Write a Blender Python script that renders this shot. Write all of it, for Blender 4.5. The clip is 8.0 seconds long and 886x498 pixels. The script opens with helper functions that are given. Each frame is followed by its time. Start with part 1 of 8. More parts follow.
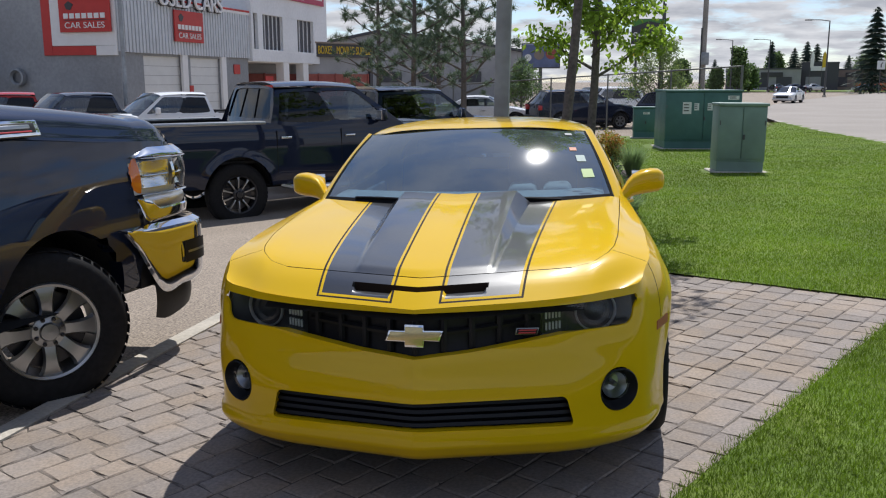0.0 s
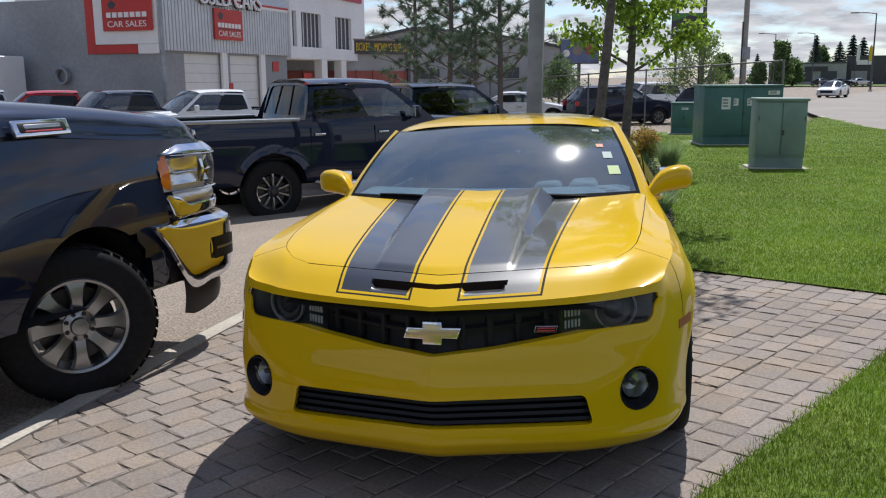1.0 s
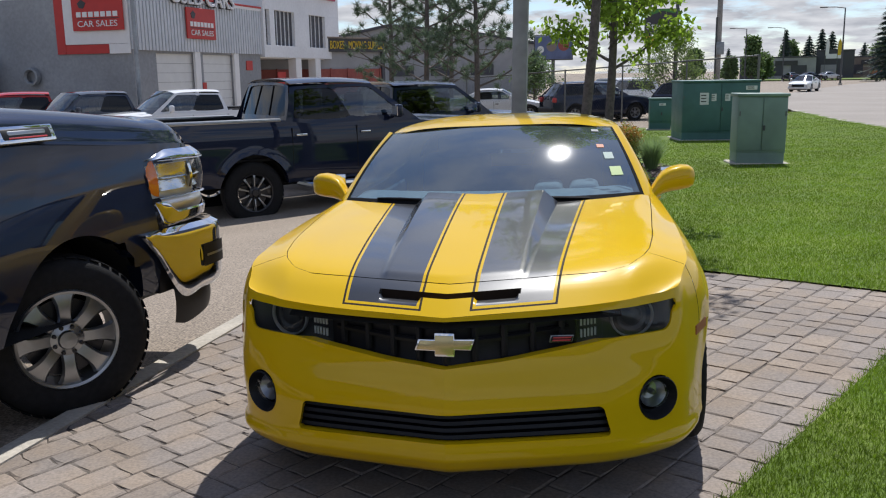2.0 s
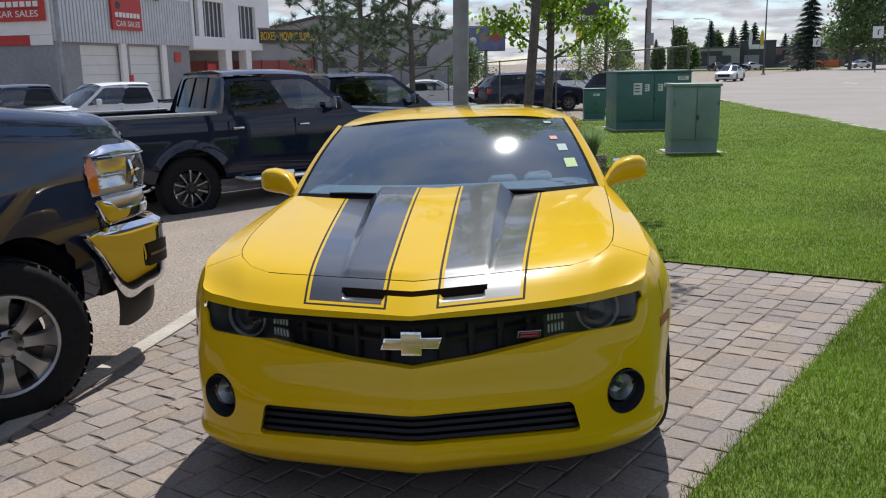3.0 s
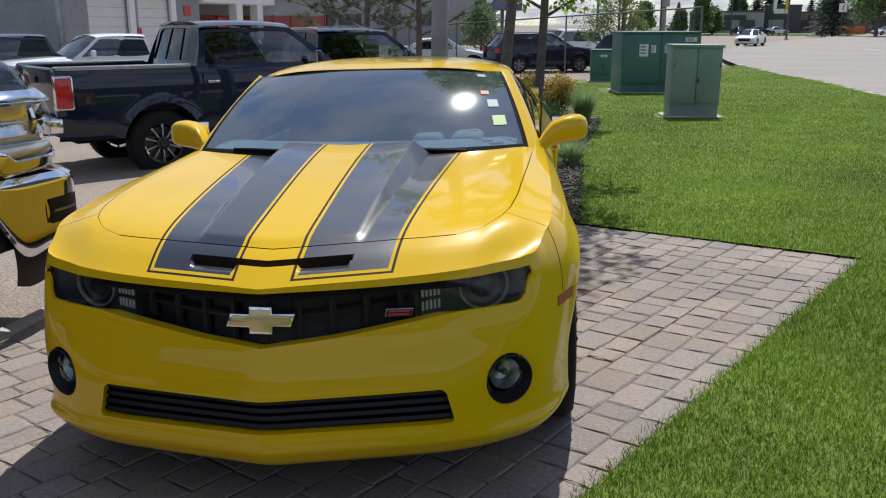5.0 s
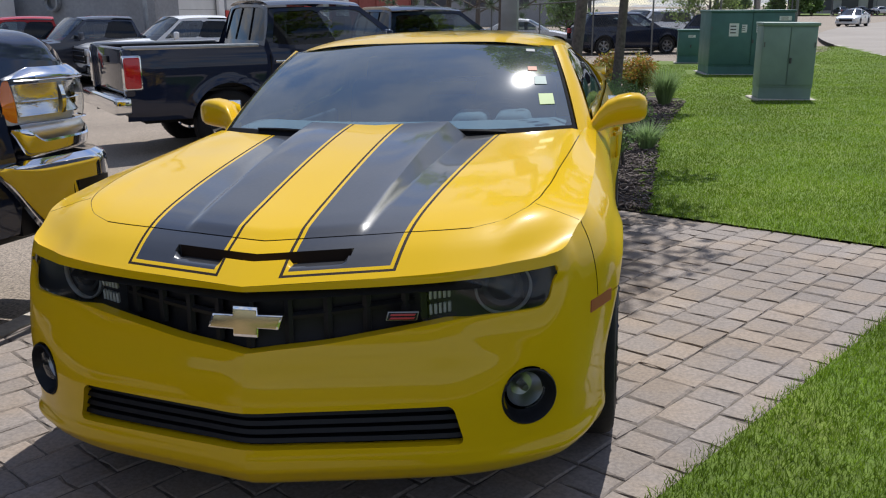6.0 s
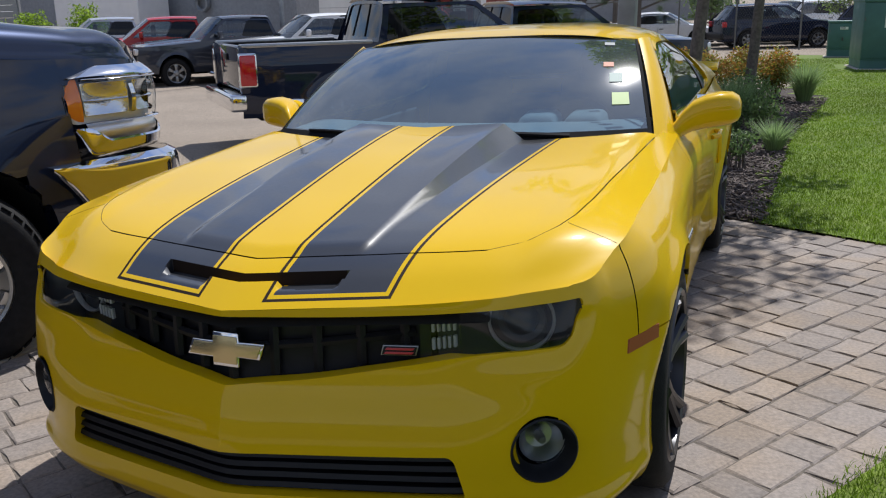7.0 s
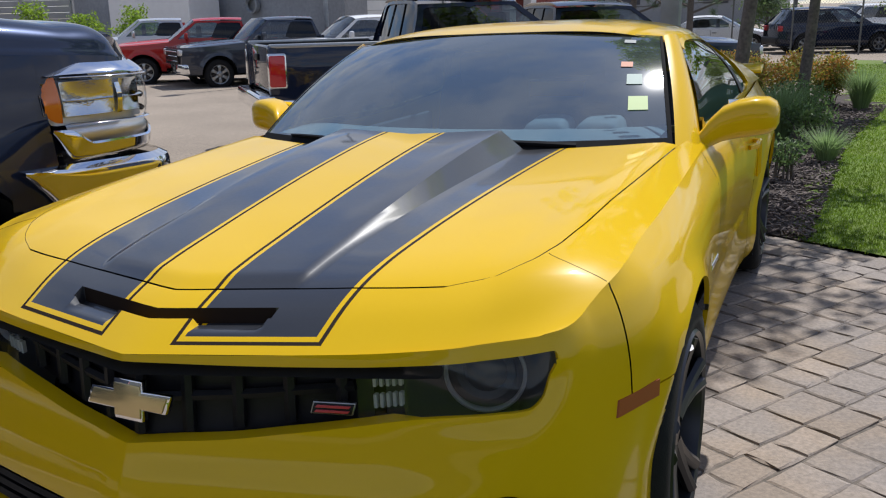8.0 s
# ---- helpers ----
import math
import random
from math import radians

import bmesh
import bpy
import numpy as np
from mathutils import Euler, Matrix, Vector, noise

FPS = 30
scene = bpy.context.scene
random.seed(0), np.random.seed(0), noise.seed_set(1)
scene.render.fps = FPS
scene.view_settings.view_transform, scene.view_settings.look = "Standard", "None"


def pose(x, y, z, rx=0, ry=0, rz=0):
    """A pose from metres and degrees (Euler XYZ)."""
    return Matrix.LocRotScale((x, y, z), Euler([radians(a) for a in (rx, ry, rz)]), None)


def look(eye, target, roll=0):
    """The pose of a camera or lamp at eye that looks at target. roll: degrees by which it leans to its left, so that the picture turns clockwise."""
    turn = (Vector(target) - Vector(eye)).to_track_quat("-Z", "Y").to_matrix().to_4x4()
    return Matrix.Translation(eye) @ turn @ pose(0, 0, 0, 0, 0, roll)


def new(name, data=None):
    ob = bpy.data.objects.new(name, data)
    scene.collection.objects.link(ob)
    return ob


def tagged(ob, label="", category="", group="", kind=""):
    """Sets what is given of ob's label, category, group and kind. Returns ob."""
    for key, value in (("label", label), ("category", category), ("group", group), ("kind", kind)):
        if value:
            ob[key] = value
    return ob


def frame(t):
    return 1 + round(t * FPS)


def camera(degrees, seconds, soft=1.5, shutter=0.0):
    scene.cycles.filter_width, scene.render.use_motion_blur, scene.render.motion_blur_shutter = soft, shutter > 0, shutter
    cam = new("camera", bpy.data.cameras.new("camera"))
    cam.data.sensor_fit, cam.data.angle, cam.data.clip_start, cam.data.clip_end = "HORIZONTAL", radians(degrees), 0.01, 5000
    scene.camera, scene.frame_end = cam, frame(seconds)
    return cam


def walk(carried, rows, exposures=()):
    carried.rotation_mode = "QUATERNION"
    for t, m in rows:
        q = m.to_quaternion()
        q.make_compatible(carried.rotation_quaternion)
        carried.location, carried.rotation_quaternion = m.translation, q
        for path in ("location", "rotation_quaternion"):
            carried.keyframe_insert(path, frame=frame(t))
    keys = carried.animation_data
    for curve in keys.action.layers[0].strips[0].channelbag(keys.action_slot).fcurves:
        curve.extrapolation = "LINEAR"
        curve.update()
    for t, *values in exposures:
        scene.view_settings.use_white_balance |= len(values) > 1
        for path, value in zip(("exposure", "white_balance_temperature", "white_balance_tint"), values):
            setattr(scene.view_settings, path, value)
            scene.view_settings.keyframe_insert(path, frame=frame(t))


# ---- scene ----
cam = camera(53.6, 8.0, soft=1.15)

PATH = [
    (0.00, (0.556, -3.095, 1.625), (0.268, -1.152, 1.251), -0.10),
    (0.50, (0.601, -3.089, 1.626), (0.246, -1.157, 1.248), -0.10),
    (1.00, (0.628, -3.076, 1.627), (0.255, -1.148, 1.245), -0.40),
    (2.30, (0.423, -2.955, 1.653), (0.153, -1.013, 1.258), -1.00),
    (2.50, (0.398, -2.948, 1.656), (0.168, -1.002, 1.255), -1.00),
    (3.00, (0.360, -2.914, 1.650), (0.188, -0.964, 1.240), -1.10),
    (3.50, (0.370, -2.895, 1.644), (0.210, -0.946, 1.224), -1.00),
    (4.00, (0.476, -2.787, 1.615), (0.317, -0.841, 1.182), -1.00),
    (4.50, (0.701, -2.634, 1.595), (0.533, -0.689, 1.161), -0.60),
    (4.70, (0.763, -2.576, 1.589), (0.588, -0.637, 1.131), -0.30),
    (5.80, (0.940, -2.162, 1.528), (0.587, -0.265, 1.000), -0.30),
    (6.00, (0.985, -2.081, 1.518), (0.592, -0.193, 0.987), -0.40),
    (6.50, (1.166, -1.862, 1.520), (0.535, -0.039, 0.994), -1.60),
    (7.00, (1.217, -1.656, 1.493), (0.529, 0.144, 0.958), -1.30),
    (7.50, (1.223, -1.421, 1.489), (0.506, 0.367, 0.953), -1.00),
    (8.00, (1.263, -1.203, 1.447), (0.473, 0.558, 0.921), -1.10),
]
walk(cam, [(t, look(eye, target, roll)) for t, eye, target, roll in PATH])

# ---- light ----
SUN_TO = Vector((0.075, 0.56, 0.82)).normalized()
world = bpy.data.worlds.new("sky")
scene.world = world
world.use_nodes = True
wn, wl = world.node_tree.nodes, world.node_tree.links
wn.clear()
w_out = wn.new("ShaderNodeOutputWorld")
w_bg = wn.new("ShaderNodeBackground")
w_sky = wn.new("ShaderNodeTexSky")
w_sky.sky_type = "NISHITA"
w_sky.sun_disc = False
w_sky.sun_elevation = math.asin(SUN_TO.z)
w_sky.sun_rotation = math.atan2(SUN_TO.x, SUN_TO.y)
w_sky.air_density, w_sky.dust_density, w_sky.ozone_density = 1.0, 0.15, 2.2
w_geo = wn.new("ShaderNodeTexCoord")
w_sep = wn.new("ShaderNodeSeparateXYZ")
wl.new(w_geo.outputs["Generated"], w_sep.inputs[0])


def w_math(op, a, b=None, clamp=False):
    n = wn.new("ShaderNodeMath")
    n.operation, n.use_clamp = op, clamp
    for i, v in enumerate((a, b)):
        if v is None:
            continue
        if isinstance(v, (int, float)):
            n.inputs[i].default_value = v
        else:
            wl.new(v, n.inputs[i])
    return n.outputs[0]


# cumulus field on a flat layer: direction divided by its height
w_h = w_math("ADD", w_math("MAXIMUM", w_sep.outputs[2], 0.0), 0.16)
w_comb = wn.new("ShaderNodeCombineXYZ")
wl.new(w_math("DIVIDE", w_sep.outputs[0], w_h), w_comb.inputs[0])
wl.new(w_math("DIVIDE", w_sep.outputs[1], w_h), w_comb.inputs[1])
w_noise = wn.new("ShaderNodeTexNoise")
w_noise.inputs["Scale"].default_value = 2.7
w_noise.inputs["Detail"].default_value = 7.0
w_noise.inputs["Roughness"].default_value = 0.58
wl.new(w_comb.outputs[0], w_noise.inputs["Vector"])
w_ramp = wn.new("ShaderNodeValToRGB")
w_ramp.color_ramp.elements[0].position, w_ramp.color_ramp.elements[1].position = 0.40, 0.53
wl.new(w_noise.outputs["Fac"], w_ramp.inputs[0])
w_noise2 = wn.new("ShaderNodeTexNoise")
w_noise2.inputs["Scale"].default_value = 4.6
w_noise2.inputs["Detail"].default_value = 5.0
wl.new(w_comb.outputs[0], w_noise2.inputs["Vector"])
w_ramp2 = wn.new("ShaderNodeValToRGB")
w_ramp2.color_ramp.elements[0].position, w_ramp2.color_ramp.elements[1].position = 0.35, 0.68
w_ramp2.color_ramp.elements[0].color = (6.75, 6.9, 7.3, 1)
w_ramp2.color_ramp.elements[1].color = (4.0, 4.2, 4.75, 1)
wl.new(w_noise2.outputs["Fac"], w_ramp2.inputs[0])
w_mix = wn.new("ShaderNodeMix")
w_mix.data_type = "RGBA"
# the cloud cover thins out towards the zenith
w_thin = wn.new("ShaderNodeMapRange")
w_thin.inputs["From Min"].default_value, w_thin.inputs["From Max"].default_value = 0.22, 0.62
w_thin.inputs["To Min"].default_value, w_thin.inputs["To Max"].default_value = 1.0, 0.34
wl.new(w_sep.outputs[2], w_thin.inputs["Value"])
wl.new(w_math("MULTIPLY", w_ramp.outputs[0], w_thin.outputs[0]), w_mix.inputs["Factor"])
w_tint = wn.new("ShaderNodeVectorMath")
w_tint.operation = "MULTIPLY"
w_tint.inputs[1].default_value = (0.93, 0.985, 1.16)
wl.new(w_sky.outputs[0], w_tint.inputs[0])
wl.new(w_tint.outputs[0], w_mix.inputs[6])
wl.new(w_ramp2.outputs[0], w_mix.inputs[7])
wl.new(w_mix.outputs[2], w_bg.inputs[0])
w_bg.inputs[1].default_value = 0.100
wl.new(w_bg.outputs[0], w_out.inputs[0])

sun = new("sun", bpy.data.lights.new("sun", "SUN"))
sun.data.energy, sun.data.angle, sun.data.color = 4.4, radians(0.53), (1.0, 0.982, 0.962)
sun.matrix_world = look((0, 0, 30), Vector((0, 0, 30)) - SUN_TO)
scene.view_settings.exposure = 0.13


# ---- materials ----
def mat(name, color, rough=0.5, metal=0.0, vary=0.0, scale=8.0, bump=0.0, bscale=60.0, coat=0.0, stain=0.0, sscale=0.7,
        second=None, rvary=0.0, spec=0.5, by_piece=0.0, dist=0.01, coat_rough=0.02):
    """Principled surface: fine grain and large stains change the colour, grain gives relief, by_piece varies it from piece to piece."""
    m = bpy.data.materials.new(name)
    m.use_nodes = True
    nt = m.node_tree
    b = nt.nodes["Principled BSDF"]
    b.inputs["Base Color"].default_value = (*color, 1)
    b.inputs["Roughness"].default_value = rough
    b.inputs["Metallic"].default_value = metal
    b.inputs["Coat Weight"].default_value = coat
    b.inputs["Coat Roughness"].default_value = coat_rough
    b.inputs["Specular IOR Level"].default_value = spec
    if not (vary or stain or bump or second or rvary or by_piece):
        return m
    tc = nt.nodes.new("ShaderNodeTexCoord")
    ge = nt.nodes.new("ShaderNodeNewGeometry")
    pos = ge.outputs["Position"] if stain or bscale < 40 or vary else tc.outputs["Object"]

    def noise_at(s, detail=5.0):
        n = nt.nodes.new("ShaderNodeTexNoise")
        n.inputs["Scale"].default_value, n.inputs["Detail"].default_value = s, detail
        nt.links.new(pos, n.inputs["Vector"])
        return n.outputs["Fac"]

    def mult(col, fac, lo, hi):
        mr = nt.nodes.new("ShaderNodeMapRange")
        mr.inputs["From Min"].default_value, mr.inputs["From Max"].default_value = 0.3, 0.7
        mr.inputs["To Min"].default_value, mr.inputs["To Max"].default_value = lo, hi
        nt.links.new(fac, mr.inputs["Value"])
        mx = nt.nodes.new("ShaderNodeVectorMath")
        mx.operation = "SCALE"
        nt.links.new(col, mx.inputs[0])
        nt.links.new(mr.outputs[0], mx.inputs["Scale"])
        return mx.outputs[0]

    rgb = nt.nodes.new("ShaderNodeRGB")
    rgb.outputs[0].default_value = (*color, 1)
    col = rgb.outputs[0]
    if second:
        mx = nt.nodes.new("ShaderNodeMix")
        mx.data_type = "RGBA"
        rp = nt.nodes.new("ShaderNodeMapRange")
        rp.inputs["From Min"].default_value, rp.inputs["From Max"].default_value = 0.42, 0.62
        nt.links.new(noise_at(sscale * 2.3), rp.inputs["Value"])
        nt.links.new(rp.outputs[0], mx.inputs["Factor"])
        nt.links.new(col, mx.inputs[6])
        mx.inputs[7].default_value = (*second, 1)
        col = mx.outputs[2]
    if by_piece:
        oi = nt.nodes.new("ShaderNodeObjectInfo")
        mr = nt.nodes.new("ShaderNodeMapRange")
        mr.inputs["To Min"].default_value, mr.inputs["To Max"].default_value = 1 - by_piece, 1 + by_piece
        ad = nt.nodes.new("ShaderNodeMath")
        ad.operation = "ADD"
        nt.links.new(oi.outputs["Random"], ad.inputs[0])
        nt.links.new(ge.outputs["Random Per Island"], ad.inputs[1])
        fr = nt.nodes.new("ShaderNodeMath")
        fr.operation = "FRACT"
        nt.links.new(ad.outputs[0], fr.inputs[0])
        nt.links.new(fr.outputs[0], mr.inputs["Value"])
        sc = nt.nodes.new("ShaderNodeVectorMath")
        sc.operation = "SCALE"
        nt.links.new(col, sc.inputs[0])
        nt.links.new(mr.outputs[0], sc.inputs["Scale"])
        col = sc.outputs[0]
    if vary:
        col = mult(col, noise_at(scale), 1 - vary, 1 + vary)
    if stain:
        col = mult(col, noise_at(sscale, 3.0), 1 - stain, 1 + stain * 0.6)
    nt.links.new(col, b.inputs["Base Color"])
    if rvary:
        mr = nt.nodes.new("ShaderNodeMapRange")
        mr.inputs["From Min"].default_value, mr.inputs["From Max"].default_value = 0.3, 0.7
        mr.inputs["To Min"].default_value, mr.inputs["To Max"].default_value = max(0.0, rough - rvary), rough + rvary
        nt.links.new(noise_at(scale * 0.6), mr.inputs["Value"])
        nt.links.new(mr.outputs[0], b.inputs["Roughness"])
    if bump:
        bp = nt.nodes.new("ShaderNodeBump")
        bp.inputs["Strength"].default_value, bp.inputs["Distance"].default_value = bump, dist
        nt.links.new(noise_at(bscale, 4.0), bp.inputs["Height"])
        nt.links.new(bp.outputs[0], b.inputs["Normal"])
    return m


def glass_mat(name, tint, gloss=1.0, ior=1.5, haze=0.0, bloom=0.0):
    """A thin pane: it lets tinted light through and mirrors by Fresnel; haze adds a pale diffuse share in place of
    reflected sky.
    """
    m = bpy.data.materials.new(name)
    m.use_nodes = True
    nt = m.node_tree
    nt.nodes.clear()
    out = nt.nodes.new("ShaderNodeOutputMaterial")
    mix = nt.nodes.new("ShaderNodeMixShader")
    tr = nt.nodes.new("ShaderNodeBsdfTransparent")
    tr.inputs[0].default_value = (*tint, 1)
    gl = nt.nodes.new("ShaderNodeBsdfGlossy")
    gl.inputs["Color"].default_value = (gloss, gloss, gloss, 1)
    gl.inputs["Roughness"].default_value = 0.02
    # the mirror share grows towards grazing angles
    f0 = ((ior - 1) / (ior + 1)) ** 2
    lw = nt.nodes.new("ShaderNodeLayerWeight")
    lw.inputs["Blend"].default_value = 0.5
    pw = nt.nodes.new("ShaderNodeMath")
    pw.operation = "POWER"
    nt.links.new(lw.outputs["Facing"], pw.inputs[0])
    pw.inputs[1].default_value = 5.0
    ma = nt.nodes.new("ShaderNodeMath")
    ma.operation = "MULTIPLY_ADD"
    nt.links.new(pw.outputs[0], ma.inputs[0])
    ma.inputs[1].default_value, ma.inputs[2].default_value = 1 - f0, f0
    nt.links.new(ma.outputs[0], mix.inputs[0])
    base = tr.outputs[0]
    if haze:
        # teal-grey diffuse colour imitates the sky's sheen on the glass
        df = nt.nodes.new("ShaderNodeBsdfDiffuse")
        df.inputs[0].default_value = (0.44, 0.58, 0.60, 1)
        mh = nt.nodes.new("ShaderNodeMixShader")
        mh.inputs[0].default_value = haze
        nt.links.new(base, mh.inputs[1])
        nt.links.new(df.outputs[0], mh.inputs[2])
        base = mh.outputs[0]
    nt.links.new(base, mix.inputs[1])
    shine = gl.outputs[0]
    if bloom:
        # a second, rougher gloss lobe imitates lens bloom round the sun's image
        g2 = nt.nodes.new("ShaderNodeBsdfGlossy")
        g2.inputs["Color"].default_value = (gloss, gloss, gloss, 1)
        g2.inputs["Roughness"].default_value = 0.075
        mg = nt.nodes.new("ShaderNodeMixShader")
        mg.inputs[0].default_value = bloom
        nt.links.new(shine, mg.inputs[1])
        nt.links.new(g2.outputs[0], mg.inputs[2])
        shine = mg.outputs[0]
    nt.links.new(shine, mix.inputs[2])
    nt.links.new(mix.outputs[0], out.inputs[0])
    return m


YELLOW = mat("yellow_paint", (0.735, 0.456, 0.004), 0.32, coat=0.7, rvary=0.03, scale=3.0, spec=0.04, coat_rough=0.05)
STRIPE = mat("black_stripe_vinyl", (0.018, 0.019, 0.022), 0.34, coat=0.9, vary=0.06, scale=140.0, rvary=0.015, coat_rough=0.045)
PIN = mat("black_pinstripe", (0.020, 0.012, 0.008), 0.7, spec=0.15)
BLACK_PLASTIC = mat("black_plastic", (0.010, 0.010, 0.012), 0.45, vary=0.2, scale=40, spec=0.3)
FRIT = mat("windshield_frit", (0.010, 0.010, 0.011), 0.85, spec=0.1, vary=0.1, scale=30)
GAP = mat("shut_line_dark", (0.004, 0.004, 0.004), 0.9)
RUBBER = mat("tyre_rubber", (0.013, 0.013, 0.014), 0.8, spec=0.25, vary=0.25, scale=30, bump=0.15, bscale=140)
CHROME = mat("chrome", (0.82, 0.83, 0.85), 0.06, 1.0)
SATIN = mat("satin_alloy", (0.36, 0.37, 0.38), 0.28, 0.9, vary=0.1, scale=12)
DARK_RIM = mat("dark_alloy", (0.05, 0.05, 0.055), 0.3, 0.7)
GOLD = mat("badge_gold", (0.62, 0.5, 0.26), 0.25, 0.8)
RED_BADGE = mat("red_badge", (0.55, 0.05, 0.06), 0.3)
AMBER = mat("amber_lens", (0.85, 0.22, 0.02), 0.15, coat=0.5)
MARKER = mat("side_marker_lens", (0.36, 0.075, 0.012), 0.45)
LENS = glass_mat("clear_lens", (0.92, 0.94, 0.95), 1.0, 1.45)
SMOKE_LENS = glass_mat("smoked_lens", (0.86, 0.88, 0.88), 1.0, 1.45)
# haze here is sky reflection put in as colour
WINDSHIELD = glass_mat("windshield_glass", (0.13, 0.21, 0.27), 1.0, 3.0, haze=0.10, bloom=0.22)
SIDE_GLASS = glass_mat("tinted_side_glass", (0.45, 0.53, 0.53), 1.0, 2.1)
DARK_GLASS = glass_mat("privacy_glass", (0.06, 0.07, 0.08), 1.0, 1.5)
INTERIOR = mat("grey_interior", (0.10, 0.11, 0.11), 0.7, vary=0.15, scale=30)
DASH = mat("dash_top", (0.62, 0.68, 0.68), 0.7, vary=0.1, scale=30)
SEAT = mat("seat_fabric", (0.05, 0.05, 0.055), 0.9, vary=0.2, scale=60)
REFLECTOR = mat("lamp_reflector", (0.70, 0.71, 0.73), 0.38, 0.9)
MIRROR_BOWL = mat("mirror_bowl", (0.78, 0.79, 0.80), 0.12, 1.0, bump=0.25, bscale=55)
LAMP_DARK = mat("lamp_housing", (0.06, 0.064, 0.066), 0.35)
HALO = mat("halo_white", (0.50, 0.52, 0.51), 0.4)
RED_LENS = mat("red_tail_lens", (0.5, 0.012, 0.018), 0.12, coat=0.6)
STICKER = mat("pale_sticker", (0.30, 0.40, 0.36), 0.6)
STICKER_G = mat("lime_sticker", (0.46, 0.60, 0.24), 0.6)
STICKER_DIM = mat("clouded_sticker", (0.16, 0.19, 0.20), 0.6)
STICKER_O = mat("orange_sticker", (0.52, 0.16, 0.07), 0.6)
BLACK_PAINT = mat("black_truck_paint", (0.013, 0.019, 0.040), 0.30, 0.35, coat=1.0, spec=0.0, rvary=0.04, scale=2.0)
NAVY_PAINT = mat("dark_blue_paint", (0.012, 0.018, 0.040), 0.30, 0.25, coat=1.0, spec=0.0)
GREY_PAINT = mat("charcoal_paint", (0.050, 0.056, 0.074), 0.3, 0.4, coat=1.0, spec=0.0)
WHITE_PAINT = mat("white_car_paint", (0.78, 0.79, 0.80), 0.3, coat=1.0, spec=0.0)
RED_PAINT = mat("red_truck_paint", (0.42, 0.025, 0.02), 0.3, coat=1.0, spec=0.0)
SILVER_PAINT = mat("silver_car_paint", (0.55, 0.56, 0.58), 0.3, 0.6, coat=1.0, spec=0.0)

PAVER = mat("concrete_paver", (0.255, 0.219, 0.193), 0.88, vary=0.20, scale=70, bump=0.5, bscale=160, stain=0.12, sscale=1.3, by_piece=0.12, dist=0.003, second=(0.284, 0.228, 0.180))
SAND = mat("joint_sand", (0.135, 0.114, 0.094), 0.95, vary=0.4, scale=30)
KERB = mat("kerb_concrete", (0.46, 0.42, 0.355), 0.9, vary=0.14, scale=40, bump=0.4, bscale=90, stain=0.2, sscale=2.0, dist=0.004)
ASPHALT = mat("worn_lot_asphalt", (0.275, 0.225, 0.176), 0.93, vary=0.60, scale=60, bump=0.8, bscale=60, stain=0.16, sscale=0.5, dist=0.006)
ROAD = mat("pale_road", (0.295, 0.262, 0.230), 0.92, vary=0.12, scale=25, stain=0.12, sscale=0.25, bump=0.3, bscale=60)
LAWN = mat("lawn_ground", (0.108, 0.172, 0.018), 0.95, vary=0.3, scale=30, stain=0.25, sscale=0.6, second=(0.142, 0.194, 0.026), bump=0.6, bscale=60)
MULCH_GROUND = mat("mulch_ground", (0.05, 0.036, 0.03), 0.95, vary=0.5, scale=40, bump=0.8, bscale=50)
CHIP = mat("wood_chip", (0.11, 0.085, 0.075), 0.9, vary=0.3, scale=60, by_piece=0.55)


def leaf_mat(name, color, trans=0.35, by=0.3, patch=0.0):
    m = mat(name, color, 0.55, by_piece=by, vary=0.12, scale=3, stain=patch, sscale=0.55)
    b = m.node_tree.nodes["Principled BSDF"]
    nt = m.node_tree
    tl = nt.nodes.new("ShaderNodeBsdfTranslucent")
    src = b.inputs["Base Color"].links[0].from_socket
    nt.links.new(src, tl.inputs[0])
    mx = nt.nodes.new("ShaderNodeMixShader")
    mx.inputs[0].default_value = trans
    out = [n for n in nt.nodes if n.type == "OUTPUT_MATERIAL"][0]
    nt.links.new(b.outputs[0], mx.inputs[1])
    nt.links.new(tl.outputs[0], mx.inputs[2])
    nt.links.new(mx.outputs[0], out.inputs[0])
    return m


BLADE = leaf_mat("grass_blade", (0.170, 0.272, 0.020), 0.47, 0.35, 0.36)
BLADE.node_tree.nodes["Principled BSDF"].inputs["Specular IOR Level"].default_value = 0.12
LEAF = leaf_mat("broad_leaf", (0.25, 0.37, 0.045), 0.62, 0.35)
LEAF_PALE = leaf_mat("pale_leaf", (0.185, 0.26, 0.075), 0.5, 0.35)
LEAF_DARK = leaf_mat("dark_leaf", (0.135, 0.212, 0.070), 0.4, 0.35)
NEEDLE = leaf_mat("pine_needle", (0.125, 0.18, 0.105), 0.3, 0.35)
SPRUCE = leaf_mat("spruce_needle", (0.080, 0.122, 0.088), 0.2, 0.35)
SPIREA = leaf_mat("spirea_leaf", (0.25, 0.25, 0.04), 0.4, 0.45)
SPIREA_O = leaf_mat("spirea_tip", (0.40, 0.20, 0.045), 0.4, 0.35)
REED = leaf_mat("ornamental_grass", (0.24, 0.34, 0.14), 0.4, 0.25)
BARK = mat("tree_bark", (0.125, 0.108, 0.095), 0.9, vary=0.35, scale=25, bump=0.8, bscale=40)
POLE_GREY = mat("galvanised_steel", (0.30, 0.32, 0.34), 0.5, 0.35, vary=0.12, scale=6, stain=0.15, sscale=1.5)
POLE_WOOD = mat("weathered_pole_wood", (0.30, 0.28, 0.255), 0.85, vary=0.2, scale=15, stain=0.2, sscale=1.0)
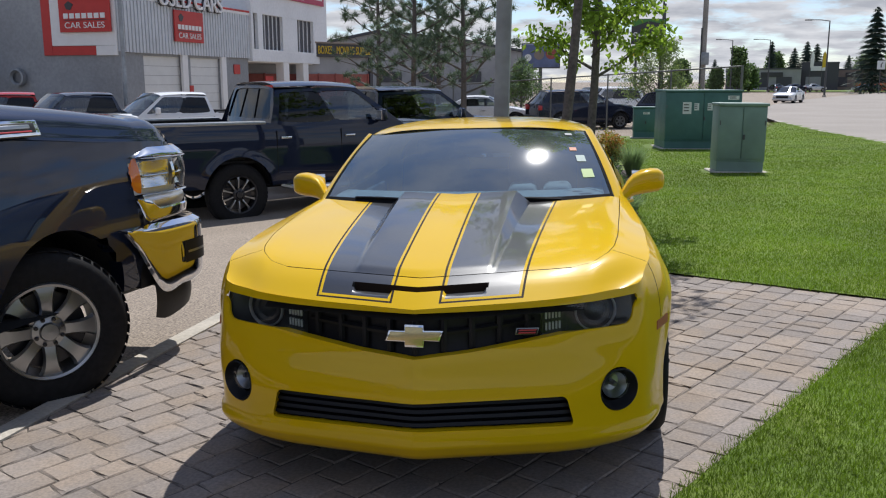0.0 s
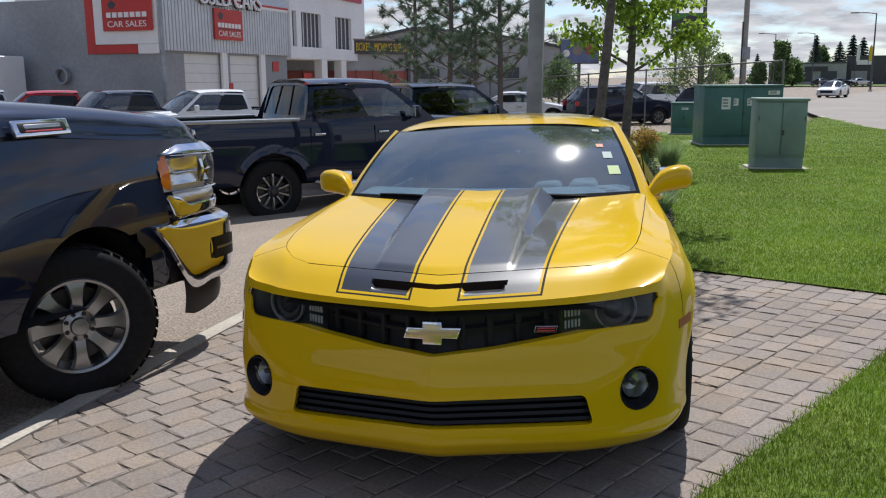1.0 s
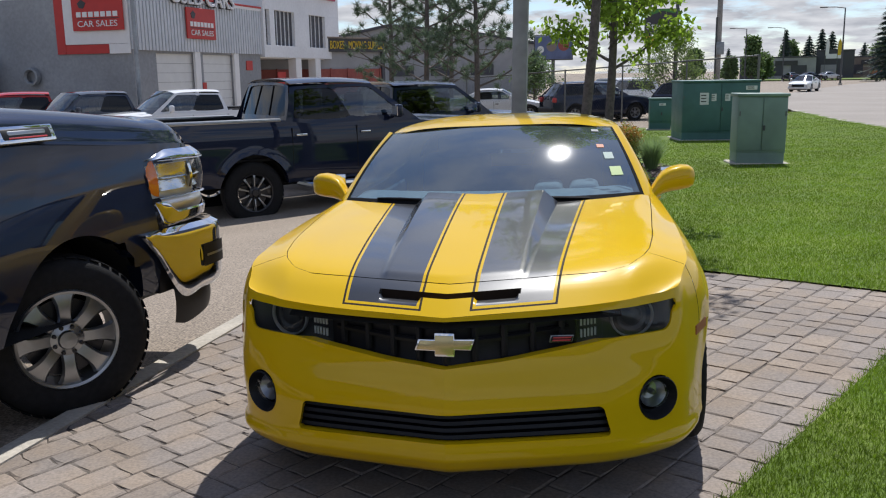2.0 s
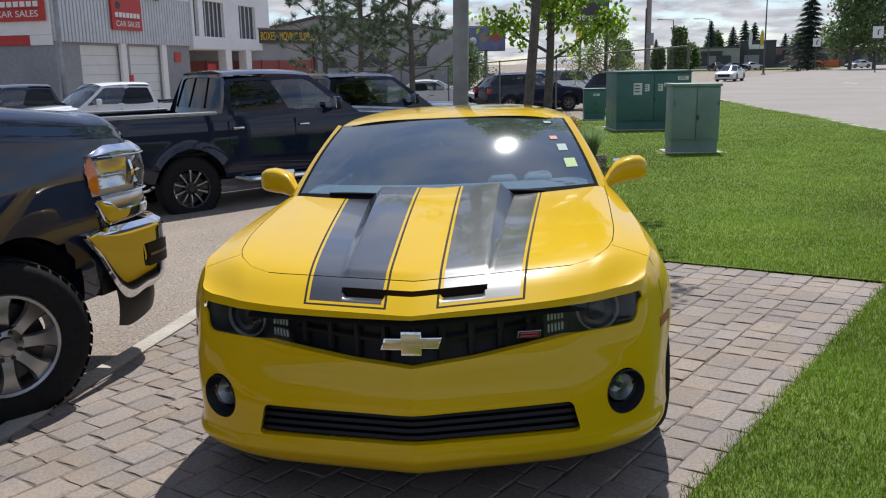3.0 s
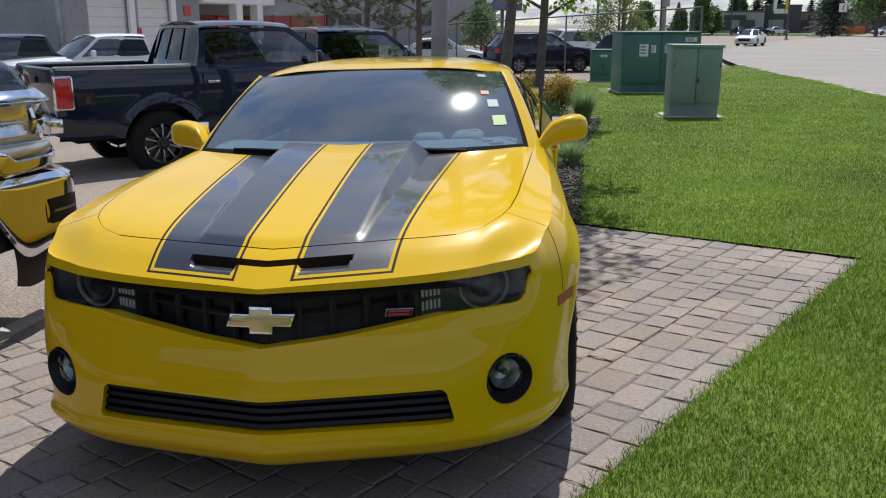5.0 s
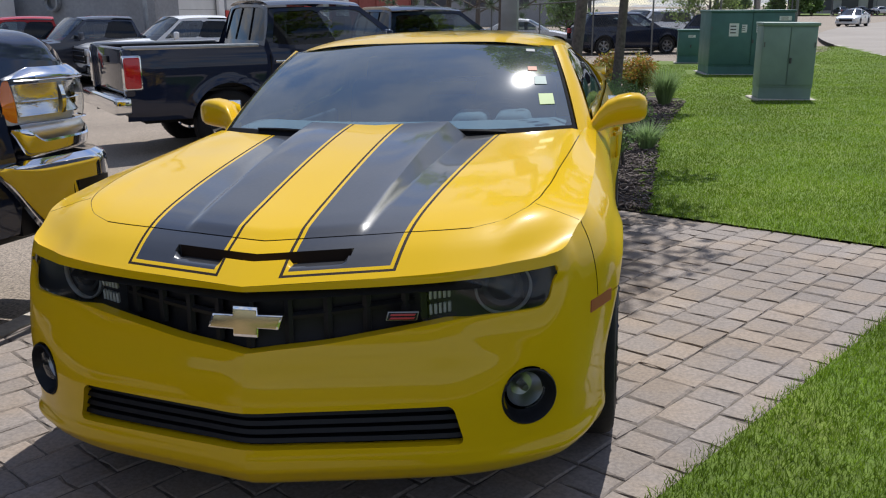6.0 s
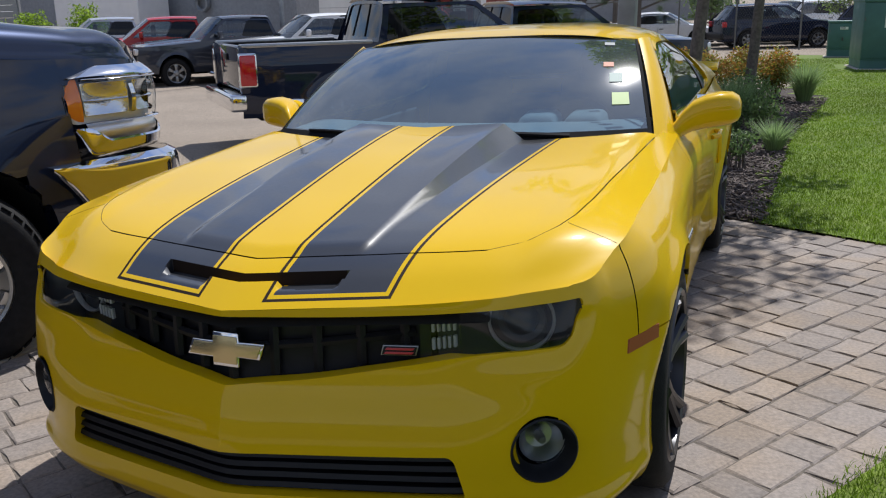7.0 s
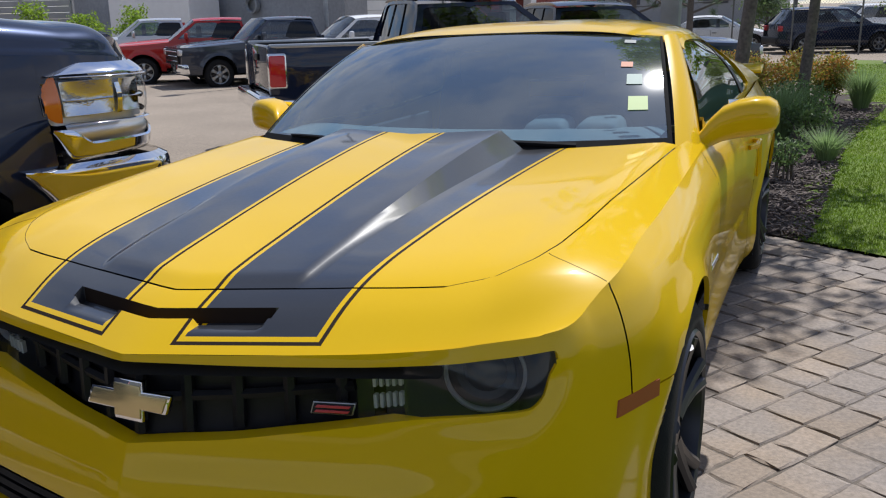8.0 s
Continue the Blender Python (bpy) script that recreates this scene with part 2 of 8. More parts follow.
POST_DARK = mat("dark_street_pole", (0.07, 0.075, 0.08), 0.5, 0.3)
BOX_GREEN = mat("green_cabinet_paint", (0.058, 0.155, 0.140), 0.5, vary=0.08, scale=5, stain=0.18, sscale=1.2, rvary=0.08)
BOX_SAGE = mat("sage_cabinet_paint", (0.205, 0.295, 0.258), 0.55, vary=0.06, scale=5, stain=0.14, sscale=1.5)
LABEL_WHITE = mat("label_white", (0.70, 0.72, 0.70), 0.6, vary=0.1, scale=30)
LABEL_INK = mat("label_ink", (0.05, 0.05, 0.05), 0.6)
WALL_GREY = mat("grey_stucco", (0.29, 0.305, 0.325), 0.9, vary=0.10, scale=6, stain=0.18, sscale=0.35, bump=0.3, bscale=20)
WALL_WHITE = mat("white_stucco", (0.76, 0.775, 0.79), 0.85, vary=0.05, scale=6, stain=0.08, sscale=0.3)
CORRUGATED = mat("corrugated_steel", (0.58, 0.605, 0.64), 0.45, 0.1, vary=0.06, scale=2, stain=0.08, sscale=0.3)
SIGN_RED = mat("sign_red", (0.50, 0.035, 0.03), 0.5, vary=0.05, scale=3)
SIGN_MAGENTA = mat("banner_red", (0.42, 0.03, 0.09), 0.5, vary=0.05, scale=3)
SIGN_WHITE = mat("sign_white", (0.78, 0.78, 0.78), 0.5, vary=0.03, scale=3)
SIGN_DARK = mat("sign_dark", (0.045, 0.045, 0.05), 0.5)
SIGN_YELLOW = mat("sign_yellow", (0.68, 0.47, 0.03), 0.5)
SIGN_GREEN = mat("sign_green", (0.06, 0.22, 0.04), 0.5)
SIGN_BLUE = mat("billboard_blue", (0.10, 0.13, 0.24), 0.5, vary=0.25, scale=1.2)
DOOR_WHITE = mat("garage_door_white", (0.70, 0.71, 0.70), 0.6, vary=0.04, scale=2)
# near black: the shade of the covered recess is put into its colour
OPENING = mat("recess_shade", (0.03, 0.028, 0.026), 0.9, vary=0.2, scale=3)
BRICK_RED = mat("red_wall_panel", (0.30, 0.085, 0.07), 0.8, vary=0.12, scale=4)
FAR_GREY = mat("far_shop_wall", (0.32, 0.325, 0.335), 0.85, vary=0.08, scale=1)
FAR_DARK = mat("far_shop_dark", (0.06, 0.062, 0.075), 0.6)
# dark colour with the shade already in it, for the added unseen walls
UNSEEN_WALL = mat("shaded_street_wall", (0.075, 0.08, 0.08), 0.9, vary=0.2, scale=0.6)
FAR_TAN = mat("far_shop_tan", (0.24, 0.20, 0.17), 0.85, vary=0.08, scale=1)
ORANGE_NET = mat("orange_barrier", (0.62, 0.14, 0.06), 0.7, vary=0.2, scale=6)
WIRE = mat("fence_wire", (0.13, 0.135, 0.135), 0.5, 0.6)
RAIL = mat("fence_rail", (0.15, 0.155, 0.15), 0.5, 0.5, vary=0.15, scale=20)
from mathutils.bvhtree import BVHTree


# ---- building helpers ----
def mesh_of(name, verts, faces, mats, fmat=None, smooth=True, sharp=35):
    me = bpy.data.meshes.new(name)
    me.from_pydata([tuple(v) for v in verts], [], [tuple(f) for f in faces])
    for m in (mats if isinstance(mats, (list, tuple)) else [mats]):
        me.materials.append(m)
    if fmat is not None:
        me.polygons.foreach_set("material_index", list(fmat))
    me.polygons.foreach_set("use_smooth", [smooth] * len(me.polygons))
    if smooth and sharp:
        me.set_sharp_from_angle(angle=radians(sharp))
    me.update()
    return me


def empty(name, m=None):
    ob = new(name)
    if m is not None:
        ob.matrix_basis = m
    return ob


def part(name, bm, material, parent=None, label="", sharp=35, m=None):
    """Links a bmesh as ONE mesh object under a thing or a part."""
    me = bpy.data.meshes.new(name)
    bm.to_mesh(me)
    bm.free()
    for mt in (material if isinstance(material, (list, tuple)) else [material]):
        me.materials.append(mt)
    me.polygons.foreach_set("use_smooth", [True] * len(me.polygons))
    me.set_sharp_from_angle(angle=radians(sharp))
    return put_mesh(name, me, parent, label, m)


def put_mesh(name, me, parent=None, label="", m=None):
    ob = new(name, me)
    if parent is not None:
        ob.parent = parent
    if m is not None:
        ob.matrix_basis = m
    if label:
        ob["label"] = label
    return ob


def box_bm(cx, cy, cz, sx, sy, sz, bevel=0.01, seg=2, bm=None):
    own = bm is None
    bm = bm or bmesh.new()
    r = bmesh.ops.create_cube(bm, size=1.0)
    for v in r["verts"]:
        v.co = Vector((cx + v.co.x * sx, cy + v.co.y * sy, cz + v.co.z * sz))
    if bevel > 0:
        es = list({e for v in r["verts"] for e in v.link_edges})
        bmesh.ops.bevel(bm, geom=es, offset=bevel, segments=seg, profile=0.5, affect="EDGES", clamp_overlap=True)
    return bm


def lathe_bm(profile, n=40, axis="x", bm=None, at=(0, 0, 0)):
    """Turns (radius, along) pairs round an axis."""
    bm = bm or bmesh.new()
    rings = []
    for r, h in profile:
        ring = []
        for i in range(n):
            a = 2 * math.pi * i / n
            c, s = r * math.cos(a), r * math.sin(a)
            p = {"x": (h, c, s), "y": (c, h, s), "z": (c, s, h)}[axis]
            ring.append(bm.verts.new((p[0] + at[0], p[1] + at[1], p[2] + at[2])))
        rings.append(ring)
    for a, b in zip(rings, rings[1:]):
        for i in range(n):
            bm.faces.new((a[i], a[(i + 1) % n], b[(i + 1) % n], b[i]))
    bmesh.ops.recalc_face_normals(bm, faces=bm.faces[:])
    return bm


def tube_bm(points, radius, n=8, bm=None, closed=False):
    bm = bm or bmesh.new()
    pts = [Vector([float(c) for c in p]) for p in points]
    radii = radius if isinstance(radius, (list, tuple)) else [radius] * len(pts)
    rings = []
    for i, p in enumerate(pts):
        t = (pts[min(i + 1, len(pts) - 1)] - pts[max(i - 1, 0)]).normalized()
        a = t.orthogonal().normalized() if i == 0 else (rings_a - t * rings_a.dot(t)).normalized()
        rings_a = a
        b = t.cross(a)
        rings.append([bm.verts.new(p + float(radii[i]) * (math.cos(q) * a + math.sin(q) * b)) for q in (2 * math.pi * k / n for k in range(n))])
    for a, b in zip(rings, rings[1:]):
        for i in range(n):
            bm.faces.new((a[i], a[(i + 1) % n], b[(i + 1) % n], b[i]))
    for ring in (rings[0][::-1], rings[-1]):
        bm.faces.new(ring)
    return bm


def prism_bm(poly, depth, m=None, bevel=0.0):
    """A polygon in x, z pushed along y by depth."""
    bm = bmesh.new()
    a = [bm.verts.new((x, 0, z)) for x, z in poly]
    b = [bm.verts.new((x, depth, z)) for x, z in poly]
    bm.faces.new(a)
    bm.faces.new(b[::-1])
    n = len(poly)
    for i in range(n):
        bm.faces.new((a[i], b[i], b[(i + 1) % n], a[(i + 1) % n]))
    bmesh.ops.recalc_face_normals(bm, faces=bm.faces[:])
    if bevel:
        bmesh.ops.bevel(bm, geom=bm.edges[:], offset=bevel, segments=2, profile=0.5, affect="EDGES", clamp_overlap=True)
    if m is not None:
        bm.transform(m)
    return bm


def smooth_line(pts, n=400):
    """Catmull-Rom through the points, evenly resampled by length."""
    p = np.array(pts, float)
    ext = np.vstack([2 * p[0] - p[1], p, 2 * p[-1] - p[-2]])
    out = []
    for i in range(1, len(ext) - 2):
        for t in np.linspace(0, 1, 24, endpoint=False):
            a, b, c, d = ext[i - 1:i + 3]
            out.append(0.5 * (2 * b + (c - a) * t + (2 * a - 5 * b + 4 * c - d) * t * t + (3 * b - a - 3 * c + d) * t ** 3))
    out.append(ext[-2])
    out = np.array(out)
    s = np.concatenate([[0], np.cumsum(np.linalg.norm(np.diff(out, axis=0), axis=1))])
    t = np.linspace(0, s[-1], n)
    return t, np.stack([np.interp(t, s, out[:, k]) for k in range(out.shape[1])], 1)


def curve(pairs):
    """A smooth function through (a, b) pairs."""
    xs = np.array([q[0] for q in pairs], float)
    ys = np.array([q[1] for q in pairs], float)
    sl = np.gradient(ys, xs)
    for i in range(1, len(xs) - 1):
        if (ys[i] - ys[i - 1]) * (ys[i + 1] - ys[i]) <= 0:
            sl[i] = 0

    def f(x):
        x = np.clip(np.asarray(x, float), xs[0], xs[-1])
        i = np.clip(np.searchsorted(xs, x, side="right") - 1, 0, len(xs) - 2)
        h = xs[i + 1] - xs[i]
        t = (x - xs[i]) / h
        return ((2 * t ** 3 - 3 * t ** 2 + 1) * ys[i] + (t ** 3 - 2 * t ** 2 + t) * h * sl[i]
                + (-2 * t ** 3 + 3 * t ** 2) * ys[i + 1] + (t ** 3 - t ** 2) * h * sl[i + 1])
    return f


def sstep(a, b, x):
    t = np.clip((np.asarray(x, float) - a) / (b - a), 0, 1)
    return t * t * (3 - 2 * t)


def shell(us, vs, fn, holes=(), flange=None, flip=False):
    """A sheet over the parameters u, v with clean-edged holes, each a signed distance in u, v. flange: how far the holes' rims turn in."""
    us, vs = np.asarray(us, float), np.asarray(vs, float)
    U, V = np.meshgrid(us, vs, indexing="ij")
    cell = max(np.diff(us).max(), np.diff(vs).max())
    D = np.full(U.shape, 9.0)
    snapped = np.zeros(U.shape, bool)
    e = 1e-4
    for h in holes:
        for k in range(3):
            d = h(U, V)
            gu, gv = (h(U + e, V) - h(U - e, V)) / (2 * e), (h(U, V + e) - h(U, V - e)) / (2 * e)
            g = np.maximum(gu ** 2 + gv ** 2, 1e-6)
            near = (np.abs(d) / np.sqrt(g) < 0.62 * cell) if k == 0 else near
            U = np.where(near, U - d * gu / g, U)
            V = np.where(near, V - d * gv / g, V)
        snapped |= near
        D = np.minimum(D, h(U, V))
    P = np.stack(fn(U, V), -1)
    m, n = U.shape
    idx = np.arange(m * n).reshape(m, n)
    faces = []
    for i in range(m - 1):
        for j in range(n - 1):
            if holes:
                dd = D[i:i + 2, j:j + 2]
                if dd.max() < 2e-3 or dd.mean() < -1e-3:
                    continue
            f = (idx[i, j], idx[i + 1, j], idx[i + 1, j + 1], idx[i, j + 1])
            faces.append(f[::-1] if flip else f)
    verts = P.reshape(-1, 3).tolist()
    if flange is not None and holes:
        flat, df = snapped.ravel(), D.ravel()
        seen = {}
        for f in faces:
            for a, b in zip(f, f[1:] + f[:1]):
                k = (min(a, b), max(a, b))
                seen[k] = None if k in seen else (a, b)
        made = {}
        for ab in seen.values():
            if ab and all(abs(df[q]) < 3e-3 or flat[q] for q in ab):
                ids = []
                for q in ab:
                    if q not in made:
                        made[q] = len(verts)
                        verts.append((Vector(verts[q]) + flange(Vector(verts[q]))).to_tuple())
                    ids.append(made[q])
                faces.append((ab[1], ab[0], ids[0], ids[1]))
    used = sorted({q for f in faces for q in f})
    remap = {q: i for i, q in enumerate(used)}
    return [verts[q] for q in used], [tuple(remap[q] for q in f) for f in faces]


def rrect(cu, cv, hu, hv, r):
    """Signed distance to a rounded rectangle."""
    def h(u, v):
        qu, qv = np.abs(u - cu) - hu + r, np.abs(v - cv) - hv + r
        return np.hypot(np.maximum(qu, 0), np.maximum(qv, 0)) + np.minimum(np.maximum(qu, qv), 0) - r
    return h


def disc(cu, cv, r, squash=1.0):
    return lambda u, v: (np.hypot((u - cu), (v - cv) / squash) - r) * min(1.0, squash)


def text_mesh(words, size, material, parent, m, depth=0.0, name="lettering", squeeze=1.0):
    cu = bpy.data.curves.new(name, "FONT")
    cu.body, cu.size, cu.extrude, cu.align_x, cu.align_y = words, size, depth, "CENTER", "CENTER"
    tmp = new(name + "_tmp", cu)
    me = bpy.data.meshes.new_from_object(tmp.evaluated_get(bpy.context.evaluated_depsgraph_get()))
    bpy.data.objects.remove(tmp)
    me.materials.clear()
    me.materials.append(material)
    me.transform(Matrix.Diagonal((squeeze, 1, 1, 1)))
    return put_mesh(name, me, parent, "", m)


def letter_parts(words, size, material, parent, m, depth, name, squeeze=1.0):
    """Standing letters: each one is a part of its own."""
    whole = text_mesh(words, size, material, None, Matrix.Identity(4), depth, name, squeeze)
    bm = bmesh.new()
    bm.from_mesh(whole.data)
    bpy.data.objects.remove(whole)
    bmesh.ops.remove_doubles(bm, verts=bm.verts[:], dist=1e-5)
    seen = set()
    bm.verts.ensure_lookup_table()
    for start in bm.verts:
        if start in seen:
            continue
        todo, island = [start], set()
        while todo:
            v = todo.pop()
            if v not in island:
                island.add(v)
                todo += [e.other_vert(v) for e in v.link_edges]
        seen |= island
        one = bmesh.new()
        ids = {v: one.verts.new(v.co) for v in island}
        for f in {f for v in island for f in v.link_faces}:
            one.faces.new([ids[v] for v in f.verts])
        one.transform(m)
        part(name, one, material, parent)
    bm.free()


# ---- the ground's heights ----
SLOPE = 0.026


def lot_z(x, y):
    d = np.maximum(0, -2.1 - np.asarray(x, float))
    return -0.085 - 0.2 * (1 - np.exp(-d / 2.5)) - 0.011 * np.clip(np.asarray(y, float) - 1, 0, 24)


def yard_z(x, y):
    """The pad and the lawn: a cross fall near the car, a gentle drop behind it."""
    y = np.asarray(y, float)
    fall = sstep(6, 22, y)
    return (1 - fall) * SLOPE * np.asarray(x, float) + fall * -0.10 - (0.22 - 0.14 * sstep(3, 7, x)) * sstep(24, 32, y)


# ---- the yellow coupe ----
CAR = pose(-0.005, 0, 0, 0, -math.degrees(math.atan(SLOPE)), 0)
coupe = tagged(empty("sports_coupe", CAR), "glossy yellow two-door sports coupe with black bonnet stripes, parked on pavers", "car")

pl_s, pl_p = smooth_line([(0, -0.0165), (0.05, -0.0100), (0.12, 0.0055), (0.25, 0.033), (0.41, 0.068), (0.57, 0.108), (0.70, 0.158), (0.785, 0.208), (0.842, 0.250), (0.886, 0.300), (0.922, 0.375),
                          (0.955, 0.46), (0.977, 0.54), (0.993, 0.64), (1.003, 0.77), (1.006, 0.94), (0.99, 1.30), (0.965, 1.75), (0.95, 2.4), (0.952, 3.0), (0.972, 3.5), (0.978, 3.85),
                          (0.955, 4.25), (0.90, 4.55), (0.80, 4.72), (0.5, 4.80), (0, 4.83)], 1200)
pl_t = np.gradient(pl_p, pl_s, axis=0)
pl_t /= np.linalg.norm(pl_t, axis=1)[:, None]


def u_at_y(y):
    k = np.searchsorted(pl_p[:, 1], y)
    return float(pl_s[min(k, len(pl_s) - 1)])


def u_at_x(x):
    half = int(np.argmax(pl_p[:, 0] > 0.94))
    return float(np.interp(x, pl_p[:half, 0], pl_s[:half]))


U_CORNER = u_at_x(0.868)
U_END = float(pl_s[-1])
set_front = curve([(0.17, 0.105), (0.19, 0.055), (0.21, 0.024), (0.24, 0.0), (0.265, -0.014), (0.29, -0.014), (0.31, -0.010), (0.36, -0.003), (0.44, 0.0), (0.52, 0.020), (0.58, 0.046), (0.62, 0.058),
                   (0.70, 0.065), (0.755, 0.068), (0.79, 0.074)])
set_corner = curve([(0.17, 0.105), (0.19, 0.065), (0.21, 0.034), (0.24, 0.004), (0.265, -0.008), (0.29, 0.004), (0.31, 0.008), (0.36, 0.008), (0.45, 0.004), (0.55, 0.008), (0.65, 0.020), (0.72, 0.030), (0.78, 0.046),
                    (0.82, 0.062), (0.87, 0.090)])
set_side = curve([(0.14, 0.085), (0.18, 0.05), (0.24, 0.03), (0.32, 0.022), (0.42, 0.024), (0.55, 0.008), (0.64, 0.0), (0.72, -0.003), (0.80, 0.001), (0.86, 0.012), (0.90, 0.034), (0.95, 0.066), (1.02, 0.10)])

set_crest = curve([(0.10, 0.0), (0.16, 0.008), (0.19, 0.014), (0.22, 0.013), (0.25, 0.008), (0.28, 0.0), (0.31, -0.008), (0.34, -0.014), (0.37, -0.016), (0.40, -0.012), (0.44, -0.006), (0.48, 0.003), (0.52, 0.014),
                   (0.58, 0.031), (0.66, 0.045), (0.80, 0.046), (0.95, 0.038), (1.3, 0.018), (1.75, 0.0), (5.0, 0.0)])


def top_u(u):
    """Height of the belt's upper edge: nose lip, wing crest, door sill line, rear haunch."""
    x, y = np.interp(u, pl_s, pl_p[:, 0]), np.interp(u, pl_s, pl_p[:, 1])
    lip = 0.782 + 0.038 * np.clip(x / 0.868, 0, 1) ** 1.5
    side = curve([(0.26, 0.820), (0.28, 0.823), (0.31, 0.826), (0.34, 0.831), (0.37, 0.839), (0.40, 0.849), (0.44, 0.863), (0.48, 0.876), (0.52, 0.886), (0.58, 0.897), (0.66, 0.906), (0.80, 0.918), (0.95, 0.927), (1.3, 0.942), (1.75, 0.955), (2.2, 0.956), (3.0, 0.962), (3.5, 0.99), (3.95, 1.01), (4.4, 1.0),
                  (4.7, 0.975), (4.83, 0.97)])(y)
    return np.where(u < U_CORNER, lip, side)


def belt(u, z):
    u, z = np.asarray(u, float), np.asarray(z, float)
    x, y = np.interp(u, pl_s, pl_p[:, 0]), np.interp(u, pl_s, pl_p[:, 1])
    tx, ty = np.interp(u, pl_s, pl_t[:, 0]), np.interp(u, pl_s, pl_t[:, 1])
    a, b = sstep(0.55, U_CORNER - 0.03, u), sstep(U_CORNER + 0.10, U_CORNER + 0.42, u)
    s = set_front(z) * (1 - a) + set_corner(z) * a * (1 - b) + set_side(z) * b
    # the shoulder leans in towards its crest
    s = s + set_crest(y) * np.clip((z - 0.70) / (top_u(u) - 0.70), 0, 1.1) ** 1.5
    # flared lips round the wheels
    for cy in (0.945, 3.797):
        rr = np.hypot(y - cy, z - 0.345)
        s = s - 0.016 * np.exp(-((rr - 0.40) / 0.05) ** 2) * b
    # the middle line stays in the middle
    return x - s * ty * np.clip(u / 0.05, 0, 1), y + s * tx, z


def both_sides(name, verts, faces, material, parent, label=""):
    """Links a panel and its mirror image, as two parts."""
    obs = []
    for sgn in (1, -1):
        v = [(sgn * p[0], p[1], p[2]) for p in verts]
        f = faces if sgn > 0 else [t[::-1] for t in faces]
        obs.append(put_mesh(name, mesh_of(name, v, f, material), parent, label))
    return obs


def mirrored(verts, faces):
    n = len(verts)
    v = list(verts) + [(-p[0], p[1], p[2]) for p in verts]
    # the two halves share the points of the middle line
    to = [q if abs(p[0]) < 1e-6 else q + n for q, p in enumerate(verts)]
    return v, list(faces) + [tuple(to[q] for q in f[::-1]) for f in faces]


slot_lo = curve([(0.0, 0.593), (0.1, 0.601), (0.25, 0.614), (0.36, 0.630), (0.45, 0.643), (0.52, 0.654), (0.60, 0.665), (0.70, 0.674), (0.80, 0.679), (0.87, 0.683), (0.92, 0.692), (1.2, 0.74)])
slot_hi = curve([(0.0, 0.767), (0.3, 0.768), (0.6, 0.776), (0.95, 0.792), (1.2, 0.80)])
U_SLOT = 0.928
low_lo = curve([(0.0, 0.327), (0.3, 0.324), (0.62, 0.321), (1.2, 0.31)])
low_hi = curve([(0.0, 0.435), (0.3, 0.436), (0.60, 0.437), (1.2, 0.43)])


def low_end(u, v):
    """The lower opening: its ends lean outwards to the foot."""
    end = u_at_x(0.575) + (0.42 - v) * 0.26
    d1, d2 = np.maximum(low_lo(u) - v, v - low_hi(u)), u - end
    q1, q2 = d1 + 0.02, d2 + 0.02
    return np.hypot(np.maximum(q1, 0), np.maximum(q2, 0)) + np.minimum(np.maximum(q1, q2), 0) - 0.02


def slot_hole(u, v):
    end = U_SLOT + (v - 0.74) * 0.60
    d1, d2 = np.maximum(slot_lo(u) - v, v - slot_hi(u)), u - end
    q1, q2 = d1 + 0.022, d2 + 0.022
    return np.hypot(np.maximum(q1, 0), np.maximum(q2, 0)) + np.minimum(np.maximum(q1, q2), 0) - 0.022


FOG_U, FOG_Z = u_at_x(0.774), 0.436
U_GAP = u_at_y(0.482)
fog_hole = disc(FOG_U, FOG_Z, 0.083, 1.06)
arch_f = disc(u_at_y(0.955), 0.350, 0.405)
arch_r = disc(u_at_y(3.797), 0.350, 0.405)

# front bumper cover, with its openings
U_FOOT = u_at_y(0.66)
above_seam = lambda u, z: np.maximum(U_GAP - u, 0.628 - z)
below_seam = lambda u, z: np.maximum(u - U_FOOT, z - 0.632)
us = np.linspace(0, U_FOOT, 210)
NZ = 96


def bumper_fn(u, v):
    top = top_u(u)
    z = np.where(v < 0.70, v, 0.70 + (v - 0.70) / 0.10 * (top - 0.70))
    x, y, z = belt(u, z)
    # the skin sinks towards the lamp opening's lower and outer edge
    gap = np.maximum(slot_hole(u, z), 0.0)
    sink = 0.013 * np.exp(-(gap / 0.034) ** 2) * sstep(0.50, 0.78, u) * (1 - sstep(0.735, 0.775, z))
    tx, ty = np.interp(u, pl_s, pl_t[:, 0]), np.interp(u, pl_s, pl_t[:, 1])
    return x - sink * ty * np.clip(u / 0.05, 0, 1), y + sink * tx, z


def in_v(h):
    """A hole given in true height, laid into the bumper's own height."""
    def g(u, v):
        top = top_u(u)
        z = np.where(v < 0.70, v, 0.70 + (v - 0.70) / 0.10 * (top - 0.70))
        return h(u, z)
    return g


def inward(p):
    """How an opening's edge turns in: straight into the skin, less deep round the flush lamps."""
    if p.z < 0.55:
        return Vector((0, 0.04, 0))
    k = int(np.argmin((pl_p[:260, 0] - abs(p.x)) ** 2 + (pl_p[:260, 1] - p.y + 0.05) ** 2))
    tx, ty = pl_t[k]
    d = 0.040 - 0.030 * min(1.0, max(0.0, (abs(p.x) - 0.55) / 0.06))
    return Vector((-d * ty * float(np.sign(p.x)), d * tx, -0.002 if p.z > 0.7 else 0.0))


bv, bf = shell(us, np.linspace(0.172, 0.80, NZ), bumper_fn, [in_v(slot_hole), in_v(low_end), in_v(fog_hole), in_v(arch_f), in_v(above_seam)], inward)
bv, bf = mirrored(bv, bf)
put_mesh("front_bumper", mesh_of("front_bumper", bv, bf, YELLOW), coupe)

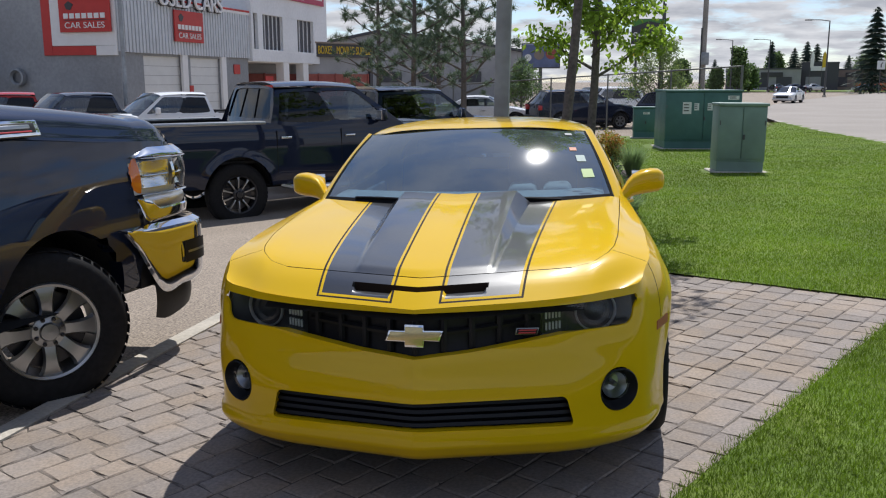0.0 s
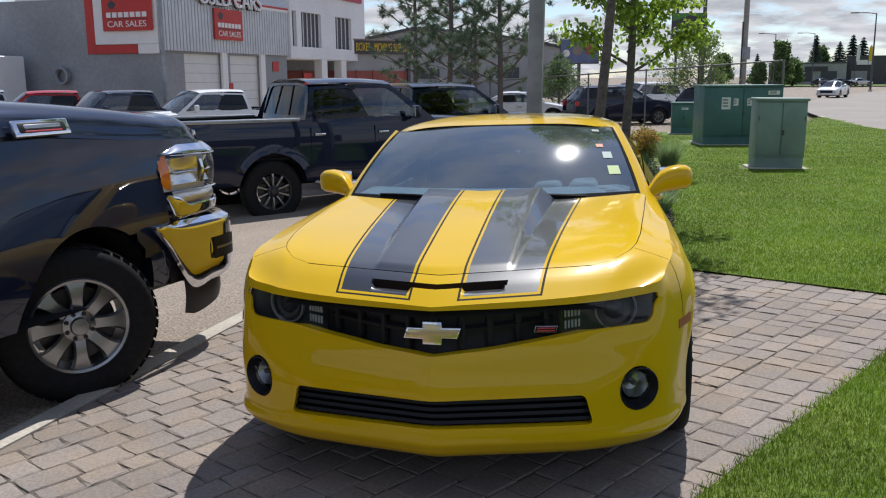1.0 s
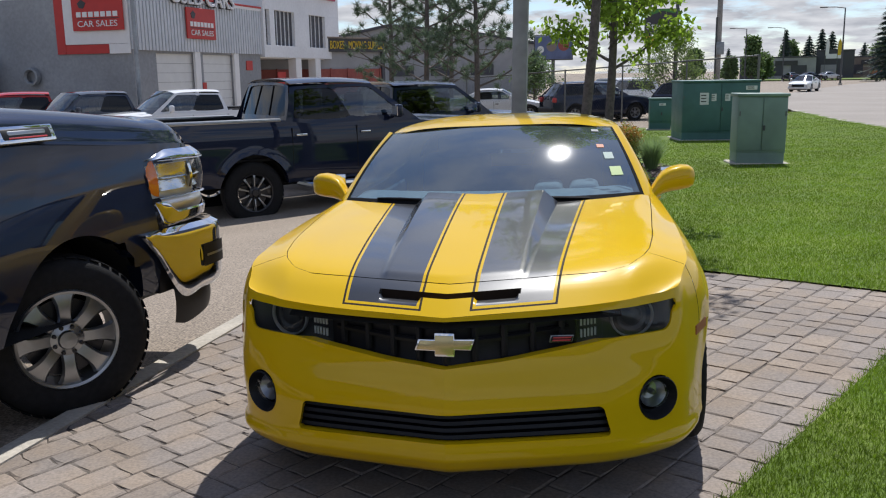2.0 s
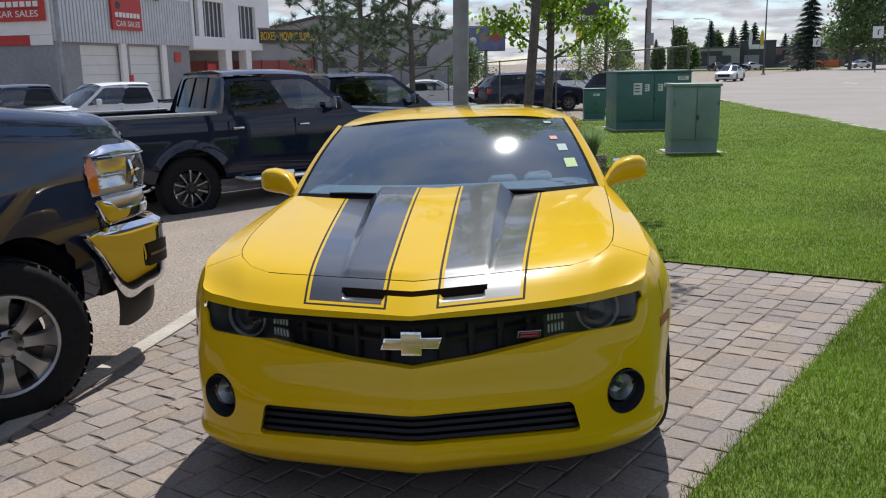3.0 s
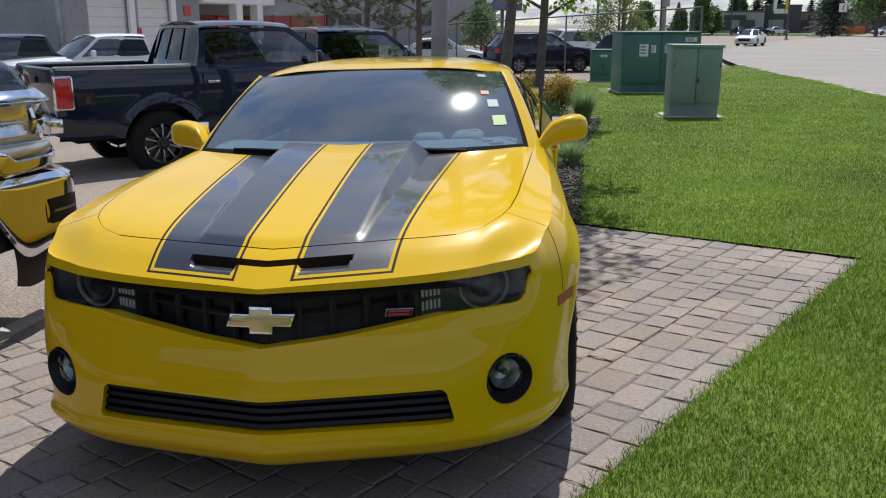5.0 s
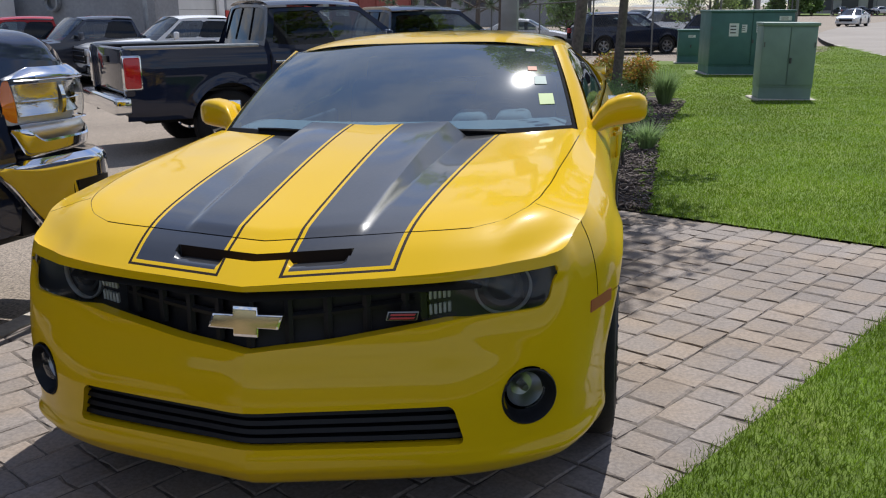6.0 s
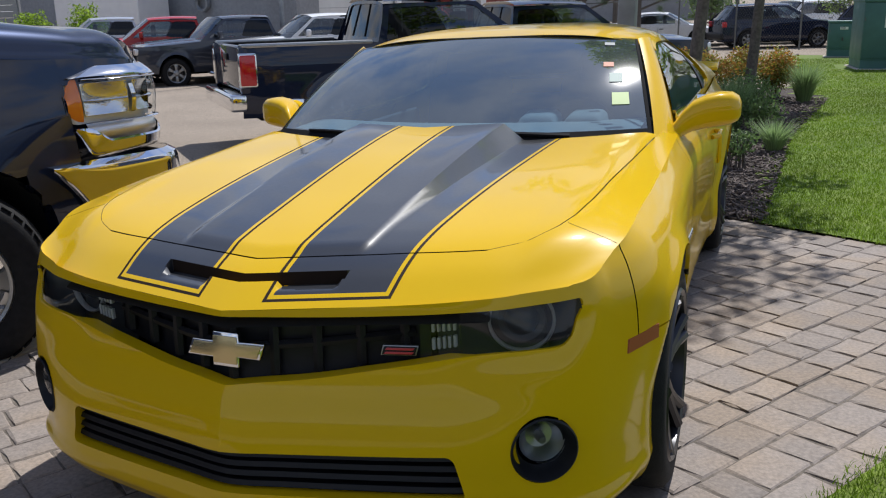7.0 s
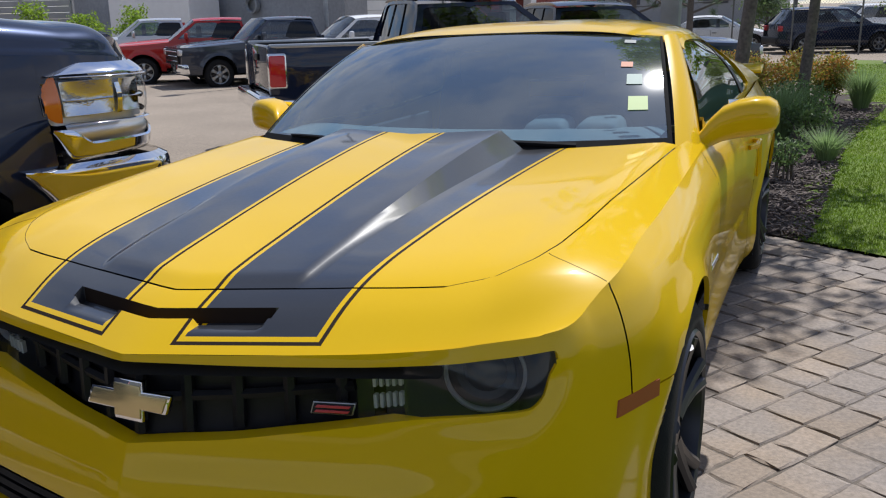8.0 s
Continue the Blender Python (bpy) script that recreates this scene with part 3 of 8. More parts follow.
# wings, doors, rear quarters, rear bumper
for name, y0, y1, hole in (("wing", 0.4830, 1.80, [arch_f, below_seam]), ("door", 1.805, 3.18, []), ("rear_quarter", 3.185, 4.42, [arch_r])):
    ua, ub = u_at_y(y0), u_at_y(y1)
    us = np.linspace(ua, ub, max(12, int((ub - ua) / 0.022)))
    fn = lambda u, v: belt(u, 0.15 + v * (top_u(u) - 0.15))

    def scaled(h):
        return lambda u, v: h(u, 0.15 + v * 0.78)
    if hole:
        zz = np.linspace(0.15, 0.93, 40)
        hv = [h for h in hole]

        def fn2(u, v):
            z = np.where(v < 0.78, v, 0.78 + (v - 0.78) / 0.15 * (top_u(u) - 0.78))
            return belt(u, z)
        sv, sf = shell(us, zz, fn2, hv, lambda p: Vector((-0.014 * np.sign(p.x), 0, 0)))
    else:
        sv, sf = shell(us, np.linspace(0, 1, 30), fn)
    both_sides(name, sv, sf, YELLOW, coupe)
us = np.linspace(u_at_y(4.424), U_END, 60)
sv, sf = shell(us, np.linspace(0, 1, 26), lambda u, v: belt(u, 0.2 + v * (top_u(u) - 0.2)))
sv, sf = mirrored(sv, sf)
put_mesh("rear_bumper", mesh_of("rear_bumper", sv, sf, YELLOW), coupe)

# ---- bonnet, nose top and wing tops in one net of lines ----
LIP_Y = float(belt(np.array(0.0), np.array(0.782))[1])
lip_u = np.linspace(0, U_CORNER, 120)
lip_xy = np.stack(belt(lip_u, top_u(lip_u)), 1)
edge_u = np.linspace(U_CORNER, u_at_y(2.05), 200)
edge_xyz = np.stack(belt(edge_u, top_u(edge_u)), 1)

LIP_SLOPE = float((lip_xy[-1, 1] - lip_xy[-6, 1]) / (lip_xy[-1, 0] - lip_xy[-6, 0]))


def lip_off(x):
    x = np.asarray(x, float)
    return np.interp(x, lip_xy[:, 0], lip_xy[:, 1]) - LIP_Y + LIP_SLOPE * np.maximum(x - lip_xy[-1, 0], 0)


z_mid = curve([(0, 0.782), (0.012, 0.7885), (0.033, 0.7998), (0.06, 0.8143), (0.10, 0.835), (0.15, 0.856), (0.20, 0.872), (0.28, 0.889), (0.45, 0.912), (0.70, 0.936), (1.0, 0.957), (1.40, 0.978), (1.8, 0.985)])
hood_edge = curve([(0, 0.60), (0.185, 0.61), (0.205, 0.675), (0.235, 0.722), (0.29, 0.755), (0.40, 0.778), (0.7, 0.802), (1.4, 0.840), (1.8, 0.858)])
ROWS = sorted({0, 0.003, 0.006, 0.009, 0.012, 0.017, 0.022, 0.0265, 0.031, 0.037, 0.043, 0.0485, 0.054, 0.062, 0.070, 0.079, 0.088, 0.096, 0.1165, 0.1175, 0.135, 0.160, 0.1755, 0.1805, 0.19, 0.1975, 0.205, 0.2125, 0.22, 0.2275, 0.235, 0.2475, 0.26, 0.275, 0.29, 0.31, 0.33, 0.365, 0.40, 0.435, 0.47, 0.55, 0.64, 0.74, 0.84, 0.94, 1.04, 1.14,
               1.24, 1.32, 1.375, 1.39})
BACK = [1.43, 1.50, 1.58, 1.68]
HOOD_ROW = 0.1805


def net_row(d):
    """The points of one line across the nose and bonnet, from the middle to the wing's edge, d behind the lip."""
    k = 1 - 0.12 * d / 1.4
    t = d / 1.39
    si, so = 0.091 + 0.005 * t, 0.407 + 0.102 * t
    dt, db = 0.262 + 0.038 * t, 0.272 + 0.098 * t
    he = float(hood_edge(d))
    # where the line meets the wing's edge
    f = edge_xyz[:, 1] - (LIP_Y + d + k * lip_off(edge_xyz[:, 0]))
    xe, ze = float(np.interp(0, f, edge_xyz[:, 0])), float(np.interp(0, f, edge_xyz[:, 2]))
    xs = [0, 0.045, si, si + 0.009, si + 0.020, si + 0.07, si + 0.12, dt - 0.012, dt, (dt + db) / 2, db, db + 0.012, (db + so) / 2, so - 0.020, so - 0.009, so]
    xs += list(np.linspace(so, he, 9)[1:-1]) + [he - 0.012, he - 0.002, he + 0.002, he + 0.012]
    xs += list(np.linspace(he + 0.012, xe, 17)[1:])
    xs = np.array(xs)
    y = LIP_Y + d + k * lip_off(xs)
    z = z_mid(d) + 0.012 * np.clip(xs / 0.4, 0, 1) + 0.012 * sstep(0.3, 0.8, xs) * sstep(0, 0.3, d)
    h = 0.070 * (0.12 * sstep(0.17, 0.24, d) + 0.88 * sstep(0.24, 1.45, d) ** 0.85)
    lift = np.interp(xs, [0, dt - 0.012, dt, db, db + 0.012, 9], [1, 1, 0.97, 0.03, 0, 0])
    z = z + h * lift
    hs = 0.66 + 0.10 * t
    w = np.clip((xs - hs) / (xe - hs), 0, 1)
    z = z + (ze - z) * (w ** 2.0) + 0.010 * 6.75 * w * (1 - w) ** 2 * sstep(0.05, 0.2, d) * (1 - 0.7 * sstep(0.5, 1.0, d))
    # scoop under the bonnet's front edge
    if 0.08 < d < 0.117:
        dip = 0.0 if d < 0.0885 else 0.034
        z = z - dip * (np.abs(xs) < dt + 0.002)
    # sloping dish of each stripe's inlet
    if d < 0.0885:
        z = z - 0.015 * float(np.interp(d, [0.053, 0.088], [0, 1])) * ((xs > si + 0.015) & (xs < dt - 0.008))
    return np.stack([xs, y, z], 1)


net = [net_row(d) for d in ROWS]
NC = len(net[0])
i_he = NC - 16 - 2          # the column just outside the bonnet's side gap
kinds = []
for j in range(len(ROWS) - 1):
    dmid = (ROWS[j] + ROWS[j + 1]) / 2
    row = []
    for i in range(NC - 1):
        m = 0
        if 2 <= i <= 14:
            if dmid > 0.043:
                m = {2: 2, 3: 0, 13: 0, 14: 2}.get(i, 1)
            elif dmid > 0.031:
                m = 2 if i in (2, 14) else 0
            elif dmid > 0.022:
                m = 2
        if i <= 7 and 0.1165 <= dmid <= 0.1175:
            m = 2
        row.append(m)
    kinds.append(row)


def net_part(name, keep, label=""):
    verts, faces, fm, ids = [], [], [], {}
    for j in range(len(ROWS) - 1):
        for i in range(NC - 1):
            if not keep(i, j):
                continue
            f = []
            for a, b in ((j, i), (j, i + 1), (j + 1, i + 1), (j + 1, i)):
                if (a, b) not in ids:
                    ids[a, b] = len(verts)
                    verts.append(tuple(net[a][b]))
                f.append(ids[a, b])
            faces.append(tuple(f))
            fm.append(kinds[j][i])
    v, f = mirrored(verts, faces)
    return put_mesh(name, mesh_of(name, v, f, [YELLOW, STRIPE, PIN], fm + fm, sharp=28), coupe, label)


def net_sides(name, keep):
    """The same for a panel that has one piece on each side."""
    verts, faces, ids = [], [], {}
    for j in range(len(ROWS) - 1):
        for i in range(NC - 1):
            if keep(i, j):
                f = []
                for a, b in ((j, i), (j, i + 1), (j + 1, i + 1), (j + 1, i)):
                    if (a, b) not in ids:
                        ids[a, b] = len(verts)
                        verts.append(tuple(net[a][b]))
                    f.append(ids[a, b])
                faces.append(tuple(f))
    both_sides(name, verts, faces, YELLOW, coupe)


jh = ROWS.index(HOOD_ROW)
hood_cols = i_he - 1
net_part("bonnet", lambda i, j: j >= jh and i < hood_cols, "yellow bonnet with raised middle and two black stripes")
net_part("nose_panel", lambda i, j: (j < jh - 1) or (j >= jh - 1 and i > hood_cols and ROWS[j] < 0.30), "yellow nose with a slim scoop")
net_sides("wing_top", lambda i, j: ROWS[j] >= 0.30 and i > hood_cols)
# wing tops behind the bonnet's corners
back = [net_row(d) for d in [1.39] + BACK]
vv = [tuple(p) for r in back for p in r[hood_cols + 1:]]
wn_c = NC - hood_cols - 1
ff = [(a * wn_c + b, a * wn_c + b + 1, (a + 1) * wn_c + b + 1, (a + 1) * wn_c + b) for a in range(len(back) - 1) for b in range(wn_c - 1)]
both_sides("wing_corner", vv, ff, YELLOW, coupe)
# seam over the shoulder, from the bonnet's corner to the side seam
nh = len(net[0])
skin = BVHTree.FromPolygons([tuple(map(float, q)) for r in net for q in r], [(j * nh + i, j * nh + i + 1, (j + 1) * nh + i + 1, (j + 1) * nh + i) for j in range(len(net) - 1) for i in range(nh - 1)])


def skin_z(x, y):
    hit = skin.ray_cast((x, y, 2.0), (0, 0, -1))[0]
    return hit.z if hit else None


seam = [(0.757, 0.545)]
for t in np.linspace(0, 1, 22).tolist():
    q = 1 - t
    seam.append((q ** 3 * 0.762 + 3 * q * q * t * 0.80 + 3 * q * t * t * 0.865 + t ** 3 * 0.897, q ** 3 * 0.540 + 3 * q * q * t * 0.52 + 3 * q * t * t * 0.525 + t ** 3 * 0.504))
seam = [(x, y, skin_z(x, y)) for x, y in seam]
seam = [q for q in seam if q[2] is not None]
for sgn in (1, -1):
    part("shoulder_seam", tube_bm([(sgn * x, y, z) for x, y, z in seam], 0.0007, 6), PIN, coupe)
    rim = [(net[j][hood_cols] + net[j][hood_cols + 1]) / 2 for j in range(jh, len(ROWS)) if ROWS[j] < 0.36]
    part("bonnet_seam", tube_bm([(sgn * float(q[0]), float(q[1]), float(q[2]) - 0.0004) for q in rim], 0.0009, 6), PIN, coupe)
# dark channel under the gaps
gv, gf = [], []
for j in range(len(ROWS)):
    for i in (0, 6, 12, 18, hood_cols - 2, hood_cols + 4):
        p = net[j][i]
        gv.append((p[0], p[1], p[2] - 0.045))
for j in range(len(ROWS) - 1):
    for i in range(5):
        gf.append((j * 6 + i, j * 6 + i + 1, (j + 1) * 6 + i + 1, (j + 1) * 6 + i))
gv, gf = mirrored(gv, gf)
put_mesh("inner_structure", mesh_of("inner_structure", gv, gf, GAP), coupe)

# ---- glasshouse ----
ws_base = lambda s: np.stack([0.815 * s, 1.485 + 0.245 * np.abs(s) ** 2.2, 0.985 - 0.006 * s * s], -1)
ws_top = lambda s: np.stack([0.664 * s, 2.215 + 0.125 * np.abs(s) ** 2.4, 1.350 - 0.036 * s * s], -1)


def ws_fn(s, t):
    b, a = ws_base(s), ws_top(s)
    p = b + (a - b) * t[..., None]
    up = 0.030 * 4 * t * (1 - t)
    return p[..., 0], p[..., 1] - up * 0.38, p[..., 2] + up * 0.92


sv, sf = shell(np.linspace(-1, 1, 33), np.linspace(0, 1, 21), ws_fn)
glass = put_mesh("windshield", mesh_of("windshield", sv, sf, WINDSHIELD), coupe, "clear raked windshield with the sky's pale haze put into its colour")
glass.visible_shadow = False
# black ceramic edge round the glass
frit = []
for s0, s1, t0, t1 in ((-1, 1, 0.990, 1.0), (-1, -0.985, 0, 1), (0.985, 1, 0, 1), (-1, 1, 0.0, 0.05)):
    v, f = shell(np.linspace(s0, s1, 25 if s1 - s0 > 1 else 3), np.linspace(t0, t1, 3 if t1 - t0 < 0.5 else 17), ws_fn)
    frit.append(([(p[0], p[1] - 0.0012, p[2] + 0.003) for p in v], f))
v, f = [], []
for a, b in frit:
    n = len(v)
    v += a
    f += [tuple(q + n for q in t) for t in b]
put_mesh("windshield_trim", mesh_of("windshield_trim", v, f, FRIT), coupe)

roof_edge_x = curve([(2.28, 0.700), (2.45, 0.703), (2.75, 0.700), (3.1, 0.680), (3.45, 0.64), (3.7, 0.60)])
roof_edge_z = curve([(2.28, 1.268), (2.45, 1.295), (2.75, 1.312), (3.1, 1.300), (3.45, 1.258), (3.7, 1.205)])
roof_mid_z = curve([(2.21, 1.352), (2.35, 1.372), (2.6, 1.386), (2.9, 1.390), (3.2, 1.378), (3.45, 1.350), (3.6, 1.325)])


def roof_fn(s, t):
    yy = 2.213 + t * (3.50 - 2.213)
    yy = yy + 0.125 * (1 - t) ** 2 * np.abs(s) ** 2.4
    xe = roof_edge_x(yy)
    a = np.abs(s)
    z = roof_edge_z(yy) + (roof_mid_z(yy) - roof_edge_z(yy)) * (1 - a ** 3.2) ** 0.75
    return xe * np.sign(s) * a, yy, z


sv, sf = shell(np.linspace(-1, 1, 41), np.linspace(0, 1, 25), roof_fn)
put_mesh("roof", mesh_of("roof", sv, sf, YELLOW), coupe, "yellow roof skin")
put_mesh("headliner", mesh_of("headliner", [(p[0] * 0.97, p[1] + 0.012, p[2] - 0.022) for p in sv], [q[::-1] for q in sf], SEAT), coupe, "dark fabric headliner")


def pillar_fn(s, t):
    lo_in, hi_in = np.array([0.822, 1.735, 0.970]), np.array([0.668, 2.345, 1.312])
    lo_out, hi_out = np.array([0.878, 1.935, 0.958]), np.array([0.706, 2.47, 1.292])
    t3, s3 = t[..., None], s[..., None]
    a = lo_in + (hi_in - lo_in) * t3
    b = lo_out + (hi_out - lo_out) * t3
    p = a + (b - a) * s3
    bow = 0.022 * 4 * s * (1 - s) + 0.012 * 4 * t * (1 - t)
    return p[..., 0] + bow * 0.75, p[..., 1] - bow * 0.2, p[..., 2] + bow * 0.6


sv, sf = shell(np.linspace(0, 1, 9), np.linspace(-0.02, 1.02, 21), pillar_fn)
both_sides("windshield_pillar", sv, sf, YELLOW, coupe)


def flank_fn(s, t):
    yb, yr = 1.93 + s * 2.36, 2.46 + s * 1.16
    ub = np.interp(yb, pl_p[:900, 1], pl_s[:900])
    bx, by, bz = belt(ub, top_u(ub) - 0.002)
    rx, rz = roof_edge_x(yr), roof_edge_z(yr)
    c = 0.03 * 4 * t * (1 - t)
    return bx - 0.01 + (rx - bx + 0.01) * t + c, yb + (yr - yb) * t, bz + (rz - bz) * t + c * 0.4


win = lambda s, t: rrect(0.385, 0.50, 0.37, 0.42, 0.10)(s, t + (s - 0.385) * 0.10)
sv, sf = shell(np.linspace(0, 1, 70), np.linspace(0, 1, 34), flank_fn, [win], lambda p: Vector((-0.012 * np.sign(p.x), 0, 0)))
both_sides("side_frame", sv, sf, YELLOW, coupe)
sv, sf = shell(np.linspace(0.0, 0.80, 24), np.linspace(0.02, 0.98, 12), flank_fn)
for ob in both_sides("side_window", [(p[0] - 0.011, p[1], p[2]) for p in sv], sf, SIDE_GLASS, coupe, "dark tinted side window"):
    ob.visible_shadow = False
for s_at in (0.62,):
    sv, sf = shell(np.linspace(s_at, s_at + 0.035, 3), np.linspace(0.03, 0.97, 12), flank_fn)
    both_sides("door_pillar", [(p[0] - 0.007, p[1], p[2]) for p in sv], sf, BLACK_PLASTIC, coupe)


def rear_fn(s, t):
    yr = 3.50 + t * 0.86
    zr = roof_mid_z(3.50) + t * (1.035 - roof_mid_z(3.50))
    x = (0.62 + 0.10 * t) * s
    return x, yr - 0.05 * s * s * t, zr - (0.10 - 0.06 * t) * np.abs(s) ** 2.5 + 0.03 * 4 * t * (1 - t)


sv, sf = shell(np.linspace(-1, 1, 21), np.linspace(0, 1, 12), rear_fn)
put_mesh("rear_window", mesh_of("rear_window", sv, sf, DARK_GLASS), coupe, "dark tinted rear window").visible_shadow = False


def deck_fn(s, t):
    yb = 4.36 + t * 0.43
    return (0.86 - 0.10 * t) * s, yb - 0.03 * s * s, 1.035 - 0.03 * t - 0.03 * s * s


sv, sf = shell(np.linspace(-1, 1, 21), np.linspace(0, 1, 8), deck_fn)
put_mesh("boot_lid", mesh_of("boot_lid", sv, sf, YELLOW), coupe)
bm = box_bm(0, 4.66, 1.075, 1.72, 0.16, 0.025, 0.010, 2)
for v in bm.verts:
    v.co.z += 0.02 * (v.co.y - 4.6) / 0.1 - 0.05 * (v.co.x / 0.86) ** 6
box_bm(0.70, 4.66, 1.04, 0.05, 0.12, 0.07, 0.008, 2, bm)
box_bm(-0.70, 4.66, 1.04, 0.05, 0.12, 0.07, 0.008, 2, bm)
part("rear_spoiler", bm, YELLOW, coupe)
# C-pillar fill between side frame and rear window
sv, sf = shell(np.linspace(0, 1, 6), np.linspace(0, 1, 8), lambda s, t: (
    0.60 + 0.10 * t + s * (0.86 - 0.60 - 0.10 * t) * (0.12 + 0.88 * t), 3.58 + t * 0.74 + s * 0.02, 1.235 - t * 0.235 - s * 0.02))
both_sides("rear_pillar", sv, sf, YELLOW, coupe)

# cowl, wipers
sv, sf = shell(np.linspace(-1, 1, 25), np.linspace(0, 1, 5), lambda s, t: (0.83 * s, 1.39 + 0.25 * np.abs(s) ** 1.8 + 0.16 * t, 0.962 + 0.016 * t - 0.012 * s * s))
put_mesh("cowl_panel", mesh_of("cowl_panel", sv, sf, BLACK_PLASTIC), coupe, "black plastic cowl under the windshield")
for x0, x1 in ((0.52, 0.06), (-0.10, -0.60)):
    pts = []
    for t in np.linspace(0, 1, 8):
        s = (x0 + (x1 - x0) * t) / 0.80
        q = ws_fn(np.array(s), np.array(0.012 + 0.035 * math.sin(t * 1.9)))
        pts.append((float(q[0]), float(q[1]) - 0.006, float(q[2]) + 0.010))
    wiper = part("wiper", tube_bm(pts, [0.010, 0.010, 0.009, 0.008, 0.007, 0.007, 0.006, 0.005], 6), BLACK_PLASTIC, coupe)
    part("wiper_blade", tube_bm([(p[0], p[1] + 0.006, p[2] - 0.008) for p in pts[1:]], 0.006, 5), RUBBER, wiper)

# ---- nose details ----
def fascia_patch(u0, u1, lo, hi, back_by, nu=40, nv=8):
    def fn(u, t):
        z = lo(u) + t * (hi(u) - lo(u))
        x, y, zz = belt(u, z)
        return x, y + back_by + 0.05 * np.clip(u / 0.6, 0, 1) * (z > 0.55), zz
    return shell(np.linspace(u0, u1, nu), np.linspace(0, 1, nv), fn)


sv, sf = fascia_patch(0, u_at_x(0.49), lambda u: slot_lo(u) - 0.02, lambda u: slot_hi(u) + 0.015, 0.056)
sv, sf = mirrored(sv, sf)
grille = put_mesh("upper_grille", mesh_of("upper_grille", sv, sf, BLACK_PLASTIC), coupe, "black egg-crate grille set back in the nose")
bars = bmesh.new()
for frac in (0.46,):
    pts = []
    for u in np.linspace(-u_at_x(0.46), u_at_x(0.46), 31):
        q = belt(abs(u), slot_lo(abs(u)) + frac * (slot_hi(abs(u)) - slot_lo(abs(u))))
        pts.append((math.copysign(float(q[0]), u), float(q[1]) + 0.042 + 0.05 * abs(u) / 0.6, float(q[2])))
    tube_bm(pts, 0.012, 6, bars)
part("grille_bar", bars, BLACK_PLASTIC, grille)
for k in range(-4, 5):
    x = 0.105 * k
    u = u_at_x(abs(x) + 1e-4) if abs(x) > 0.002 else 0.0
    q0, q1 = belt(u, slot_lo(u)), belt(u, slot_hi(u))
    part("grille_post", tube_bm([(x, float(q0[1]) + 0.047 + 0.083 * abs(x), float(q0[2]) + 0.003), (x, float(q1[1]) + 0.047 + 0.083 * abs(x), float(q1[2]) + 0.01)], 0.014, 6), BLACK_PLASTIC, grille)
sv, sf = fascia_patch(0, u_at_x(0.66), lambda u: low_lo(u) - 0.02, lambda u: low_hi(u) + 0.02, 0.065)
sv, sf = mirrored(sv, sf)
lower = put_mesh("lower_grille", mesh_of("lower_grille", sv, sf, GAP), coupe, "black slatted lower intake")
for frac in (0.14, 0.38, 0.62, 0.86):
    lim = u_at_x(0.60)
    v, f = [], []
    for u in np.linspace(-lim, lim, 41):
        a = abs(u)
        q = belt(a, low_lo(a) + frac * (low_hi(a) - low_lo(a)))
        x, y, z = math.copysign(float(q[0]), u), float(q[1]), float(q[2])
        v += [(x, y + 0.028, z + 0.007), (x, y + 0.022, z - 0.005), (x, y + 0.06, z - 0.012), (x, y + 0.06, z + 0.004)]
    for i in range(40):
        for k in range(4):
            f.append((i * 4 + k, i * 4 + (k + 1) % 4, i * 4 + 4 + (k + 1) % 4, i * 4 + 4 + k))
    put_mesh("slat", mesh_of("slat", v, f, BLACK_PLASTIC), lower)

# plain bow-shaped emblem
bow = [(-0.112, -0.022), (-0.098, 0.020), (-0.038, 0.019), (-0.038, 0.044), (0.036, 0.044), (0.036, 0.022), (0.112, 0.025), (0.098, -0.017), (0.038, -0.017), (0.038, -0.043),
       (-0.036, -0.043), (-0.036, -0.023)]
tilt = pose(0, 0.054, 0.680, -8, 1.5, 0)
part("emblem", prism_bm(bow, 0.018, tilt, 0.003), CHROME, coupe, "chrome rim of the nose emblem")
inner = [(x * 0.93, z * 0.80) for x, z in bow]
part("emblem_face", prism_bm(inner, 0.01, pose(0, 0.050, 0.680, -8, 1.5, 0), 0.002), GOLD, coupe, "dull gold emblem face")
ss = [(-0.046, -0.012), (-0.040, 0.014), (0.048, 0.014), (0.042, -0.012)]
ss_m = pose(0.420, 0.172, 0.671, -6, 3, 17)
badge = part("grade_badge", prism_bm(ss, 0.01, ss_m, 0.002), SATIN, coupe, "dark slanted badge with two red bars")
part("badge_face", prism_bm([(x * 0.93, z * 0.80) for x, z in ss], 0.006, ss_m @ Matrix.Translation((0, -0.003, 0)), 0.001), BLACK_PLASTIC, badge)
for zc in (-0.0045, 0.0055):
    part("badge_bar", prism_bm([(x * 0.78 + zc * 0.22, z * 0.22 + zc) for x, z in ss], 0.004, ss_m @ Matrix.Translation((0, -0.006, 0)), 0.0008), RED_BADGE, badge)


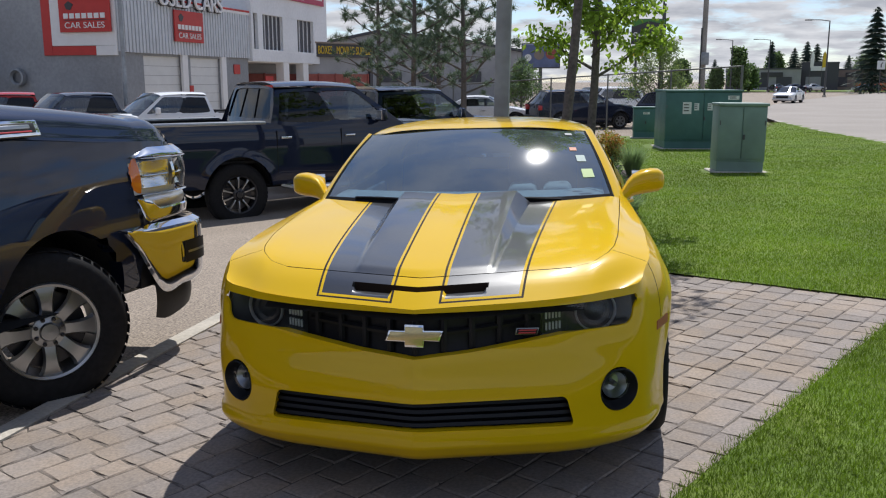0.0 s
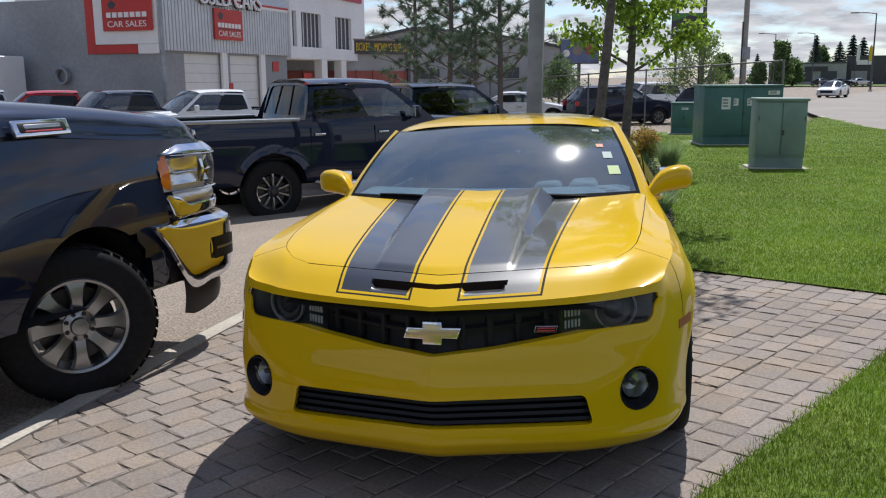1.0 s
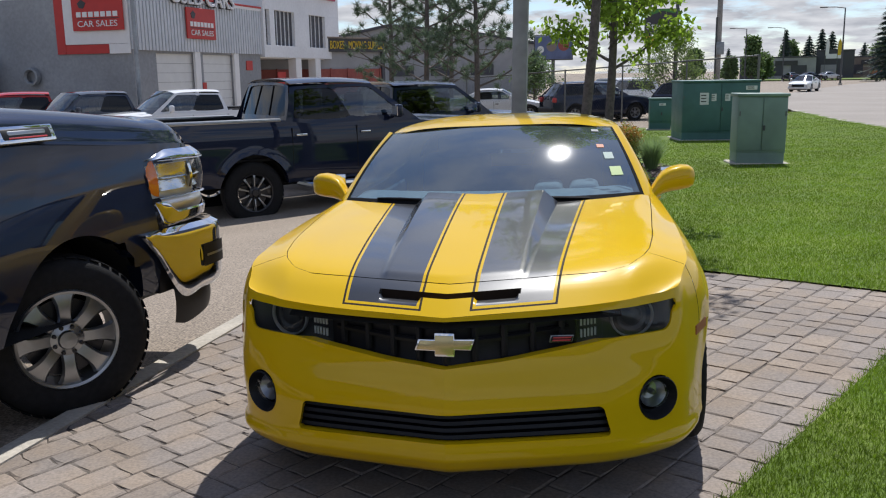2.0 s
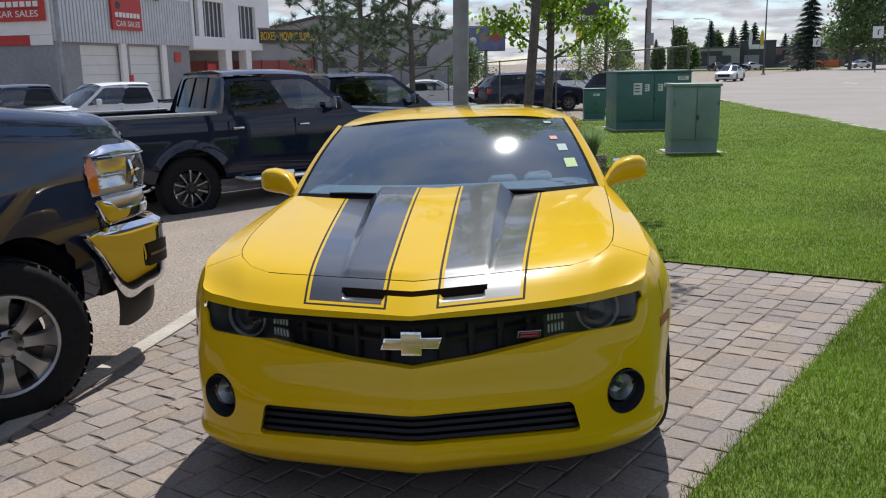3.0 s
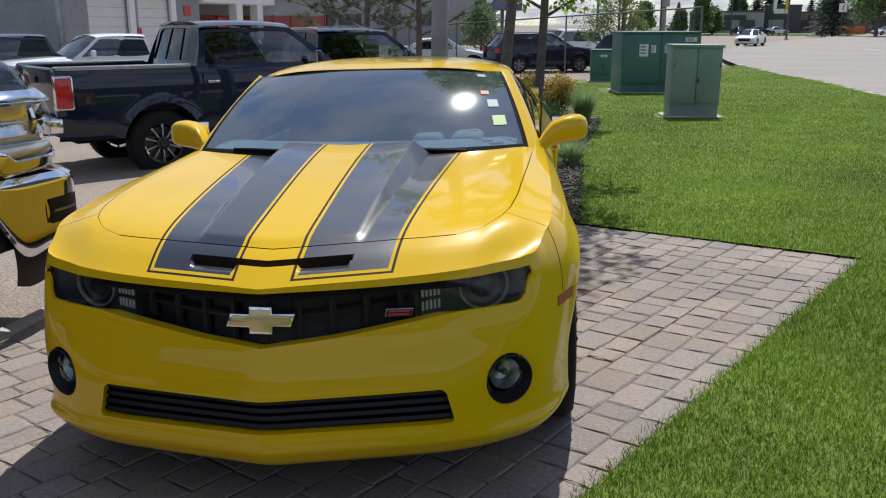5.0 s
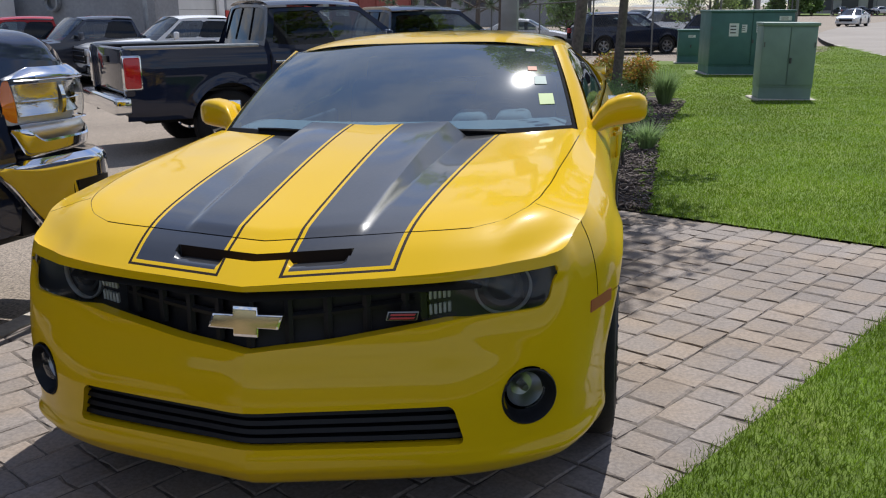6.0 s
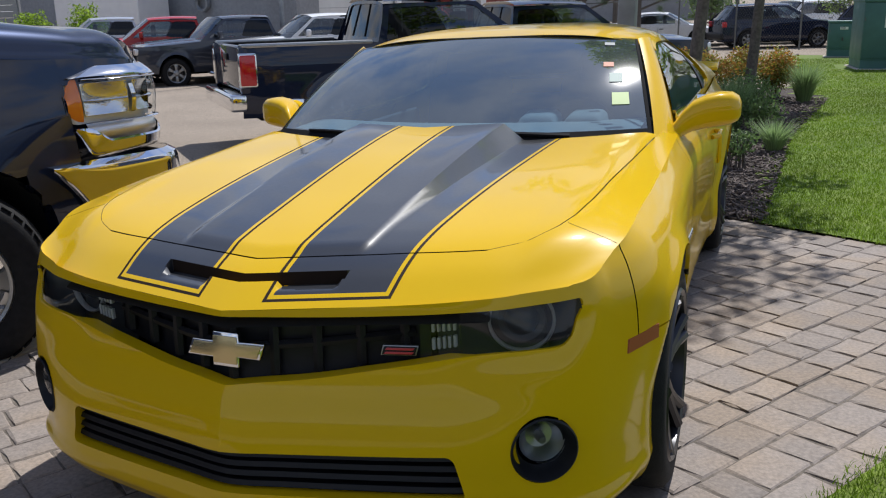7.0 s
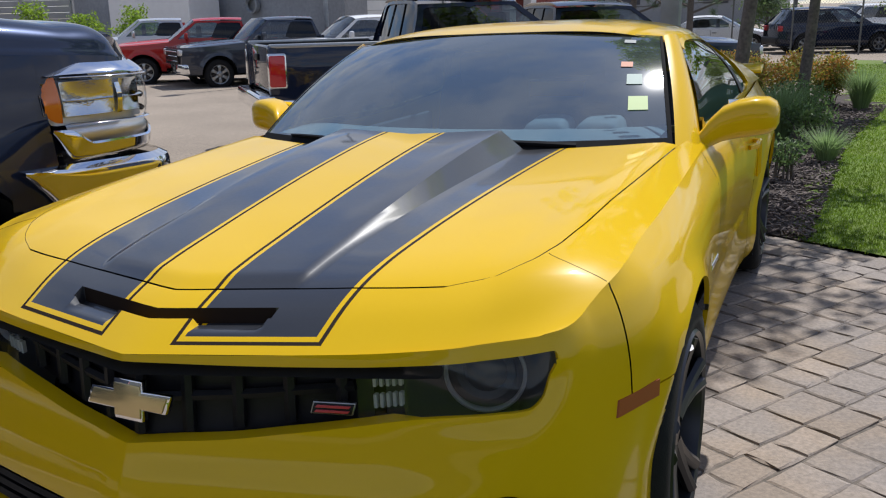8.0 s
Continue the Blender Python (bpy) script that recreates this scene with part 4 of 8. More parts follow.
def lamp_patch(u0, u1, depth, z_in=0.004, rim=None, foot=-0.06):
    """A sheet behind the lamp opening; rim: its depth at the outer end, to which it curves up."""
    def fn(u, t):
        inset = depth if rim is None else rim + (depth - rim) * sstep(0.0, 0.075, u1 - u)
        zi = z_in * inset / depth
        z = slot_lo(u) + zi + t * (slot_hi(u) - slot_lo(u) - 2 * zi)
        x, y, zz = belt(u, z)
        tx, ty = np.interp(u, pl_s, pl_t[:, 0]), np.interp(u, pl_s, pl_t[:, 1])
        w = sstep(0.75, 0.92, u)
        return x - inset * ty * w, y + inset * (1 - w) + inset * tx * w, zz
    return shell(np.linspace(u0, u1, 48), np.linspace(foot, 1.06, 16), fn)


for sgn in (1, -1):
    fl = lambda v, f: ([(sgn * p[0], p[1], p[2]) for p in v], f if sgn > 0 else [t[::-1] for t in f])
    v, f = fl(*lamp_patch(u_at_x(0.592), 0.982, 0.0185))
    lamp = put_mesh("headlamp", mesh_of("headlamp", v, f, SMOKE_LENS), coupe, "smoked headlamp with a halo ring")
    lamp.visible_shadow = False
    v, f = fl(*lamp_patch(u_at_x(0.485), 0.982, 0.160, -0.030, 0.021, -0.65))
    put_mesh("housing", mesh_of("housing", v, f, LAMP_DARK), lamp)
    q = belt(u_at_x(0.704), 0.714)
    c = Vector((sgn * float(q[0]), float(q[1]) + 0.138, float(q[2])))
    aim = pose(c.x, c.y, c.z, 0, 0, sgn * 16)
    bm = lathe_bm([(0.077, 0.0), (0.080, -0.008), (0.085, -0.004), (0.0845, 0.010), (0.078, 0.010), (0.077, 0.0)], 40, "y")
    bm.transform(aim)
    part("halo_ring", bm, HALO, lamp, "bright halo ring")
    bm = lathe_bm([(0.0005, -0.012), (0.022, -0.009), (0.038, 0.0), (0.044, 0.012), (0.060, 0.006)], 32, "y")
    bm.transform(aim)
    part("projector", bm, LAMP_DARK, lamp)
    v, f = fl(*lamp_patch(u_at_x(0.485), u_at_x(0.588), 0.040))
    turn = put_mesh("turn_lamp", mesh_of("turn_lamp", v, f, SMOKE_LENS), coupe, "smoked turn lamp with ribbed reflector")
    turn.visible_shadow = False
    for zf in (0.20, 0.58):
        bm = bmesh.new()
        for k in range(5):
            u = u_at_x(0.508 + 0.0135 * k)
            z = slot_lo(u) + zf * (slot_hi(u) - slot_lo(u))
            q = belt(u, z)
            box_bm(sgn * float(q[0]), float(q[1]) + 0.070, z, 0.0075, 0.012, 0.030, 0.001, 1, bm)
        part("reflector", bm, HALO, turn)
    # fog lamp: round black bezel, clear bowl
    q = belt(FOG_U, FOG_Z)
    yaw = sgn * 30
    aim = pose(sgn * float(q[0]), float(q[1]), FOG_Z, 0, 0, yaw)
    bm = lathe_bm([(0.0848, -0.002), (0.081, -0.006), (0.077, 0.0), (0.070, 0.028), (0.058, 0.040)], 44, "y")
    bm.transform(aim)
    fog = part("fog_lamp", bm, BLACK_PLASTIC, coupe, "round fog lamp in a black bezel")
    bm = lathe_bm([(0.058, 0.036), (0.034, 0.068), (0.0005, 0.078)], 32, "y")
    bm.transform(aim @ Matrix.Translation((sgn * 0.004, 0, 0.010)))
    part("bowl", bm, SATIN, fog)
    bm = lathe_bm([(0.059, 0.036), (0.051, 0.012), (0.033, 0.002), (0.0005, -0.001)], 32, "y")
    bm.transform(aim @ Matrix.Translation((sgn * 0.004, 0, 0.010)))
    part("lens", bm, LENS, fog).visible_shadow = False
    bm = lathe_bm([(0.0005, 0.030), (0.009, 0.032), (0.012, 0.045), (0.012, 0.070)], 16, "y")
    bm.transform(aim @ Matrix.Translation((sgn * 0.004, 0, 0.010)))
    part("bulb", bm, LAMP_DARK, fog)
    # side marker
    bm = bmesh.new()
    u0, u1 = u_at_y(0.428), u_at_y(0.580)
    quad = [(u0, 0.612), (u1, 0.606), (u1 + 0.006, 0.642), (u0 + 0.010, 0.646)]
    vs = []
    for u, z in quad:
        x, y, zz = (float(a) for a in belt(u, z))
        vs.append(bm.verts.new((sgn * (x + 0.004), y, zz)))
    fc = bm.faces.new(vs)
    ex = bmesh.ops.extrude_face_region(bm, geom=[fc])
    for v in ex["geom"]:
        if isinstance(v, bmesh.types.BMVert):
            v.co.x -= sgn * 0.012
    bmesh.ops.recalc_face_normals(bm, faces=bm.faces[:])
    part("side_marker", bm, MARKER, coupe, "amber side marker")

    # door mirror: one casing that widens from its foot to the head
    bm = bmesh.new()
    rings = []
    for mx, my, mz, hy_, hz_ in ((0.845, 1.955, 0.940, 0.050, 0.034), (0.872, 1.985, 0.962, 0.054, 0.042), (0.900, 2.02, 0.992, 0.064, 0.052), (0.934, 2.06, 1.016, 0.076, 0.062), (0.984, 2.095, 1.030, 0.085, 0.068),
                                 (1.034, 2.11, 1.037, 0.086, 0.069), (1.078, 2.125, 1.038, 0.080, 0.064), (1.104, 2.135, 1.036, 0.064, 0.050), (1.115, 2.14, 1.034, 0.036, 0.028)):
        ring_ = []
        for k in range(20):
            a = 2 * math.pi * k / 20
            cy, cz = math.cos(a), math.sin(a)
            ring_.append(bm.verts.new((sgn * mx, my + hy_ * math.copysign(abs(cy) ** 0.6, cy), mz + hz_ * math.copysign(abs(cz) ** 0.55, cz))))
        rings.append(ring_)
    for q, r_ in zip(rings, rings[1:]):
        for k in range(20):
            bm.faces.new((q[k], q[(k + 1) % 20], r_[(k + 1) % 20], r_[k]))
    bm.faces.new(rings[-1])
    bmesh.ops.recalc_face_normals(bm, faces=bm.faces[:])
    mir = part("door_mirror", bm, YELLOW, coupe, "yellow door mirror", sharp=60)
    bm = box_bm(sgn * 1.008, 2.188, 1.036, 0.15, 0.012, 0.105, 0.005, 2)
    part("mirror_glass", bm, CHROME, mir)
    # door handle
    q = belt(u_at_y(3.0), 0.80)
    part("door_handle", tube_bm([(sgn * (float(q[0]) + 0.004), 2.90, 0.805), (sgn * (float(q[0]) + 0.034), 2.93, 0.81), (sgn * (float(q[0]) + 0.034), 3.06, 0.815), (sgn * (float(q[0]) + 0.004), 3.09, 0.812)], 0.012, 8), YELLOW, coupe)
    # gills ahead of the rear wheel
    for k in range(3):
        q = belt(u_at_y(3.25 + 0.045 * k), 0.70)
        bm = box_bm(sgn * (float(q[0]) + 0.001), 3.25 + 0.045 * k, 0.70, 0.012, 0.014, 0.17, 0.004, 1)
        part("gill", bm, YELLOW, coupe)
    q = belt(u_at_y(1.62), 0.62)
    part("wing_badge", box_bm(sgn * (float(q[0]) + 0.003), 1.62, 0.625, 0.008, 0.15, 0.02, 0.002, 1), CHROME, coupe, "chrome bar badge")


def coupe_wheel(x_out, y, sgn):
    """A 0.70 m road wheel with five split spokes; x_out is the tyre's outer wall."""
    m = pose(sgn * x_out, y, 0.352, 0, 0, 0 if sgn > 0 else 180)
    tyre = [(0.262, -0.006), (0.285, 0.0), (0.325, -0.004), (0.343, -0.018), (0.352, -0.045), (0.353, -0.20), (0.343, -0.228), (0.30, -0.245), (0.262, -0.24)]
    bm = lathe_bm(tyre, 56, "x")
    bm.transform(m)
    wheel = part("wheel", bm, RUBBER, coupe, "low-profile tyre on a dark alloy wheel")
    bm = lathe_bm([(0.268, -0.004), (0.262, 0.003), (0.250, -0.004), (0.246, -0.03), (0.240, -0.14), (0.242, -0.22)], 56, "x")
    bm.transform(m)
    part("rim", bm, DARK_RIM, wheel)
    for k in range(5):
        a = 2 * math.pi * k / 5 + 0.3
        bm = bmesh.new()
        for off in (-0.15, 0.15):
            pts = []
            for r in (0.045, 0.12, 0.19, 0.250):
                b = a + off * (0.25 + 0.75 * r / 0.25)
                pts.append((-0.055 + 0.045 * (r / 0.25) ** 1.5, r * math.cos(b), r * math.sin(b)))
            tube_bm(pts, [0.026, 0.021, 0.018, 0.020], 8, bm)
        bm.transform(m)
        part("spoke", bm, DARK_RIM, wheel)
    bm = lathe_bm([(0.0005, -0.028), (0.040, -0.030), (0.060, -0.045), (0.065, -0.09)], 24, "x")
    bm.transform(m)
    part("hub", bm, DARK_RIM, wheel)
    bm = lathe_bm([(0.0005, -0.12), (0.17, -0.12), (0.172, -0.135)], 32, "x")
    bm.transform(m)
    part("brake_disc", bm, SATIN, wheel)


for sgn in (1, -1):
    coupe_wheel(1.006, 0.945, sgn)
    coupe_wheel(0.968, 3.797, sgn)
    for cy in (0.955, 3.797):
        bm = lathe_bm([(0.409, 0.945), (0.409, 0.58), (0.0005, 0.58)], 40, "x", at=(0, cy, 0.350))
        for v in bm.verts:
            v.co.x *= sgn
            v.co.z = max(v.co.z, 0.16)
        part("wheel_liner", bm, GAP, coupe)
part("floor_pan", box_bm(0, 2.42, 0.20, 1.62, 4.2, 0.06, 0.02, 1), GAP, coupe)

# cabin
sv, sf = shell(np.linspace(-1, 1, 25), np.linspace(0, 1, 9), lambda s, t: (0.76 * s, 1.60 + 0.18 * s * s + t * 0.52, 1.000 + 0.010 * np.sin(t * 3) - 0.05 * t ** 4 + 0 * s))
put_mesh("dashboard", mesh_of("dashboard", sv, sf, DASH), coupe, "grey-green dashboard top")
for x in (0.30, 0.50):
    # squared instrument cowl, lower at its front
    bm = box_bm(x, 2.03, 0.975, 0.165, 0.20, 0.12, 0.040, 4)
    for v in bm.verts:
        v.co.z += 0.10 * (v.co.y - 2.03)
    part("instrument_hood", bm, DASH, coupe)
bm = bmesh.new()
rim_pts = [(0.40 + 0.185 * math.cos(a), 2.26 + 0.06 * math.sin(a), 0.88 + 0.175 * math.sin(a)) for a in np.linspace(0, 2 * math.pi, 37)]
part("steering_wheel", tube_bm(rim_pts, 0.016, 8, bm), BLACK_PLASTIC, coupe)
for x in (-0.38, 0.38):
    seat = part("front_seat", box_bm(x, 2.62, 0.48, 0.50, 0.52, 0.20, 0.07, 3), SEAT, coupe, "dark bucket seat")
    bm = box_bm(x, 2.92, 0.82, 0.48, 0.16, 0.62, 0.07, 3)
    for v in bm.verts:
        v.co.y += (v.co.z - 0.5) * 0.35
    part("seat_back", bm, SEAT, seat)
    part("headrest", box_bm(x, 3.10, 1.16, 0.26, 0.11, 0.17, 0.045, 3), SEAT, seat)
part("rear_bench", box_bm(0, 3.55, 0.72, 1.15, 0.35, 0.5, 0.08, 3), SEAT, coupe)
part("cabin_floor", box_bm(0, 2.7, 0.30, 1.60, 2.5, 0.04, 0.01, 1), SEAT, coupe)
for sgn in (1, -1):
    part("door_card", box_bm(sgn * 0.82, 2.6, 0.62, 0.05, 1.5, 0.60, 0.02, 2), INTERIOR, coupe)
part("firewall", box_bm(0, 1.53, 0.60, 1.5, 0.04, 0.62, 0.01, 1), GAP, coupe)


def on_glass(s0, s1, t0, t1, name, material):
    v, f = shell(np.linspace(s0, s1, 4), np.linspace(t0, t1, 4), ws_fn)
    put_mesh(name, mesh_of(name, [(p[0], p[1] - 0.0012, p[2] + 0.0025) for p in v], f, material), coupe)


on_glass(0.835, 0.915, 0.25, 0.355, "sticker", STICKER_G)
on_glass(0.825, 0.893, 0.455, 0.545, "sticker", STICKER)
on_glass(0.795, 0.850, 0.615, 0.665, "sticker", STICKER_O)
on_glass(0.80, 0.86, 0.885, 0.925, "sticker", STICKER_DIM)


# ---- the place: ground, lawn, road, kerb ----
def sheet(name, xs, ys, zf, material, keep=None, label="", kind="structure"):
    X, Y = np.meshgrid(xs, ys, indexing="ij")
    Z = zf(X, Y)
    m, n = X.shape
    verts = np.stack([X, Y, Z], -1).reshape(-1, 3)
    faces = []
    for i in range(m - 1):
        for j in range(n - 1):
            if keep is None or keep((xs[i] + xs[i + 1]) / 2, (ys[j] + ys[j + 1]) / 2):
                faces.append((i * n + j, (i + 1) * n + j, (i + 1) * n + j + 1, i * n + j + 1))
    ob = put_mesh(name, mesh_of(name, verts, faces, material, sharp=0))
    return tagged(ob, label, name, kind=kind)


def steps(*runs):
    out = []
    for a, b, n in runs:
        out += list(np.linspace(a, b, n, endpoint=False))
    return np.array(out + [runs[-1][1]])


# pad corner and its two edges
PAD_C = Vector((2.97, 3.36))
PAD_L = Vector((math.cos(radians(58.0)), math.sin(radians(58.0))))     # along the courses
PAD_X = Vector((math.cos(radians(-31.0)), math.sin(radians(-31.0))))   # across them
KERB_X = lambda y: -2.157 + 0.1 * np.clip(np.asarray(y, float), -0.4, 3.0)


def pad_uv(x, y):
    """Metres before the pad's far edge and inside its near edge."""
    n_far = Vector((-PAD_X.y, PAD_X.x))
    n_near = Vector((PAD_L.y, -PAD_L.x))
    px, py = x - PAD_C.x, y - PAD_C.y
    return px * n_far.x + py * n_far.y, px * n_near.x + py * n_near.y


ground = sheet("ground", steps((-2600, -300, 5), (-300, -40, 14), (-40, -2.4, 60), (-2.4, -1.9, 4), (-1.9, 40, 20), (40, 300, 12), (300, 2600, 5)),
               steps((-600, -20, 6), (-20, 40, 60), (40, 300, 14), (300, 3000, 6)), lambda x, y: lot_z(x, y) - 0.07 * sstep(5, 9, np.asarray(x, float)), ASPHALT, label="worn tan-grey gravelly asphalt of the sales lot")

ROAD_EDGE = curve([(-60, 9.0), (10, 9.0), (18, 9.1), (27, 9.5), (44, 10.3), (58, 12.6), (75, 17.5), (100, 27.0), (170, 60.0), (400, 190)])
road_z = lambda x, y: yard_z(np.minimum(x, 9), y) - 0.03 
ts = np.concatenate([np.linspace(0, 1, 12) ** 2 * 30, np.linspace(36, 420, 16)])
ysr = np.concatenate([np.linspace(-40, 60, 51), np.linspace(66, 230, 28)])
verts, faces = [], []
for y in ysr:
    for t in ts:
        x = float(ROAD_EDGE(y)) + t
        verts.append((x, y, float(road_z(np.array(x), np.array(y)))))
for i in range(len(ysr) - 1):
    for j in range(len(ts) - 1):
        a = i * len(ts) + j
        faces.append((a, a + 1, a + len(ts) + 1, a + len(ts)))
tagged(put_mesh("road", mesh_of("road", verts, faces, ROAD)), "wide pale grey city road running to the horizon", "road", kind="structure")
# kerb of the road
kv, kf = [], []
for y in ysr[:41]:
    x = float(ROAD_EDGE(y))
    z = float(road_z(np.array(x), np.array(y)))
    kv += [(x - 0.16, y, z - 0.1), (x - 0.16, y, z + 0.040), (x - 0.02, y, z + 0.040), (x + 0.0, y, z + 0.015), (x + 0.10, y, z + 0.006), (x + 0.10, y, z - 0.1)]
for i in range(40):
    for k in range(5):
        kf.append((i * 6 + k, i * 6 + k + 1, i * 6 + 7 + k, i * 6 + 6 + k))
tagged(put_mesh("kerb_road", mesh_of("kerb_road", kv, kf, KERB, sharp=30)), "low concrete kerb and gutter along the road", "kerb", kind="structure")
for y, x in ((30, 20.5), (40, 21), (52, 22.5), (66, 25), (34, 26), (48, 27.5)):
    bm = box_bm(x, y, float(road_z(np.array(x), np.array(y))) + 0.004, 0.14, 3.0, 0.006, 0.001, 1)
    tagged(part("lane_mark", bm, SIGN_WHITE), "worn white lane dash painted on the road", "road marking", "lane marks")


def bed_right(y):
    return np.interp(y, [4.0, 7.4, 8.5, 10.7, 13.5], [1.10, 1.27, 1.32, 1.60, 1.95])


# lawn: strips laid along the pad's own two directions so that its edges are clean
def lawn_strip(name, o, du, dv, nu, nv, lu, lv, skip=None):
    verts, faces, ids = [], [], {}
    for i in range(nu):
        for j in range(nv):
            p = o + du * (lu * (i / (nu - 1)) ** 1.5) + dv * (lv * (j / (nv - 1)) ** 1.5)
            y = max(p.y, -4.6)
            verts.append((p.x, y, float(yard_z(np.array(p.x), np.array(y))) + 0.012))
    for i in range(nu - 1):
        for j in range(nv - 1):
            c = [i * nv + j, (i + 1) * nv + j, (i + 1) * nv + j + 1, i * nv + j + 1]
            mx, my = sum(verts[k][0] for k in c) / 4, sum(verts[k][1] for k in c) / 4
            if mx < float(ROAD_EDGE(my)) - 0.05 and my > -4.599 and (skip is None or not skip(mx, my)):
                faces.append(tuple(c))
    if faces and Vector(np.cross(np.subtract(verts[faces[0][1]], verts[faces[0][0]]), np.subtract(verts[faces[0][2]], verts[faces[0][0]]))).z < 0:
        faces = [f[::-1] for f in faces]
    return verts, faces


v1, f1 = lawn_strip("a", PAD_C, PAD_X, -PAD_L, 40, 40, 14, 16)                       # beside the near edge
v2, f2 = lawn_strip("b", PAD_C, PAD_X, PAD_L, 40, 60, 14, 34)                        # beyond the corner
v3, f3 = lawn_strip("c", PAD_C, -PAD_X, PAD_L, 90, 80, 20, 46, lambda x, y: (x < float(bed_right(y)) - 0.03 and y < 13.5) or (y >= 13.5 and x < 1.5) or y > 27 + 3.2 * max(0.0, min(4.0, x - 6.0)))
lv, lf = [], []
for v, f in ((v1, f1), (v2, f2), (v3, f3)):
    n = len(lv)
    lv += v
    lf += [tuple(q + n for q in t) for t in f]
tagged(put_mesh("lawn", mesh_of("lawn", lv, lf, LAWN, sharp=0)), "mown green lawn sloping gently to the road", "lawn", kind="structure")

# sand bed under the pavers, and the mulch bed behind the car
verts, faces = [], []
nu, nv = 40, 40
for i in range(nu):
    for j in range(nv):
        p = PAD_C - PAD_L * (14 * i / (nu - 1)) - PAD_X * (9.5 * j / (nv - 1))
        x = max(p.x, float(KERB_X(p.y)))
        verts.append((x, p.y, float(yard_z(np.array(x), np.array(p.y))) - 0.006))
for i in range(nu - 1):
    for j in range(nv - 1):
        c = (i * nv + j, (i + 1) * nv + j, (i + 1) * nv + j + 1, i * nv + j + 1)
        if max(verts[k][0] for k in c) > float(KERB_X(verts[c[0]][1])) + 0.001:
            faces.append(c)
pad = tagged(put_mesh("paver_pad", mesh_of("paver_pad", verts, [f[::-1] for f in faces], SAND, sharp=0)), "display pad of grey-brown concrete pavers with dark joints", "pavement", kind="structure")

verts, faces = [], []
ysb = np.linspace(3.6, 15, 40)
for y in ysb:
    for t in np.linspace(0, 1, 12):
        x = -2.0 + t * (float(bed_right(y)) + 0.06 + 2.0)
        a, b = pad_uv(x, y)
        yy = y if a > 0 else y - a / 0.86
        verts.append((x, max(y, yy), float(yard_z(np.array(x), np.array(y))) + 0.004 + 0.015 * noise.noise((x * 2, y * 2, 0))))
for i in range(39):
    for j in range(11):
        faces.append((i * 12 + j, i * 12 + j + 1, i * 12 + 13 + j, i * 12 + 12 + j))
tagged(put_mesh("mulch_bed", mesh_of("mulch_bed", verts, faces, MULCH_GROUND, sharp=0)), "dark wood-chip mulch bed behind the parked coupe", "garden bed", kind="structure")

# kerb between pad and lot
kv, kf = [], []
ysk = np.linspace(-12, 15, 109)
for y in ysk:
    x = float(KERB_X(y))
    z = SLOPE * x if y < 6 else float(yard_z(np.array(x), np.array(y)))
    wob = 0.003 * noise.noise((y * 1.7, 0, 0))
    kv += [(x - 0.148, y, z - 0.16), (x - 0.140 + wob, y, z - 0.010), (x - 0.128, y, z + 0.006), (x - 0.03, y, z + 0.010), (x - 0.006, y, z + 0.004), (x + 0.0, y, z - 0.06)]
for i in range(len(ysk) - 1):
    for k in range(5):
        kf.append((i * 6 + k, i * 6 + k + 1, i * 6 + 7 + k, i * 6 + 6 + k))
tagged(put_mesh("kerb_pad", mesh_of("kerb_pad", kv, kf, KERB, sharp=40)), "pale concrete kerb between pavers and lot", "kerb", kind="structure")


